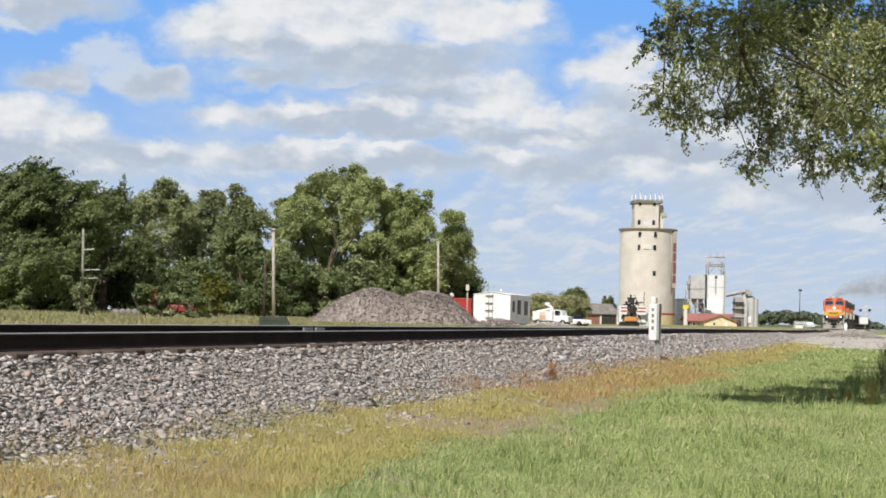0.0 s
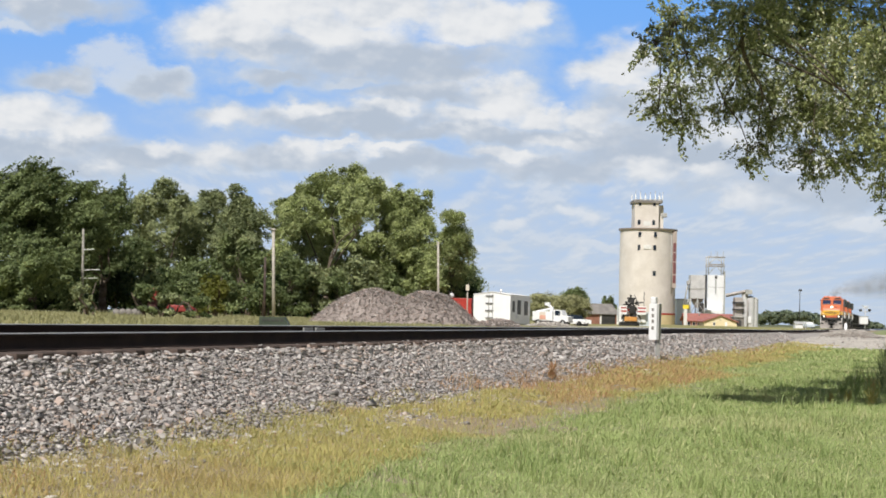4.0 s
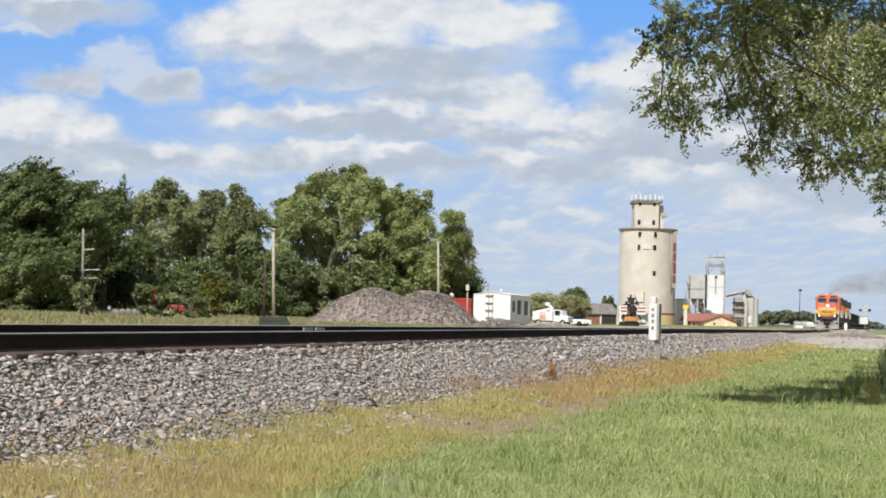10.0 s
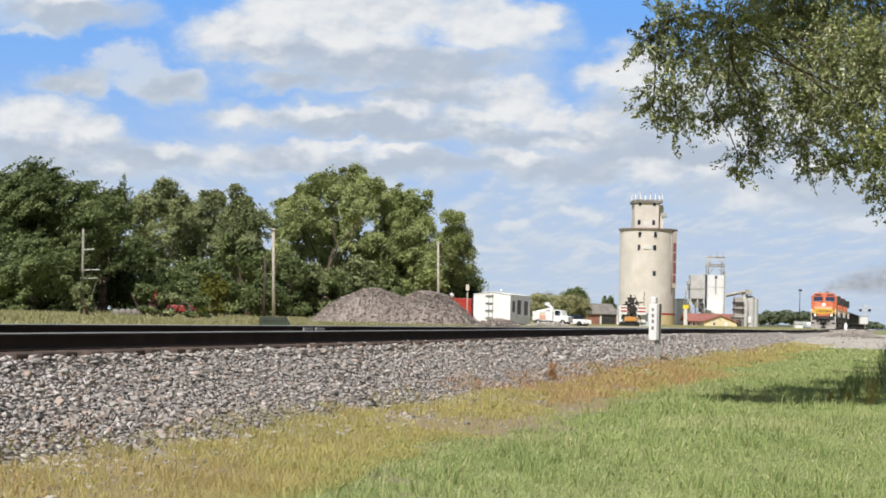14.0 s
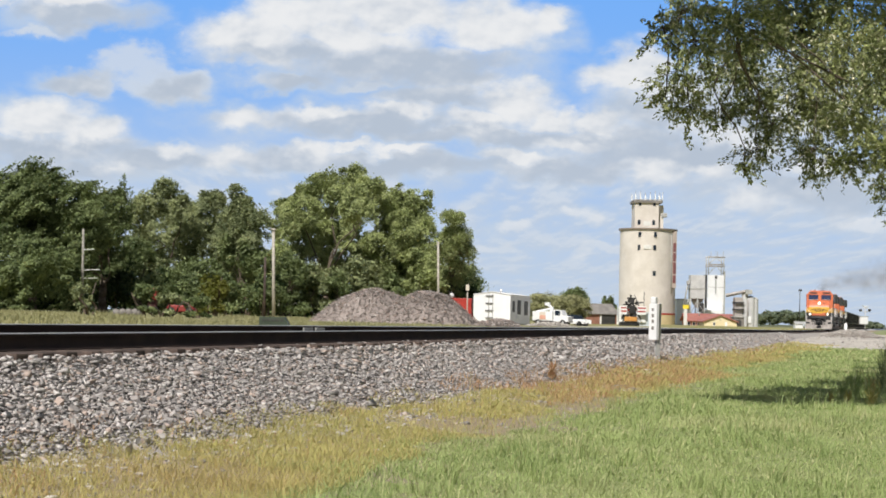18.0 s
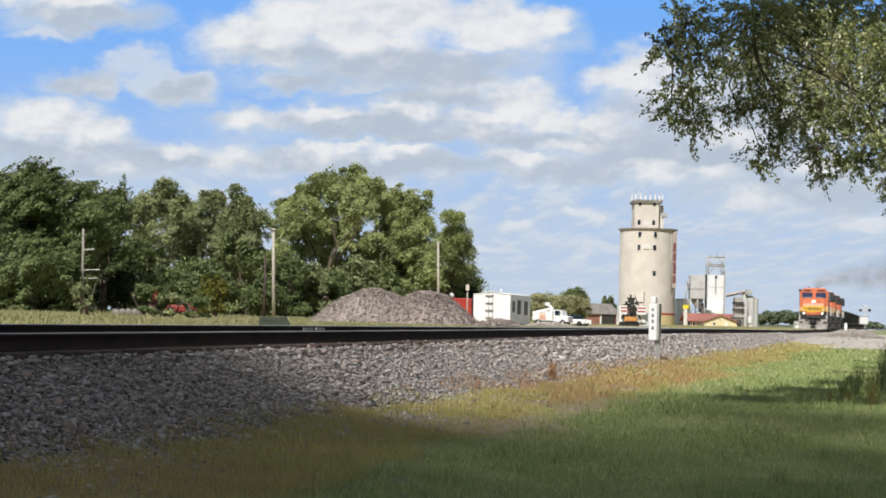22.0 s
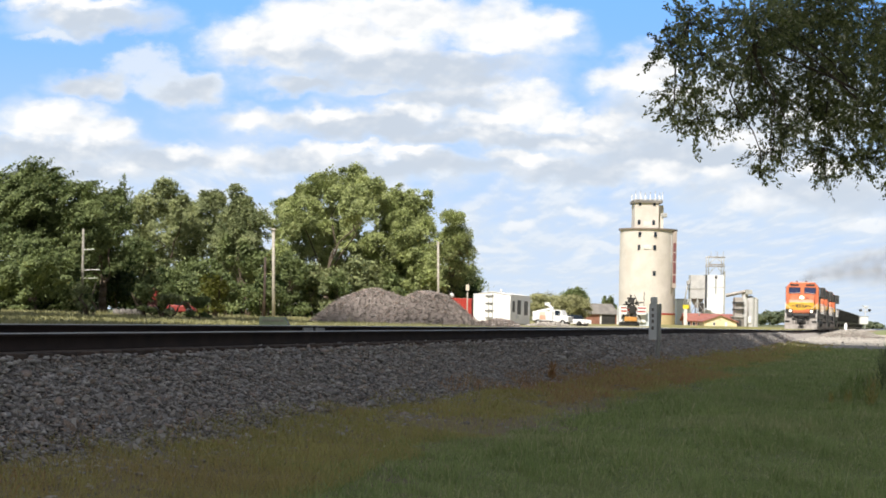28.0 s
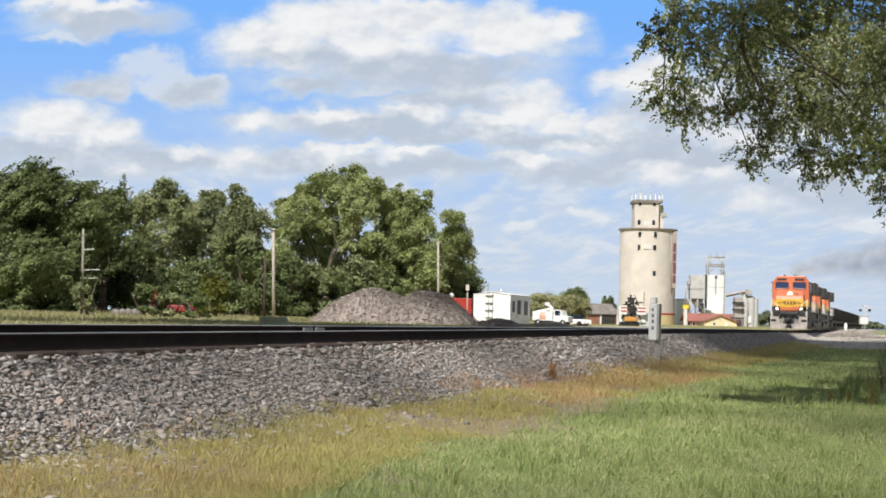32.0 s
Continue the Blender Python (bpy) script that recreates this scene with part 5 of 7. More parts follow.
def white_shed():
    s = Site("portable_shed", 880, 190, "white portable building with a ladder and dark windows", "portable building", -14)
    k = s.k
    x0, x1, y1 = s.x(836), s.x(903), 11.5
    h0, h1 = s.z(522), s.z(517)
    bm = bmesh.new()
    prism(bm, [(x0, 0.15), (x1, 0.15), (x1, h0), ((x0 + x1) / 2, h1), (x0, h0)], y1, Matrix.Identity(4))
    part("body", bm, WHITE, s.ob)
    gable("roof", x0, x1, 0, y1, h0, h1, WHITE, s.ob, "low white pitched roof", "y", 0.08, 0.06)
    boxed("skid", (x0 + 0.2, x0 + 0.4, 0.1, y1 - 0.1, -0.3, 0.16), DARK, s.ob)
    boxed("skid", (x1 - 0.4, x1 - 0.2, 0.1, y1 - 0.1, -0.3, 0.16), DARK, s.ob)
    lad = rod("ladder", (s.x(864), -0.12, s.z(568)), (s.x(864), -0.12, s.z(508)), 0.025, GREY, s.ob)
    rod("ladder_rail", (s.x(871), -0.12, s.z(568)), (s.x(871), -0.12, s.z(520)), 0.025, GREY, lad)
    for i in range(4):
        z = s.z(563 - i * 13)
        boxed("step_bracket", (s.x(858), s.x(872), -0.16, -0.02, z - 0.035, z + 0.035), DARK, s.ob, "", 0.008)
    for y, w, zt, zb in ((1.2, 1.1, 532, 552), (4.0, 1.8, 530, 556), (8.0, 2.0, 531, 557)):
        wob = boxed("window", (x1 - 0.03, x1 + 0.05, y, y + w, s.z(zb), s.z(zt)), DARK, s.ob, "dark window", 0.01)
        boxed("pane", (x1 + 0.045, x1 + 0.058, y + 0.08, y + w - 0.08, s.z(zb) + 0.08, s.z(zt) - 0.08), BLACK, wob, "", 0.004)
    boxed("air_conditioner", (x1, x1 + 0.35, 3.4, 4.2, s.z(565), s.z(557)), WHITE, s.ob, "white wall air conditioner", 0.03)
    rod("roof_vent", ((x0 + x1) / 2 + 0.6, 2, h1), ((x0 + x1) / 2 + 0.6, 2, h1 + 0.35), 0.14, WHITE, s.ob)
    # Red bin and white tank behind the heap.
    s = Site("red_container", 815, 192, "red steel container behind the gravel heap", "container", -14)
    s.box("body", 795, 834, 528, None, 0, 4.5, RED, "", 0.04)
    for i in range(9):
        s.box("rib", 796 + i * 4.2, 797.4 + i * 4.2, 529, 556, -0.05, 0.03, RED)
    s.box("end_panel", 834, 835, 530, 556, 0.1, 4.4, MAROON)
    s = Site("white_tank", 797, 196, "small white tank on a stand", "tank")
    bm = bmesh.new()
    bmesh.ops.create_uvsphere(bm, u_segments=20, v_segments=12, radius=5.5 * s.k, matrix=Matrix.Translation((0, 0, s.z(524))))
    part("tank", bm, WHITE, s.ob, smooth=True)
    s.rod("stand", (797, None, 0), (797, 528, 0), 0.12, GREY)
    s = Site("post_lamp", 826, 190, "short post with a pale lamp head", "lamp post")
    s.rod("post", (826, None, 0), (826, 514, 0), 0.07, POLE_WOOD)
    s.box("lamp_head", 823, 829, 504, 515, -0.2, 0.2, PALE_TAN, "pale lamp head", 0.05)


def service_truck():
    s = Site("service_truck", 972, 205, "white service truck with a folded crane on its bed", "truck", -25)
    k = s.k
    ob = s.ob
    ob.scale = (0.82, 0.82, 0.82)
    boxed("chassis", (-2.6, 2.6, 0.3, 1.7, 0.45, 0.7), DARK, ob)
    boxed("service_body", (-2.7, 0.5, 0.0, 2.0, 0.7, 2.1), WHITE, ob, "white service body with lockers", 0.05)
    for i in range(3):
        boxed("locker_door", (-2.6 + i * 1.02, -1.66 + i * 1.02, -0.03, 0.02, 0.85, 1.95), WHITE if i != 1 else PALE_TAN, ob, "", 0.012)
    cab = bmesh.new()
    prism(cab, [(0.6, 0.6), (2.9, 0.6), (2.95, 1.35), (2.1, 1.5), (1.75, 2.3), (0.65, 2.35)], 1.9, Matrix.Translation((0, 0.05, 0)))
    cab_ob = part("cab", cab, WHITE, ob, "white truck cab")
    boxed("cab_window", (0.85, 1.65, 0.0, 0.06, 1.5, 2.2), GLASS, cab_ob, "", 0.02)
    boxed("bumper", (2.9, 3.05, 0.1, 1.9, 0.5, 0.8), GREY, ob)
    for x in (-1.8, 2.1):
        for y in (-0.02, 1.75):
            w = rod("wheel", (x, y, 0.45), (x, y + 0.26, 0.45), 0.45, BLACK, ob, sides=20)
            rod("rim", (x, y - 0.012, 0.45), (x, y + 0.02, 0.45), 0.22, GREY, w, sides=14)
    boxed("crane_mast", (-0.2, 0.2, 0.8, 1.2, 2.05, 2.7), WHITE, ob)
    rod("crane_boom", (0.1, 1.0, 2.55), (-2.4, 1.0, 2.05), 0.16, WHITE, ob, 0.13, 4, "folded white crane boom")
    rod("crane_boom", (0.1, 1.0, 2.6), (-0.9, 1.0, 3.2), 0.16, WHITE, ob, 0.18, 4, "raised white boom section")
    boxed("winch", (-1.1, -0.3, 0.7, 1.3, 2.95, 3.4), WHITE, ob, "white winch housing", 0.08)
    boxed("red_tag", (-1.5, -0.6, -0.06, 0.0, 0.9, 1.5), surface("salmon_paint", (0.6, 0.3, 0.22), (0.7, 0.4, 0.3)), ob, "faded orange locker panel")
    for i, px in enumerate((1008, 1014, 1021)):
        c = Site("parked_car", px, 215 + i * 3, "white car parked beyond the truck, roof showing", "car", group="parked cars")
        boxed("body", (-1.9, 1.9, 0, 1.7, 0.25, 0.85), WHITE, c.ob, "", 0.12)
        bm = bmesh.new()
        prism(bm, [(-1.3, 0.8), (1.0, 0.8), (0.6, 1.4), (-0.9, 1.4)], 1.5, Matrix.Translation((0, 0.1, 0)))
        part("cabin", bm, GLASS, c.ob)
        for x in (-1.2, 1.2):
            rod("wheel", (x, -0.02, 0.32), (x, 0.2, 0.32), 0.32, BLACK, c.ob, sides=16)
            rod("wheel", (x, 1.5, 0.32), (x, 1.72, 0.32), 0.32, BLACK, c.ob, sides=16)


def maintenance_machine():
    s = Site("track_machine", 1118, 262, "parked track maintenance machine, white with red stripes and dark boom", "track machine")
    s.box("chassis", 1098, 1131, 570, 578, 0, 2.4, BLACK, "black chassis")
    for px in (1101, 1128):
        s.rod("wheel", (px, 578, 0.0), (px, 578, 0.2), 0.36, BLACK, sides=18)
        s.rod("wheel", (px, 578, 2.2), (px, 578, 2.4), 0.36, BLACK, sides=18)
    s.box("bumper", 1105, 1127, 561, 569, -0.25, 0.1, surface("orange_brown_paint", (0.5, 0.22, 0.05), (0.62, 0.32, 0.1)), "orange front bumper", 0.06)
    body = s.box("body", 1096, 1143, 544, 571, 0.3, 3.2, WHITE, "white machine body", 0.06)
    for i in range(4):
        s.box("stripe", 1099 + i * 11, 1105 + i * 11, 547, 551, 0.26, 0.32, RED, "red warning stripe", 0.01, body)
    s.box("grille", 1108, 1126, 553, 562, 0.2, 0.35, DUSTY, "pinkish grey grille")
    s.rod("boom", (1118, 566, 0.1), (1115, 527, 0.6), 0.2, BLACK, "dark folded boom", 0.16, 6)
    s.rod("boom", (1106, 548, 0.1), (1124, 528, 0.3), 0.13, BLACK, sides=6)
    s.rod("boom", (1127, 548, 0.1), (1110, 527, 0.3), 0.13, BLACK, sides=6)
    s.box("boom_head", 1111, 1122, 527, 536, 0.1, 0.8, DARK, "dark boom head", 0.06)
    s.box("work_head", 1113, 1124, 541, 556, -0.2, 0.2, BLACK, "dark hydraulic work head", 0.1)
    for px, py, w, h in ((1106, 534, 4, 7), (1124, 533, 5, 7), (1114, 522, 3, 6), (1120, 556, 6, 7), (1108, 556, 4, 7)):
        s.box("hydraulic_unit", px, px + w, py, py + h, -0.15, 0.5, DARK if w > 5 else BLACK, "", 0.05)
    s.rod("boom", (1102, 540, 0.0), (1138, 535, 0.2), 0.1, BLACK, sides=6)
    for p0, p1 in ((1097, 1109), (1127, 1143)):
        board = s.box("warning_board", p0, p1, 542, 557, -0.32, -0.26, WHITE, "white board with red stripes", 0.01)
        for py in (544, 550):
            s.box("stripe", p0 + 1, p1 - 1, py, py + 2.6, -0.335, -0.315, RED, "red stripe", 0.004, board)
    s.rod("boom", (1100, 566, -0.1), (1110, 545, 0.1), 0.11, BLACK, sides=6)
    s.rod("boom", (1134, 566, -0.1), (1125, 545, 0.1), 0.11, BLACK, sides=6)
    s.rod("hose", (1122, 522, 0.2), (1133, 548, 0.1), 0.06, BLACK, sides=6)
    s.rod("hose", (1104, 562, -0.1), (1113, 552, -0.15), 0.07, BLACK, sides=6)
    s.rod("hose", (1131, 562, -0.1), (1122, 552, -0.15), 0.07, BLACK, sides=6)
    s.rod("beacon_mast", (1140, 545, 0.6), (1140, 516, 0.6), 0.05, DARK)
    s.box("side_cabinet", 1131, 1150, 552, 578, 0.6, 2.6, PALE_BLUE, "pale blue grey cabinet")


def marker_post():
    s = Site("milepost", 1163, 47.5, "white milepost board with dark marks on a steel post", "signpost", -18)
    k = s.k
    post = s.rod("post", (1165, None, 0.0), (1165, 595, 0.0), 0.07, GREY, "grey square steel post", sides=4)
    board = boxed("board", (s.x(1150), s.x(1164), -0.16, -0.08, s.z(602), s.z(538)), WHITE, s.ob, "weathered white board", 0.01)
    # The white board's side face is coloured grey for its shade.
    side = boxed("side_board", (s.x(1164), s.x(1168), -0.15, 0.22, s.z(602), s.z(538)), GREY, s.ob, "side board, its shade put into the grey", 0.01)
    for i, (py, h) in enumerate(((546, 5), (556, 6), (566, 6), (578, 6))):
        boxed("mark", (s.x(1155), s.x(1159), -0.168, -0.158, s.z(py + h), s.z(py)), ROOF_GREY, board, "", 0.002)
    boxed("cap", (s.x(1152), s.x(1162), -0.15, 0.1, s.z(538), s.z(526)), WHITE, s.ob, "white cap", 0.03)


def poles():
    for name, px0, py0, px1, depth, r, label in (
            ("utility_pole", 484, 404, 479, 148, 0.16, "leaning pale wooden pole with a small crossarm"),
            ("utility_pole", 467, 455, 466, 150, 0.13, "thin brown wooden pole"),
            ("utility_pole", 144, 405, 142, 126, 0.11, "silvered grey wooden pole in front of the dark trees"),
            ("utility_pole", 776, 428, 772, 172, 0.14, "tall weathered wooden pole behind the heap")):
        s = Site(name, px0, depth, label, "utility pole")
        mast = s.rod("mast", (px0, None, 0), (px1, py0, 0), r, TIE_WOOD if r == 0.13 else SILVER_WOOD if r == 0.11 else POLE_WOOD, rb=r * 0.75, sides=12)
        if px0 == 484:
            s.rod("crossarm", (px1 - 5, py0 + 2, -0.2), (px1 + 5, py0 + 3, -0.2), 0.06, POLE_WOOD, sides=4)
            s.rod("insulator", (px1 - 4, py0 + 1, -0.2), (px1 - 4, py0 - 2, -0.2), 0.05, GREY)
        if px0 == 144:
            for py, a, b in ((477, 154, 175), (492, 150, 172), (441, 140, 163)):
                s.rod("bracket_arm", (143, py + 1, 0), (b, py, -0.3), 0.026, DIRTY_WHITE, "pale bracket arm", sides=5)
    s = Site("light_pole", 1415, 420, "tall thin light pole beside the far road", "street lamp")
    s.rod("mast", (1415, None, 0), (1415, 515, 0), 0.12, DARK, rb=0.08)
    s.box("lamp_head", 1413, 1418, 512, 516, -0.3, 0.3, DARK)
    s = Site("small_shed", 1417, 400, "small white shed by the far road", "shed")
    gable_wall(s.x(1408), s.x(1426), 0, 2.4, s.z(574), s.z(570), WHITE, s.ob, "x")
    gable("roof", s.x(1408), s.x(1426), 0, 2.4, s.z(574), s.z(570), GREY, s.ob, "", "x", 0.15, 0.08)
    s = Site("parked_car", 1435, 395, "pale car parked by the far road", "car", group="parked cars")
    boxed("body", (-1.0, 1.0, 0, 3.9, 0.3, 1.0), PALE_BLUE, s.ob, "", 0.1)
    boxed("cabin", (-0.85, 0.85, 0.8, 3, 0.95, 1.5), WHITE, s.ob, "", 0.15)
    for y in (0.6, 3.0):
        for x in (-1.02, 0.82):
            rod("wheel", (x, y, 0.3), (x + 0.2, y, 0.3), 0.3, BLACK, s.ob, sides=16)


def crossing():
    s = Site("crossing_signal", 1531, 235, "road crossing signal mast with dark lamp heads", "railway signal")
    s.rod("mast", (1531, None, 0), (1531, 541, 0), 0.06, GALVANISED)
    for sx, py in ((1523, 547), (1539, 547)):
        s.rod("lamp_arm", (1531, 553, 0), (sx, 550, 0), 0.05, GREY)
        lamp = s.rod("lamp_hood", (sx, 549.5, -0.05), (sx, 549.5, 0.22), 0.19, BLACK, "round dark lamp hood", sides=16)
    s.rod("cross_board", (1525, 541, -0.1), (1537, 547, -0.1), 0.05, DIRTY_WHITE, sides=4)
    s.rod("cross_board", (1525, 547, -0.12), (1537, 541, -0.12), 0.05, DIRTY_WHITE, sides=4)
    s.box("case", 1522, 1536, 561, 574, -0.15, 0.7, WHITE, "white relay case on the mast", 0.03)
    s.box("case_lid", 1521, 1537, 560, 561.4, -0.2, 0.75, GREY)
    s.box("footing", 1528, 1534, 588, None, -0.3, 0.3, DUSTY, "concrete footing")
    s = Site("white_post", 1497, 195, "short white marker post beside the crossing", "post")
    s.rod("post", (1497, None, 0), (1497, 574, 0), 0.17, WHITE, sides=14)
    s.rod("cap", (1497, 574, 0), (1497, 572, 0), 0.17, WHITE, rb=0.08, sides=14)
    # Crossing planks between and beside the rails.
    for x0, x1 in ((-9.42, -8.22), (-7.98, -6.9)):
        for i in range(4):
            w = (x1 - x0) / 4
            y = 214
            boxed("crossing_plank", (x0 + i * w + 0.01, x0 + (i + 1) * w - 0.01, y, y + 7, float(rail_top(y)) - 0.2, float(rail_top(y)) - 0.02), DUSTY, track)


def heap(px, top_px, half_px, depth, seed, label, pale=False):
    """A heap of crushed stone, cone-shaped with an uneven slope."""
    s = Site("gravel_heap", px, depth, label, "gravel heap", group="gravel heaps")
    rng = np.random.default_rng(seed)
    H, R = s.z(top_px), half_px * s.k
    n, m = 90, 40
    th, rr = np.meshgrid(np.linspace(0, 2 * np.pi, n, endpoint=False), np.linspace(0, 1, m))
    x, y = R * rr * np.cos(th), R * 0.75 * rr * np.sin(th)
    prof = np.clip(0.98 * (1 - rr ** 1.75), 0, None)
    z = H * prof / 0.98 * (1 + 0.07 * (value_noise(x + 30, y + 30, 1.3, seed) - 0.5)) + 0.14 * (value_noise(x + 9, y + 50, 0.35, seed + 1) - 0.5) - 0.12 * (rr > 0.98)
    v = np.stack([x, y, z], -1).reshape(-1, 3)
    i = (np.arange(m - 1)[:, None] * n + np.arange(n)[None]).ravel()
    j = (np.arange(m - 1)[:, None] * n + (np.arange(n)[None] + 1) % n).ravel()
    np_part("mound", v, np.stack([i, j, j + n, i + n], -1), HEAP_STONE, s.ob, smooth=True)
    shapes, tris = stone_shapes(rng, 12)
    pick = rng.integers(0, len(v) - n, 15000)
    pos = v[pick] + rng.normal(size=(15000, 3)) * (0.12, 0.12, 0.02)
    vv, ff = strew(rng, pos, 0.042 * rng.lognormal(0, 0.3, 15000), shapes, tris)
    tagged(np_part("loose_stone", vv, ff, PALE_STONES if pale else HEAP_STONES, s.ob), kind="stuff")


PALE_STONES = island_stone("pale_gravel", (0.34, 0.315, 0.285), (0.56, 0.52, 0.475), (0.46, 0.41, 0.36))
HEAP_STONES = island_stone("heap_loose_stone", (0.18, 0.158, 0.147), (0.42, 0.372, 0.345), (0.4, 0.3, 0.255))


DULL_RED = surface("dull_red_paint", (0.2, 0.02, 0.018), (0.3, 0.04, 0.03), 1.5, 12, 0.6)


def small_things():
    s = Site("utility_box", 486, 66, "green metal box lid beside the far rail", "box")
    bm = bmesh.new()
    x0, x1 = s.x(458), s.x(516)
    prism(bm, [(x0, -0.1), (x1, -0.1), (s.x(502), s.z(561)), (x0, s.z(561))], 0.8, Matrix.Identity(4))
    lid = part("box_body", bm, GREEN_BOX, s.ob)
    for i in range(5):
        boxed("slot", (s.x(464 + i * 8), s.x(469 + i * 8), -0.02, 0.02, s.z(569), s.z(565)), DARK, s.ob, "", 0.004)
    # Red machines half hidden under the trees.
    for px, py0, py1, w, depth, label in ((266, 510, 522, 18, 138, "red farm machine half hidden under the trees"), (318, 533, 552, 50, 134, "red car parked under the trees")):
        s = Site("red_car" if w > 30 else "red_machine", px, depth, label, "car" if w > 30 else "machine")
        hz = s.z(py0)
        boxed("body", (-w / 2 * s.k, w / 2 * s.k, 0, 1.8, 0.3 if w > 30 else hz * 0.55, hz * 0.72 if w > 30 else hz), DULL_RED, s.ob, "", 0.1)
        boxed("cabin", (-w / 4 * s.k, w / 5 * s.k, 0.15, 1.65, hz * 0.6, hz), DULL_RED, s.ob, "", 0.15)
        boxed("windscreen", (-w / 5 * s.k, w / 6 * s.k, 0.1, 0.2, hz * 0.72, hz * 0.92), GLASS, s.ob, "", 0.03)
        for x in (-w / 3 * s.k, w / 3 * s.k):
            rod("wheel", (x, -0.05, 0.33), (x, 0.2, 0.33), 0.33, BLACK, s.ob, sides=16)
            rod("wheel", (x, 1.6, 0.33), (x, 1.85, 0.33), 0.33, BLACK, s.ob, sides=16)
        if w <= 30:
            boxed("frame", (-0.3, 0.3, 0.4, 1.4, 0.2, hz * 0.6), MAROON, s.ob)
    s = Site("old_shed", 512, 215, "weathered grey shed roof under the big tree", "shed")
    s.box("wall", 488, 536, 546, None, 0, 5, TIE_WOOD)
    gable("roof", s.x(488), s.x(536), 0, 5, s.z(546), s.z(533), ROOF_GREY, s.ob, "grey weathered roof", "x", 0.3)
    for i, px in enumerate((205, 216, 228, 238, 247)):
        s = Site("pale_boulder", px, 118, "pale stone block in the long grass", "stone", i * 31.0, "stone blocks")
        bm = bmesh.new()
        bmesh.ops.create_icosphere(bm, subdivisions=2, radius=0.27)
        for v in bm.verts:
            v.co *= 1 + 0.25 * noise.noise(v.co * 3 + Vector((i * 3, 0, 0)))
        bmesh.ops.translate(bm, vec=(0, 0, 0.22), verts=bm.verts)
        part("block", bm, ROOF_GREY, s.ob)


def stalk_weeds():
    """Tall weeds at the edge of the tree's shade."""
    rng = np.random.default_rng(33)
    for px, py, h, leaf in ((1512, 712, 0.62, GRASS_GREEN), (1540, 718, 0.3, GRASS_DRY), (1500, 716, 0.25, GRASS_DRY), (1470, 712, 0.2, GRASS_DRY), (1560, 700, 0.7, GREEN_MID), (1565, 675, 0.9, GREEN_MID), (1530, 705, 0.5, GRASS_GREEN), (1545, 712, 0.45, GRASS_DRY), (1490, 708, 0.35, GRASS_GREEN), (975, 690, 0.35, GRASS_RUSSET)):
        d = spot((px - 784) / 3, (441 - py) / 3, 1.0) - EYE
        p = EYE + d * ((0.06 - EYE.z) / d.z)
        z0 = float(land(p.x, p.y))
        ob = thing("weed", (p.x, p.y, z0), "tall wind-blown weed in the grass", "weed", "tall weeds")
        bm = bmesh.new()
        limb(bm, (0, 0, -0.03), (0.06 * h, 0.02, h), 0.007, 0.004, rng, 0.03, 4)
        part("stalk", bm, GRASS_STALK, ob)
        n = 90
        t = rng.random(n)
        x, y = 0.06 * h * t + rng.normal(size=n) * 0.1 * h, rng.normal(size=n) * 0.1 * h
        v, f = blades(rng, x, y, t * h * 0.75, np.full(n, 0.45 * h), 0.008, 0.9)
        tagged(np_part("leaves", v, f, leaf, ob), kind="stuff")


GRASS_STALK = surface("pale_stalk", (0.4, 0.42, 0.25), (0.5, 0.5, 0.33), 5, 40, 0.8)


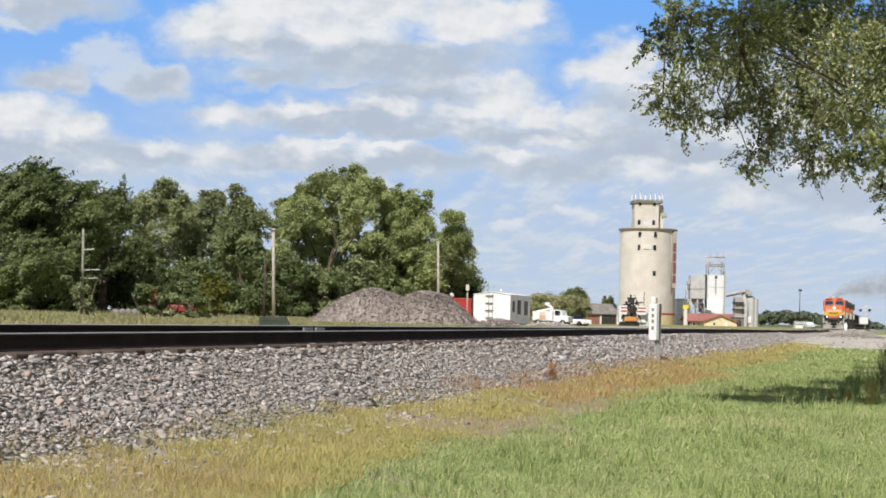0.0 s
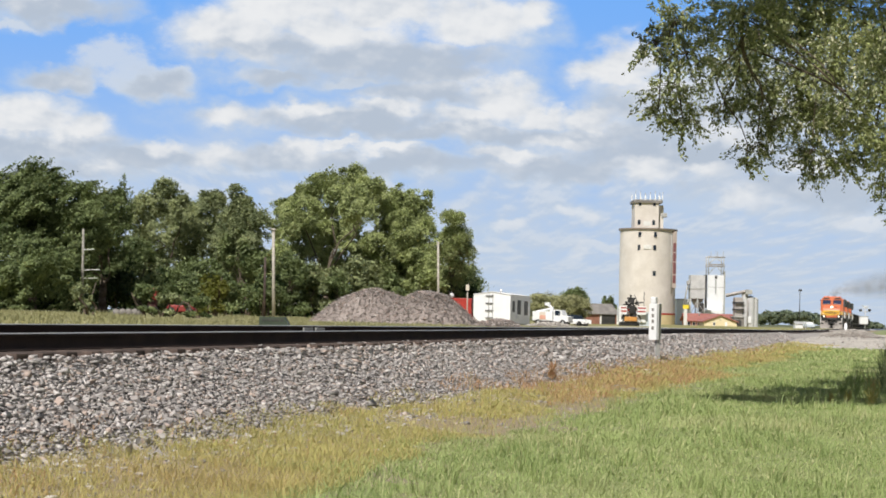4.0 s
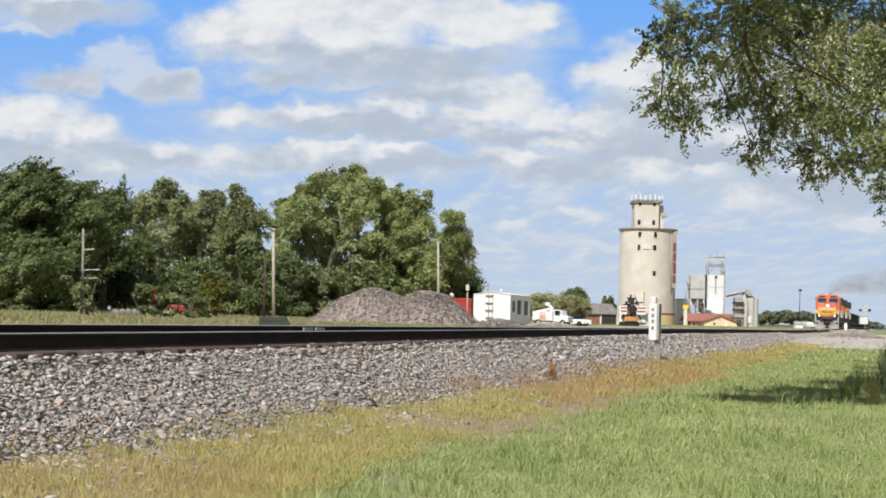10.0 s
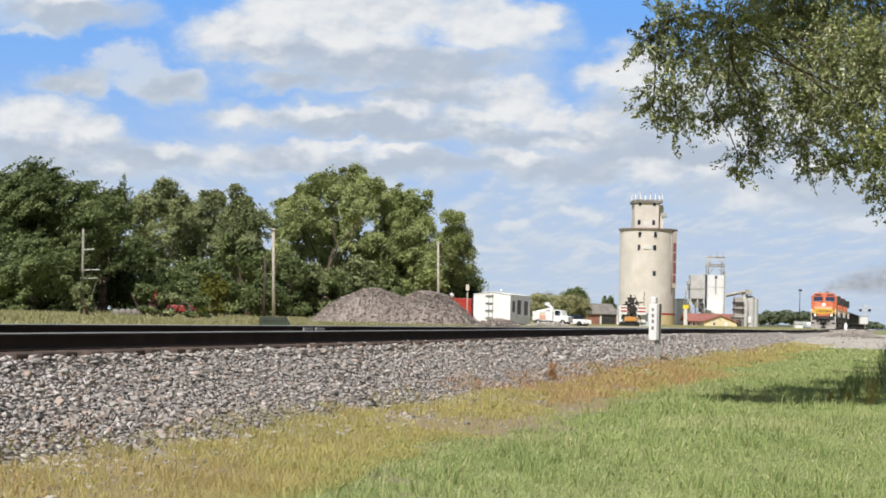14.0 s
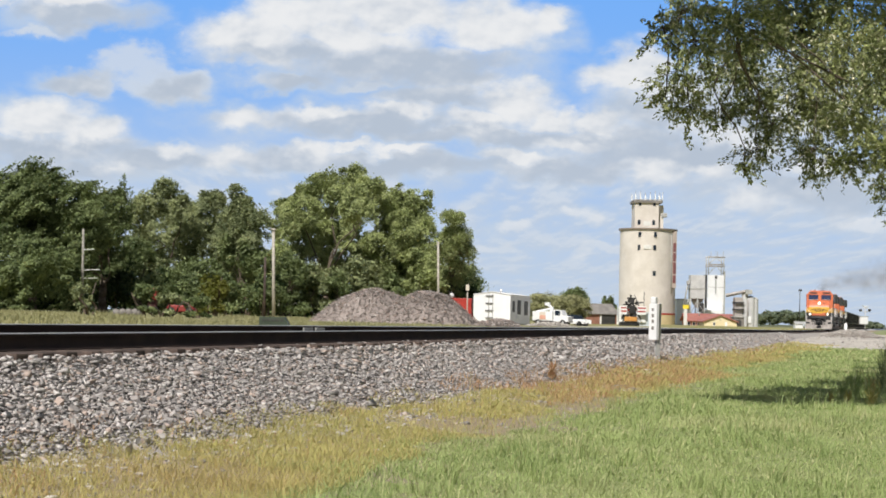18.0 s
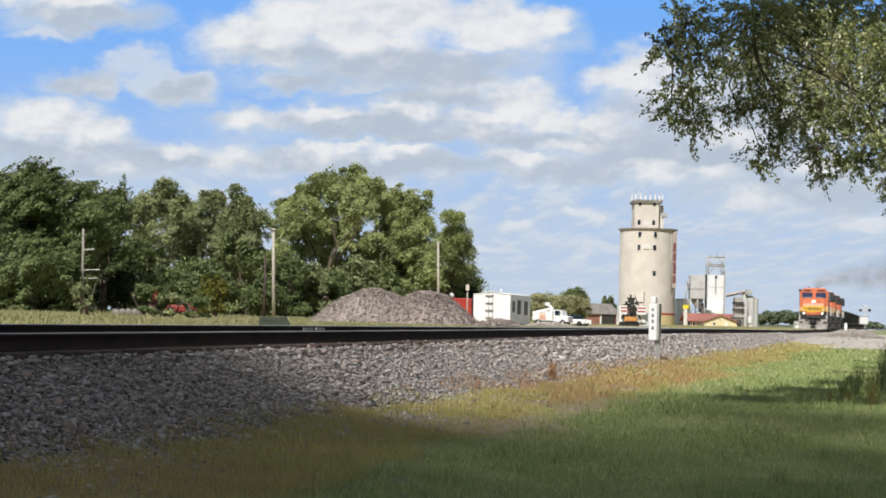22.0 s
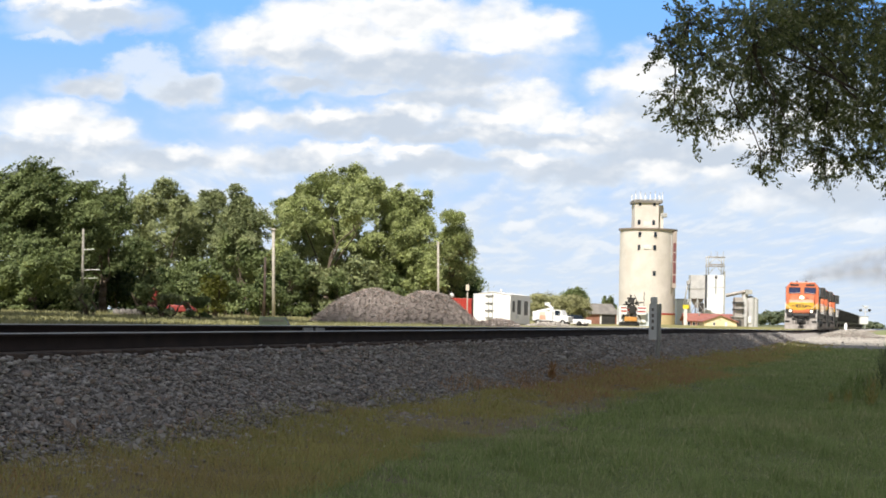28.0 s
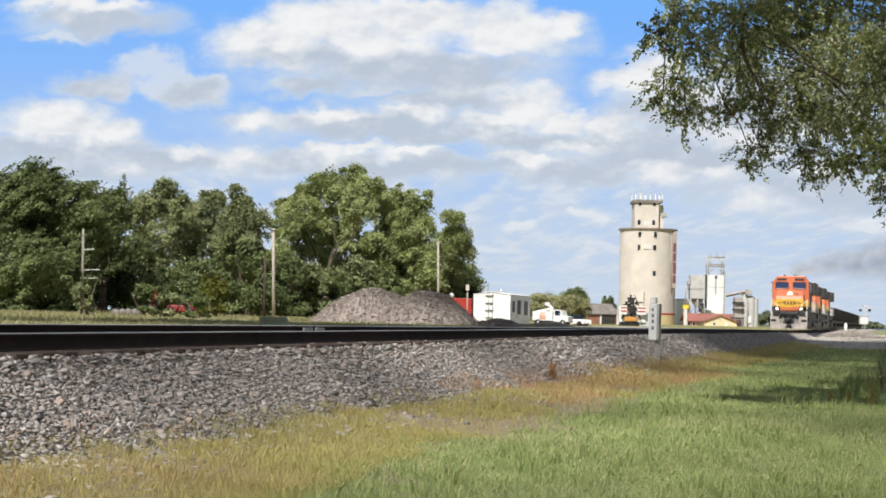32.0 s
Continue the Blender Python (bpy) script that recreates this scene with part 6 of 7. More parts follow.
def bush_row():
    """Undergrowth that closes the foot of the tree row."""
    rng = np.random.default_rng(44)
    # Darker leaves low in the row put the crowns' shade into colour.
    for i, (px, py, hx, hy, depth, leaf, label) in enumerate((
            (-60, 520, 70, 40, 132, GREEN_SHADE, "undergrowth in shade-dark leaves"), (30, 515, 70, 42, 133, GREEN_SHADE, "undergrowth in shade-dark leaves"), (110, 525, 60, 34, 134, GREEN_SHADE, "undergrowth in shade-dark leaves"),
            (150, 525, 22, 26, 108, GREEN_MID, "bright green sapling"), (200, 500, 60, 55, 142, GREEN_SHADE, "undergrowth in shade-dark leaves"), (250, 470, 50, 60, 150, GREEN_DARK, "leafy thicket"),
            (258, 522, 30, 17, 118, GREEN_DARK, "low bush before the red machine"), (296, 533, 30, 15, 118, GREEN_MID, "low bush before the red car"), (346, 535, 26, 14, 119, GREEN_DARK, "low bush before the red car"), (300, 520, 50, 40, 140, GREEN_DARK, "undergrowth in shade-dark leaves"), (340, 500, 60, 60, 150, GREEN_DARK, "leafy thicket"), (375, 515, 36, 34, 132, GREEN_YELLOW, "yellowish bush"),
            (400, 520, 60, 40, 150, GREEN_DARK, "undergrowth in shade-dark leaves"), (440, 470, 50, 60, 168, GREEN_DARK, "leafy thicket"), (470, 520, 50, 36, 160, GREEN_DARK, "undergrowth in shade-dark leaves"),
            (500, 480, 46, 50, 182, GREEN_DARK, "leafy thicket"), (545, 500, 60, 45, 185, GREEN_MID, "leafy thicket"), (600, 515, 60, 40, 185, GREEN_DARK, "undergrowth in shade-dark leaves"),
            (650, 500, 56, 50, 190, GREEN_MID, "leafy thicket"), (700, 510, 60, 45, 195, GREEN_DARK, "undergrowth in shade-dark leaves"), (745, 500, 46, 45, 196, GREEN_DARK, "leafy thicket"),
            (790, 515, 40, 36, 205, GREEN_DARK, "undergrowth in shade-dark leaves"), (830, 505, 20, 26, 212, GREEN_DARK, "undergrowth in shade-dark leaves"),
            (960, 545, 36, 28, 240, GREEN_WILLOW, "pale willow-like thicket beyond the truck"), (990, 541, 42, 30, 242, GREEN_WILLOW, "pale willow-like thicket"), (1020, 547, 36, 26, 246, GREEN_WILLOW, "pale willow-like thicket"),
            (952, 540, 16, 22, 330, GREEN_DARK, "dark tree far behind the thicket"), (1012, 532, 36, 26, 345, GREEN_DARK, "dark tree far behind the thicket"), (1082, 545, 18, 26, 400, GREEN_DARK, "dark tree beside the elevator"))):
        p = spot((px - 784) / 3, -45, depth)
        z0 = float(land(p.x, p.y))
        foot = Vector((p.x, p.y, z0))
        ob = thing("bush", foot, label + " at the foot of the trees" if px < 850 else label + ", leafy", "bush", "undergrowth of the tree row" if px < 850 else "far thickets")
        c = spot((px - 784) / 3, (441 - py) / 3, depth) - foot
        k = depth / 3000
        hz = max(hy * k, c.z * 0.55)
        lobes = [(np.array(c) + rng.normal(size=3) * (0.25 * hx * k, 0.2 * hx * k, 0.15 * hz), (hx * k * 0.7, hx * k * 0.6, hz * 0.75)) for _ in range(3)]
        lobes.append((np.array((0, 0, hz * 0.4)), (hx * k * 0.95, hx * k * 0.6, hz * 0.62)))
        bm = bmesh.new()
        for _ in range(4):
            limb(bm, rng.normal(size=3) * (0.3, 0.3, 0) - (0, 0, 0.2), Vector(lobes[0][0]) + Vector(rng.normal(size=3)) * 0.6, 0.09, 0.03, rng, 0.06, 4)
        part("stem", bm, BARK, ob)
        n = int(900 + 90 * hx * hy / 60)
        v, f = leaves(rng, lobes, n if px < 850 else 4 * n, (0.00095 if px < 850 else 0.0005) * depth, 0.55, 0.4)
        tagged(np_part("foliage", v, f, leaf, ob), kind="stuff")
    # A thicket in shade-dark leaves that closes the row behind.
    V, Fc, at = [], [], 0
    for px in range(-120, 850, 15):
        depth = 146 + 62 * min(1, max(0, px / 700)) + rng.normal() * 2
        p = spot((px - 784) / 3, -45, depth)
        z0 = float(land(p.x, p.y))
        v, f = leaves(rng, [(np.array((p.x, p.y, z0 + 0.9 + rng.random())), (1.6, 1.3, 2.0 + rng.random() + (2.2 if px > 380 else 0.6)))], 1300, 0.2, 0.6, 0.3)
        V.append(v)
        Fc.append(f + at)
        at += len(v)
    tagged(np_part("thicket", np.concatenate(V), np.concatenate(Fc), GREEN_SHADE), "thicket in shade-dark leaves behind the trees, down to the grass", "thicket", kind="stuff")
    # The far wood along the horizon.
    V, Fc, at = [], [], 0
    for px, top in ((1340, 560), (1352, 556), (1366, 552), (1378, 556), (1392, 553), (1398, 555), (1407, 552), (1416, 554), (1426, 553), (1438, 556), (1450, 559), (1460, 563), (1470, 566), (1500, 570), (1540, 571), (1600, 570), (1200, 566), (1290, 566), (1050, 566), (920, 560)):
        depth = 570 + 25 * rng.random()
        p = spot((px - 784) / 3, -45, depth)
        z0 = float(land(p.x, p.y))
        h = spot((px - 784) / 3, (441 - top) / 3, depth).z - z0
        lobes = [(np.array((p.x + rng.normal() * 1.6, p.y, z0 + h * (0.5 + 0.1 * k))), (3.0, 2.4, h * (0.52 - 0.08 * k))) for k in range(3)]
        v, f = leaves(rng, lobes, 2600, 0.42, 0.6, 0.3, bunch=60)
        V.append(v)
        Fc.append(f + at)
        at += len(v)
    tagged(np_part("far_wood", np.concatenate(V), np.concatenate(Fc), GREEN_FAR), "distant wood along the horizon, leaves greyed for haze", "wood", kind="stuff")


GREEN_YELLOW = leafy("yellowish_leaves", (0.09, 0.11, 0.02), (0.22, 0.22, 0.05))
GREEN_WILLOW = leafy("willow_leaves", (0.28, 0.285, 0.14), (0.5, 0.5, 0.28))
# Greyed leaf colour puts the haze of distance into the far wood.
GREEN_FAR = leafy("haze_greyed_leaves", (0.13, 0.16, 0.1), (0.28, 0.32, 0.2))

grain_elevator()
white_tower()
hopper_bin()
low_buildings()
white_shed()
service_truck()
maintenance_machine()
marker_post()
poles()
crossing()
heap(660, 512, 112, 130, 7, "large heap of brownish crushed stone")
heap(754, 516, 95, 128, 8, "smaller heap of brownish crushed stone")
heap(1508, 585, 56, 160, 11, "low mound of pale grey gravel beside the crossing", True)
heap(880, 566, 40, 118, 9, "low spill of crushed stone before the white building")
heap(972, 571, 46, 150, 12, "low spill of pale gravel before the service truck", True)
small_things()
stalk_weeds()
bush_row()


# ---- the train ----
def wheel_set(parent, y, r=0.53):
    bm = bmesh.new()
    tube(bm, (-0.74, 0, 0), (0.74, 0, 0), 0.09, sides=10)
    ob = part("wheel_set", bm, DARK, parent)
    ob.matrix_local = pose(0, y, r)
    for x in (-0.79, 0.65):
        rod("wheel", (x, 0, 0), (x + 0.14, 0, 0), r, DUSTY, ob, sides=22)
    for x in (-0.8, 0.79):
        for a in range(3):
            c, s = math.cos(a * 2.09), math.sin(a * 2.09)
            rod("wheel_spot", (x, 0.28 * c, 0.28 * s), (x + 0.012, 0.28 * c, 0.28 * s), 0.1, DARK, ob, sides=8)
    return ob


def locomotive(detail):
    ob = thing("locomotive", (TRACK_X, 0, 0), "orange and black diesel locomotive with yellow nose belt and lit headlights" if detail else "orange and black trailing diesel locomotive", "locomotive", "locomotives of the train")
    # Underframe, pilot and steps.
    boxed("underframe", (-1.35, 1.35, 0.9, 21.6, 1.15, 1.6), DARK, ob, "dark underframe", 0.04)
    boxed("walkway", (-1.52, 1.52, 1.1, 21.4, 1.58, 1.68), DARK, ob, "", 0.02)
    boxed("fuel_tank", (-1.3, 1.3, 8.6, 13.6, 0.35, 1.15), DARK, ob, "dark fuel tank", 0.12)
    bm = bmesh.new()
    prism(bm, [(-1.5, 0.12), (1.5, 0.12), (1.5, 0.95), (1.3, 1.25), (-1.3, 1.25), (-1.5, 0.95)], 0.25, Matrix.Translation((0, 0.35, 0)))
    pilot = part("pilot", bm, DUSTY, ob, "dusty grey pilot plate")
    bm = bmesh.new()
    prism(bm, [(-1.55, 0.1), (0, 0.1), (0, 0.5), (-1.55, 0.7)], 0.06, Matrix.Translation((0, -0.02, 0)) @ Matrix.Rotation(-0.18, 4, "Z"))
    prism(bm, [(0, 0.1), (1.55, 0.1), (1.55, 0.7), (0, 0.5)], 0.06, Matrix.Translation((0, -0.02, 0)) @ Matrix.Rotation(0.18, 4, "Z"))
    part("plow", bm, DUSTY, ob, "dusty grey snow plow")
    for x0, x1, z0, z1 in ((-1.48, -1.05, 0.72, 0.92), (1.05, 1.48, 0.72, 0.92), (-0.4, 0.4, 0.55, 1.2), (-0.85, -0.55, 0.95, 1.2), (0.55, 0.85, 0.95, 1.2)):
        boxed("pilot_opening", (x0, x1, 0.32, 0.4, z0, z1), BLACK, pilot, "", 0.02)
    boxed("plow_hatch", (-0.25, 0.3, -0.06, 0.08, 0.22, 0.4), BLACK, ob, "dark patch on the plow", 0.02)
    boxed("anticlimber", (-0.75, 0.75, 0.1, 0.7, 1.32, 1.58), DARK, ob, "dark anticlimber", 0.05)
    for x0, x1, z0, z1 in ((-1.35, -0.8, 1.22, 1.62), (0.8, 1.35, 1.22, 1.62), (-0.5, -0.2, 1.08, 1.34), (0.25, 0.6, 1.1, 1.34)):
        boxed("pilot_box", (x0, x1, 0.25, 0.7, z0, z1), BLACK, ob, "black box on the pilot", 0.04)
    boxed("coupler", (-0.18, 0.18, -0.45, 0.4, 0.75, 1.05), BLACK, ob, "black coupler", 0.05)
    for x in (-0.75, -0.5, 0.5, 0.75):
        rod("air_hose", (x, 0.2, 1.1), (x * 0.9, 0.05, 0.6), 0.03, BLACK, pilot, sides=6)
    for sx in (-1, 1):
        st = boxed("step_well", (min(sx * 1.2, sx * 1.52), max(sx * 1.2, sx * 1.52), 0.45, 1.2, 0.4, 1.6), DUSTY if detail else DARK, ob, "dusty corner steps", 0.03)
        for z in (0.5, 0.85, 1.2):
            boxed("step", (min(sx * 1.18, sx * 1.56), max(sx * 1.18, sx * 1.56), 0.4, 0.8, z, z + 0.05), DUSTY, st, "", 0.01)
        rod("grab_rail", (sx * 1.5, 0.42, 0.5), (sx * 1.5, 0.42, 2.55), 0.025, WHITE, ob, sides=6)
        rod("grab_rail", (sx * 1.5, 0.42, 2.5), (sx * 0.95, 0.4, 2.05), 0.025, WHITE, ob, sides=6)
    # Nose.
    bm = bmesh.new()
    prism(bm, [(1.0, 1.62), (2.9, 1.62), (2.9, 3.62), (2.2, 3.42), (1.12, 2.95), (1.0, 2.6)], 2.3, Matrix(((0, 1, 0, -1.15), (1, 0, 0, 0), (0, 0, 1, 0), (0, 0, 0, 1))))
    bmesh.ops.bevel(bm, geom=list(bm.edges), offset=0.07, segments=2, affect="EDGES")
    nose = part("nose", bm, ORANGE, ob, "orange short nose")
    boxed("belt", (-1.17, 1.17, 0.985, 2.8, 1.93, 2.68), YELLOW, nose, "yellow belt round the nose", 0.02)
    for k, paint in ((1.0, DARK), (0.82, YELLOW)):
        bm = bmesh.new()
        out = [(-1.02, 2.3), (-0.55, 2.45), (0.0, 2.53), (0.55, 2.45), (1.02, 2.3), (0.5, 2.27), (0.32, 2.17), (-0.32, 2.17), (-0.5, 2.27)]
        prism(bm, [(x * k, 2.34 + (z - 2.34) * k) for x, z in out], 0.012, Matrix.Translation((0, 0.962 + 0.02 * (1 - k) * -0.5 + (0.012 if k == 1.0 else 0.004), 0)))
        part("emblem", bm, paint, nose, "dark swept emblem outline on the yellow belt" if k == 1.0 else "yellow emblem field")
    for x in (-0.42, -0.14, 0.14, 0.42):
        boxed("emblem_mark", (x - 0.09, x + 0.09, 0.948, 0.958, 2.27, 2.41), DARK, nose, "", 0.004)
    boxed("nose_door", (0.3, 0.85, 0.955, 1.02, 1.7, 2.04), ORANGE, nose, "", 0.02)
    # Cab.
    bm = bmesh.new()
    prism(bm, [(-1.55, 1.65), (1.55, 1.65), (1.55, 4.15), (1.25, 4.55), (-1.25, 4.55), (-1.55, 4.15)], 2.9, Matrix.Translation((0, 2.3, 0)))
    bmesh.ops.bevel(bm, geom=list(bm.edges), offset=0.05, segments=2, affect="EDGES")
    cab = part("cab", bm, ORANGE, ob, "orange wide cab")
    for sx in (-1, 1):
        lo, hi = sorted((sx * 0.17, sx * 1.3))
        bm = bmesh.new()
        prism(bm, [(sx * 0.2, 3.66), (sx * 1.2, 3.58), (sx * 1.28, 3.98), (sx * 1.1, 4.12), (sx * 0.24, 4.14)], 0.06, Matrix.Translation((0, 2.25, 0)))
        wsh = part("windshield", bm, WINDSHIELD, cab, "blue-tinted windshield")
        rod("windshield_sill", (sx * 0.2, 2.24, 3.64), (sx * 1.22, 2.24, 3.56), 0.025, GALVANISED, cab, sides=6, label="pale windshield sill")
        boxed("wiper", (min(sx * 0.6, sx * 0.64), max(sx * 0.6, sx * 0.64), 2.22, 2.245, 3.7, 4.0), BLACK, wsh, "", 0.004)
        boxed("corner_panel", (min(sx * 1.15, sx * 1.56), max(sx * 1.15, sx * 1.56), 2.26, 2.33, 1.66, 2.05), DARK, cab, "dark panel over the steps", 0.01)
        boxed("windshield_trim", (lo, hi, 2.275, 2.31, 3.56, 4.16), BLACK, cab, "", 0.01)
        for y in (2.7, 3.8):
            boxed("side_window", (sx * 1.57 - 0.03, sx * 1.57 + 0.03, y, y + 0.8, 3.45, 4.05), GLASS, cab, "", 0.01)
        boxed("number_board", (sx * 0.75 - 0.4, sx * 0.75 + 0.4, 2.26, 2.36, 4.3, 4.48), BLACK, cab, "dark unlit number board", 0.02)
        boxed("sun_visor", (sx * 1.62 - 0.08, sx * 1.62 + 0.08, 2.7, 4.5, 4.08, 4.14), DARK, cab)
        if detail:
            rod("ditch_light", (sx * 1.0, 0.3, 1.83), (sx * 1.0, 0.55, 1.83), 0.105, HEADLIGHT, ob, sides=18, label="lit ditch light")
        boxed("lamp_bracket", (sx * 1.0 - 0.2, sx * 1.0 + 0.2, 0.4, 0.7, 1.6, 2.02), DARK, ob)
    boxed("cab_roof", (-1.2, 1.2, 2.35, 5.1, 4.53, 4.68), ORANGE, cab, "", 0.06)
    for sx in (-1, 1):
        # Black panel and dark door put the cab side's shade into colour.
        boxed("cab_side_panel", (sx * 1.57 - 0.015, sx * 1.57 + 0.015, 2.4, 5.15, 1.66, 2.04), BLACK, cab, "", 0.005)
        boxed("cab_door", (sx * 1.57 - 0.015, sx * 1.57 + 0.015, 4.4, 5.1, 2.1, 4.0), DARK, cab, "cab door coloured dark for the shaded side", 0.005)
        if not detail:
            boxed("brow_panel", (sx * 0.805 - 0.8, sx * 0.805 + 0.8, 2.26, 5.22, 3.4, 4.3), BLACK, cab, "black panel over the upper cab side", 0.02)
            boxed("skirt_panel", (sx * 0.805 - 0.8, sx * 0.805 + 0.8, 2.26, 5.22, 1.66, 2.2), BLACK, cab, "black panel over the lower cab side", 0.02)
        else:
            # This black band carries the shade of the lead cab's side.
            boxed("window_band", (sx * 1.58 - 0.012, sx * 1.58 + 0.012, 2.55, 5.15, 2.75, 4.2), BLACK, cab, "black band round the side windows, for the side's shade", 0.005)
    boxed("belt_side", (-1.565, 1.565, 2.28, 5.1, 2.05, 2.55), YELLOW, cab, "yellow belt on the cab side", 0.01)
    if detail:
        rod("headlight", (0, 1.35, 3.12), (0, 1.9, 3.12), 0.19, HEADLIGHT, ob, sides=20, label="lit nose headlight")
        boxed("nose_vent", (0.42, 0.7, 1.4, 1.6, 2.98, 3.15), DARK, nose, "dark bell recess", 0.02)
    for x in (-0.6, 0.3):
        rod("horn", (x, 3.6, 4.66), (x, 3.3, 4.74), 0.05, DARK, cab, 0.1, 10)
    # Long hood.
    boxed("hood", (-0.98, 0.98, 5.2, 16.4, 1.65, 4.3), DARK, ob, "dark engine hood", 0.08)
    boxed("hood_roof", (-0.99, 0.99, 5.2, 16.4, 4.3, 4.55), DARK, ob, "black hood roof", 0.06)
    boxed("inverter_cabinet", (-1.5, 1.5, 5.3, 7.9, 1.66, 3.9), DARK, ob, "dark side cabinet behind the cab", 0.06)
    boxed("radiator", (-1.5, 1.5, 16.4, 21.0, 3.4, 4.5), DARK, ob, "dark overhanging radiator wing", 0.08)
    boxed("radiator_body", (-0.98, 0.98, 16.4, 21.0, 1.65, 3.4), ORANGE, ob, "", 0.05)
    boxed("radiator_grille", (-1.51, 1.51, 16.7, 20.7, 3.65, 4.4), BLACK, ob, "black radiator grille", 0.02)
    boxed("hood_belt", (-0.99, 0.99, 5.2, 21.0, 2.2, 2.6), YELLOW, ob, "yellow hood belt", 0.01)
    for i in range(8):
        y = 8.3 + i * 1.0
        for sx in (-1, 1):
            boxed("hood_door", (sx * 0.99 - 0.015, sx * 0.99 + 0.015, y, y + 0.92, 1.75, 3.5), ORANGE if i % 4 else BLACK, ob, "", 0.01)
    for y in (9.0, 12.0):
        rod("roof_fan", (0, y, 4.54), (0, y, 4.66), 0.6, DARK, ob, sides=18)
    boxed("exhaust_stack", (-0.35, 0.35, 10.2, 10.9, 4.5, 4.85), BLACK, ob, "black exhaust stack", 0.04)
    for sx in (-1, 1):
        for i in range(11):
            y = 5.6 + i * 1.55
            rod("stanchion", (sx * 1.48, y, 1.66), (sx * 1.48, y, 2.65), 0.02, WHITE, ob, sides=5)
        rod("hand_rail", (sx * 1.48, 5.4, 2.65), (sx * 1.48, 21.3, 2.65), 0.022, WHITE, ob, sides=6)
        rod("front_rail", (sx * 1.48, 0.5, 2.55), (sx * 1.48, 2.3, 2.65), 0.022, WHITE, ob, sides=6)
    # Trucks and wheel sets.
    sets = []
    for y0 in (2.1, 15.4):
        truck = boxed("truck_frame", (-1.18, 1.18, y0, y0 + 4.9, 0.62, 1.0), DARK, ob, "dark truck frame", 0.06)
        for sx in (-1, 1):
            boxed("side_frame", (sx * 1.2 - 0.1, sx * 1.2 + 0.1, y0 - 0.1, y0 + 5.0, 0.72, 0.95), DARK, truck, "", 0.06)
            for i in range(3):
                boxed("axle_box", (sx * 1.22 - 0.14, sx * 1.22 + 0.14, y0 + 0.4 + i * 1.85 - 0.2, y0 + 0.4 + i * 1.85 + 0.2, 0.38, 0.75), DARK, truck, "", 0.04)
        for i in range(3):
            for sx in (-1, 1):
                rod("journal_cover", (sx * 1.36, y0 + 0.4 + i * 1.85, 0.56), (sx * 1.42, y0 + 0.4 + i * 1.85, 0.56), 0.24, DUSTY, truck, sides=14)
            sets.append(wheel_set(ob, y0 + 0.4 + i * 1.85))
    return ob, sets


def hopper_car():
    ob = thing("gondola_car", (TRACK_X, 0, 0), "dark grey ribbed low gondola car", "railway car", "cars of the train")
    bm = bmesh.new()
    prism(bm, [(-1.5, 1.15), (1.5, 1.15), (1.5, 2.6), (-1.5, 2.6)], 15.2, Matrix.Translation((0, 0.4, 0)))
    bmesh.ops.bevel(bm, geom=list(bm.edges), offset=0.04, segments=1, affect="EDGES")
    part("body", bm, DARK, ob, "dark gondola body")
    for i in range(13):
        for sx in (-1, 1):
            boxed("rib", (sx * 1.54 - 0.05, sx * 1.54 + 0.05, 0.6 + i * 1.2, 0.72 + i * 1.2, 1.15, 2.55), DARK, ob, "", 0.015)
    boxed("top_sill", (-1.58, 1.58, 0.35, 15.65, 2.56, 2.68), DARK, ob, "", 0.02)
    boxed("underframe", (-1.2, 1.2, 0.2, 15.8, 0.9, 1.16), BLACK, ob, "", 0.04)
    boxed("centre_sill", (-0.5, 0.5, 3.5, 12.5, 0.55, 0.95), BLACK, ob, "", 0.15)
    boxed("coal_load", (-1.4, 1.4, 0.8, 15.2, 2.4, 2.8), BLACK, ob, "heaped black load", 0.15)
    for y0 in (1.2, 13.0):
        t = boxed("truck_frame", (-1.15, 1.15, y0, y0 + 1.9, 0.35, 0.75), DARK, ob, "", 0.06)
        for y in (y0 + 0.1, y0 + 1.8):
            for x in (-0.8, 0.66):
                rod("wheel", (x, y, 0.46), (x + 0.14, y, 0.46), 0.46, DUSTY, t, sides=16)
    return ob


PLACES = ((0, 255.5), (3, 248.0), (6, 240.3), (9, 232.2), (13, 221.8), (19, 202.8), (23, 186.8), (28, 164.8), (32, 147.8))


def train_at(t):
    """Where the train's front stands at t: a steady quickening."""
    ts, ys = zip(*PLACES)
    c = np.polyfit(ts, ys, 3)
    return float(np.polyval(c, t))


def ride(ob, offset):
    """Keys a vehicle to the line, pitched to its fall."""
    rows = []
    for i in range(33):
        y = train_at(i) + offset
        a, b = float(rail_top(y + 3)), float(rail_top(y + 18))
        pitch = math.degrees(math.atan2(b - a, 15))
        rows.append((i, pose(TRACK_X, y, a - 3 * math.tan(radians(pitch)), pitch, 0, 0)))
    walk(ob, rows)


def roll(ob, r=0.53):
    """Keys a wheel set's turning to the way that it has gone."""
    at = ob.matrix_local.translation.copy()
    start, t, rows = train_at(0), 0.0, []
    while t < 32.0:
        rows.append(t)
        t += 0.17
    rows.append(32.0)
    walk(ob, [(t, pose(*at, math.degrees((start - train_at(t)) / r), 0, 0)) for t in rows])


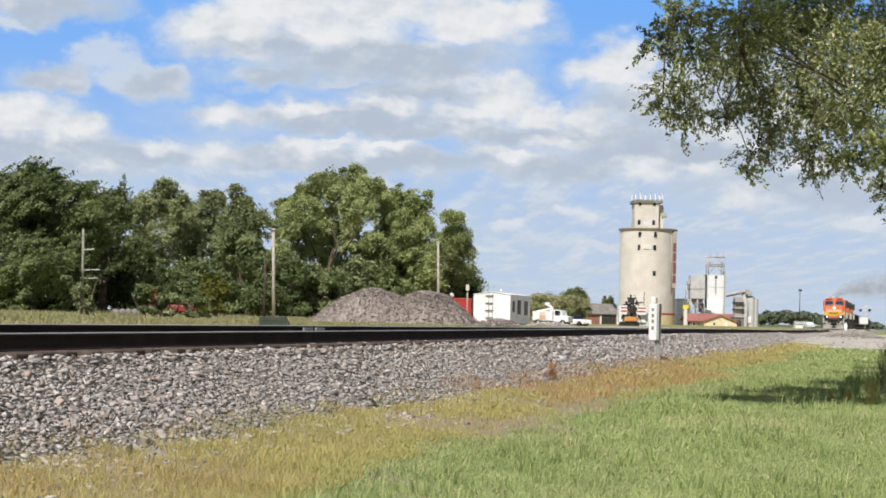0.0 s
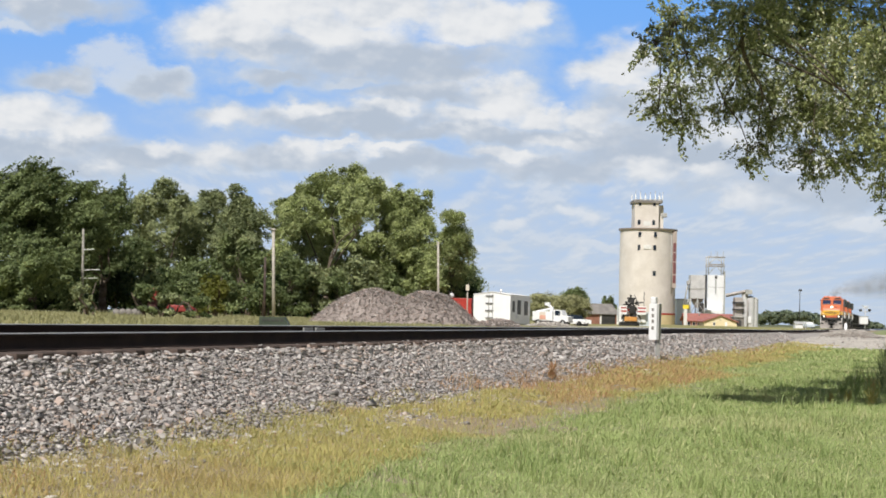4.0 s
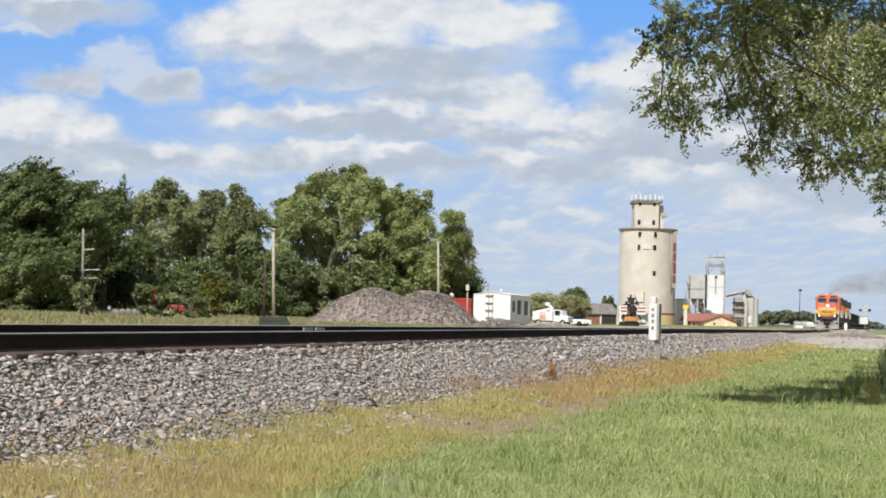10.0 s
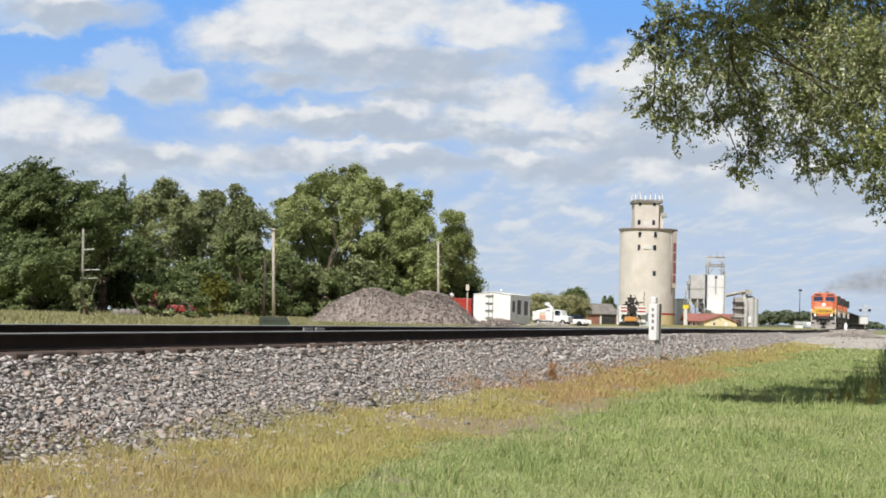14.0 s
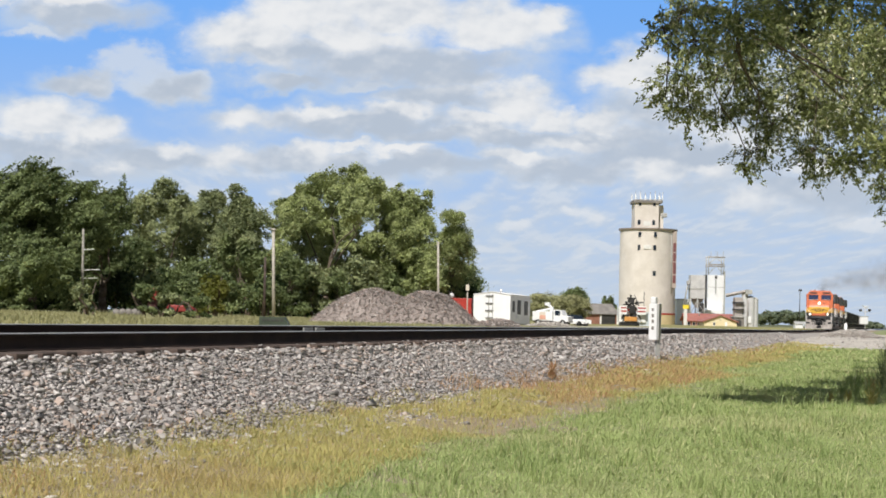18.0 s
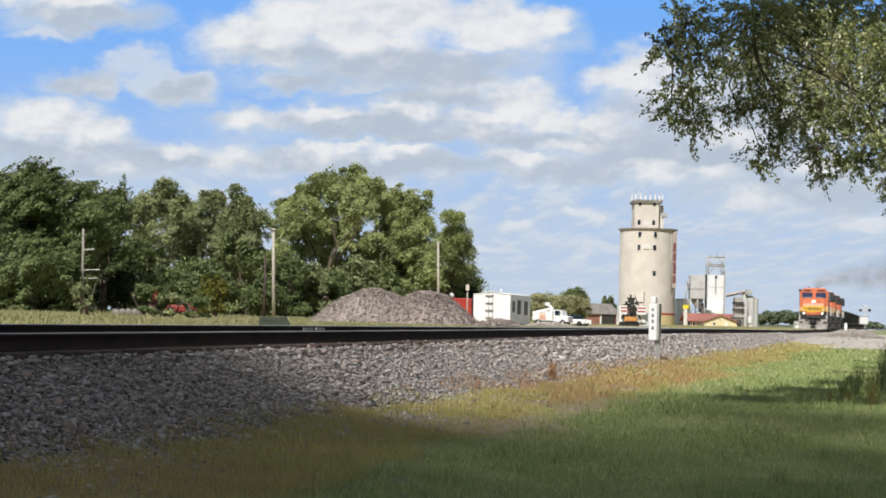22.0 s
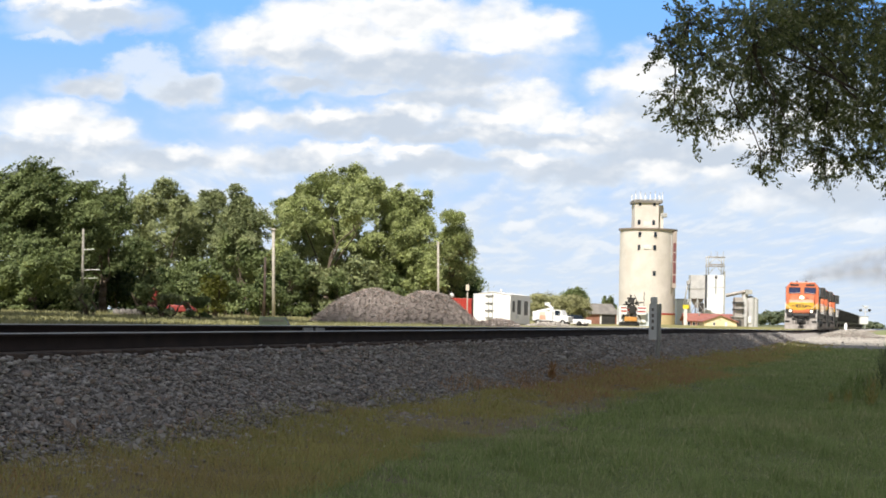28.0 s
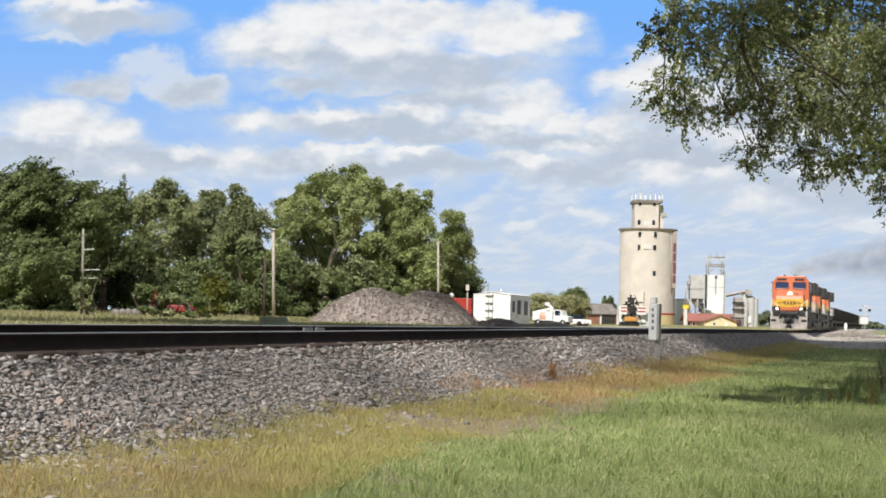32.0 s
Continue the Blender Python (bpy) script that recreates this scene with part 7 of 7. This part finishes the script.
def smoke_paint():
    """Thin at the rim of each wisp, by the wisp's own map."""
    k = Nodes("thin_dark_smoke")
    r = k.n("VectorMath", {0: k.n("TexCoord").outputs["UV"]}, operation="LENGTH").outputs["Value"]
    fade = k.math("MULTIPLY", k.step(r, 1.0, 0.0), k.step(k.noise(k.where(), 0.7, 4), 0.1, 0.9))
    d = k.n("BsdfDiffuse", {"Color": rgb(0.27, 0.25, 0.235)})
    c = k.n("BsdfTransparent")
    m = k.n("MixShader", {0: k.math("MULTIPLY", fade, 0.62), 1: c.outputs[0], 2: d.outputs[0]})
    k.t.links.new(m.outputs[0], k.out.inputs[0])
    return k.m


def smoke():
    """Exhaust haze over the leading locomotive: a train of drifting wisps."""
    rng = np.random.default_rng(55)
    ob = thing("exhaust_smoke", (TRACK_X, 0, 0), "thin dark exhaust smoke drifting from the locomotive", "smoke")
    puffs = []
    paint = smoke_paint()
    ring = [(math.cos(q), math.sin(q)) for q in np.arange(14) * math.pi / 7]
    for i, (x, y, z, r) in enumerate(((0.1, 10.5, 5.2, 0.7), (0.6, 11.2, 5.6, 1.1), (1.5, 12.2, 6.0, 1.6), (3.0, 13.5, 6.3, 2.0), (5.0, 15.0, 6.6, 2.6), (7.5, 17.0, 6.8, 3.2), (10.5, 19.0, 7.0, 3.6))):
        bm = bmesh.new()
        uv = bm.loops.layers.uv.new("wisp")
        m = Euler((math.pi / 2 + rng.normal() * 0.2, 0, 0.15 + rng.normal() * 0.15)).to_matrix().to_4x4()
        mid = bm.verts.new(m @ Vector((0, 0, 0)))
        rim = [bm.verts.new(m @ Vector((c * r * 1.5, s * r * 0.9, 0))) for c, s in ring]
        for q in range(14):
            f = bm.faces.new((mid, rim[q], rim[(q + 1) % 14]))
            for loop, at in zip(f.loops, ((0, 0), ring[q], ring[(q + 1) % 14])):
                loop[uv].uv = at
        puff = part("puff", bm, paint, ob)
        puff.matrix_local = pose(x, y, z)
        puffs.append((puff, (x, y, z)))
    return ob, puffs


lead, lead_sets = locomotive(True)
second, second_sets = locomotive(False)
third = copy_thing(second, second.matrix_world)
third_sets = [o for o in third.children if o.name.startswith("wheel_set")]
cars = [hopper_car()]
for i in range(11):
    cars.append(copy_thing(cars[0], cars[0].matrix_world))
haze, puffs = smoke()


def train_moves():
    for ob, offset in ((lead, 0.0), (second, 22.3), (third, 44.6), (haze, 0.0)):
        ride(ob, offset)
    for i, ob in enumerate(cars):
        ride(ob, 67.2 + i * 16.2)
    for ob in lead_sets + second_sets + third_sets:
        roll(ob)
    for i, (puff, (x, y, z)) in enumerate(puffs):
        rows = []
        for j in range(65):
            t = j * 0.5
            w = 0.12 + 0.1 * i
            rows.append((t, pose(x + w * math.sin(1.3 * t + i), y + w * math.sin(0.9 * t + 2 * i), z + 0.6 * w * math.sin(1.7 * t + 3 * i), 8 * math.sin(0.7 * t + i), 6 * math.sin(0.8 * t), 12 * math.sin(0.5 * t + i))))
        walk(puff, rows)


MOVERS = [train_moves]

# ---- movement ----
def sway(t, i):
    """Slow gusts and a quicker flutter, degrees."""
    return (0.55 * math.sin(0.9 * t + 1.7 * i) + 0.35 * math.sin(2.3 * t + 2.1 * i) + 0.15 * math.sin(4.7 * t + i),
            0.5 * math.sin(1.1 * t + 2.9 * i) + 0.3 * math.sin(2.6 * t + 1.3 * i))


def gust(t):
    """How far the wind pushes the boughs to the right, in metres."""
    return float(np.interp(t, (0, 12.5, 14.4, 17, 21, 22, 24, 25, 28.5, 29.5, 32), (0.0, 0.0, -0.16, 0.0, 0.05, 0.15, 0.46, 0.26, 0.2, 0.02, 0.0)))


def motions():
    drift = Vector((math.cos(HEADING), math.sin(HEADING), 0)) * 0.136 + Vector((-math.sin(HEADING), math.cos(HEADING), 0)) * 0.25
    start, end = EYE - drift * CLOUD_BASE / 2, EYE + drift * CLOUD_BASE / 2
    turn = math.degrees(HEADING)
    walk(sky_sheet, [(0, pose(*start, 0, 0, turn)), (32, pose(*end, 0, 0, turn))])
    lift = TO_SUN * (350 / TO_SUN.z)
    for_cloud = []
    for t in (0, 32):
        p = WIND * (12 + 16.7 * (t - 21.55)) + lift
        for_cloud.append((t, pose(*p)))
    walk(cloud, for_cloud)
    for i, (bough, fork) in enumerate(boughs):
        rows = []
        for j in range(81):
            a, b = sway(j * 0.4, i)
            hinge = Matrix.Translation(fork)
            push = Matrix.Translation(RIGHT * gust(j * 0.4 - 0.05 * i))
            rows.append((j * 0.4, push @ hinge @ pose(0, 0, 0, a, b, 0.6 * b) @ hinge.inverted()))
        walk(bough, rows)
    for mover in MOVERS:
        mover()


motions()
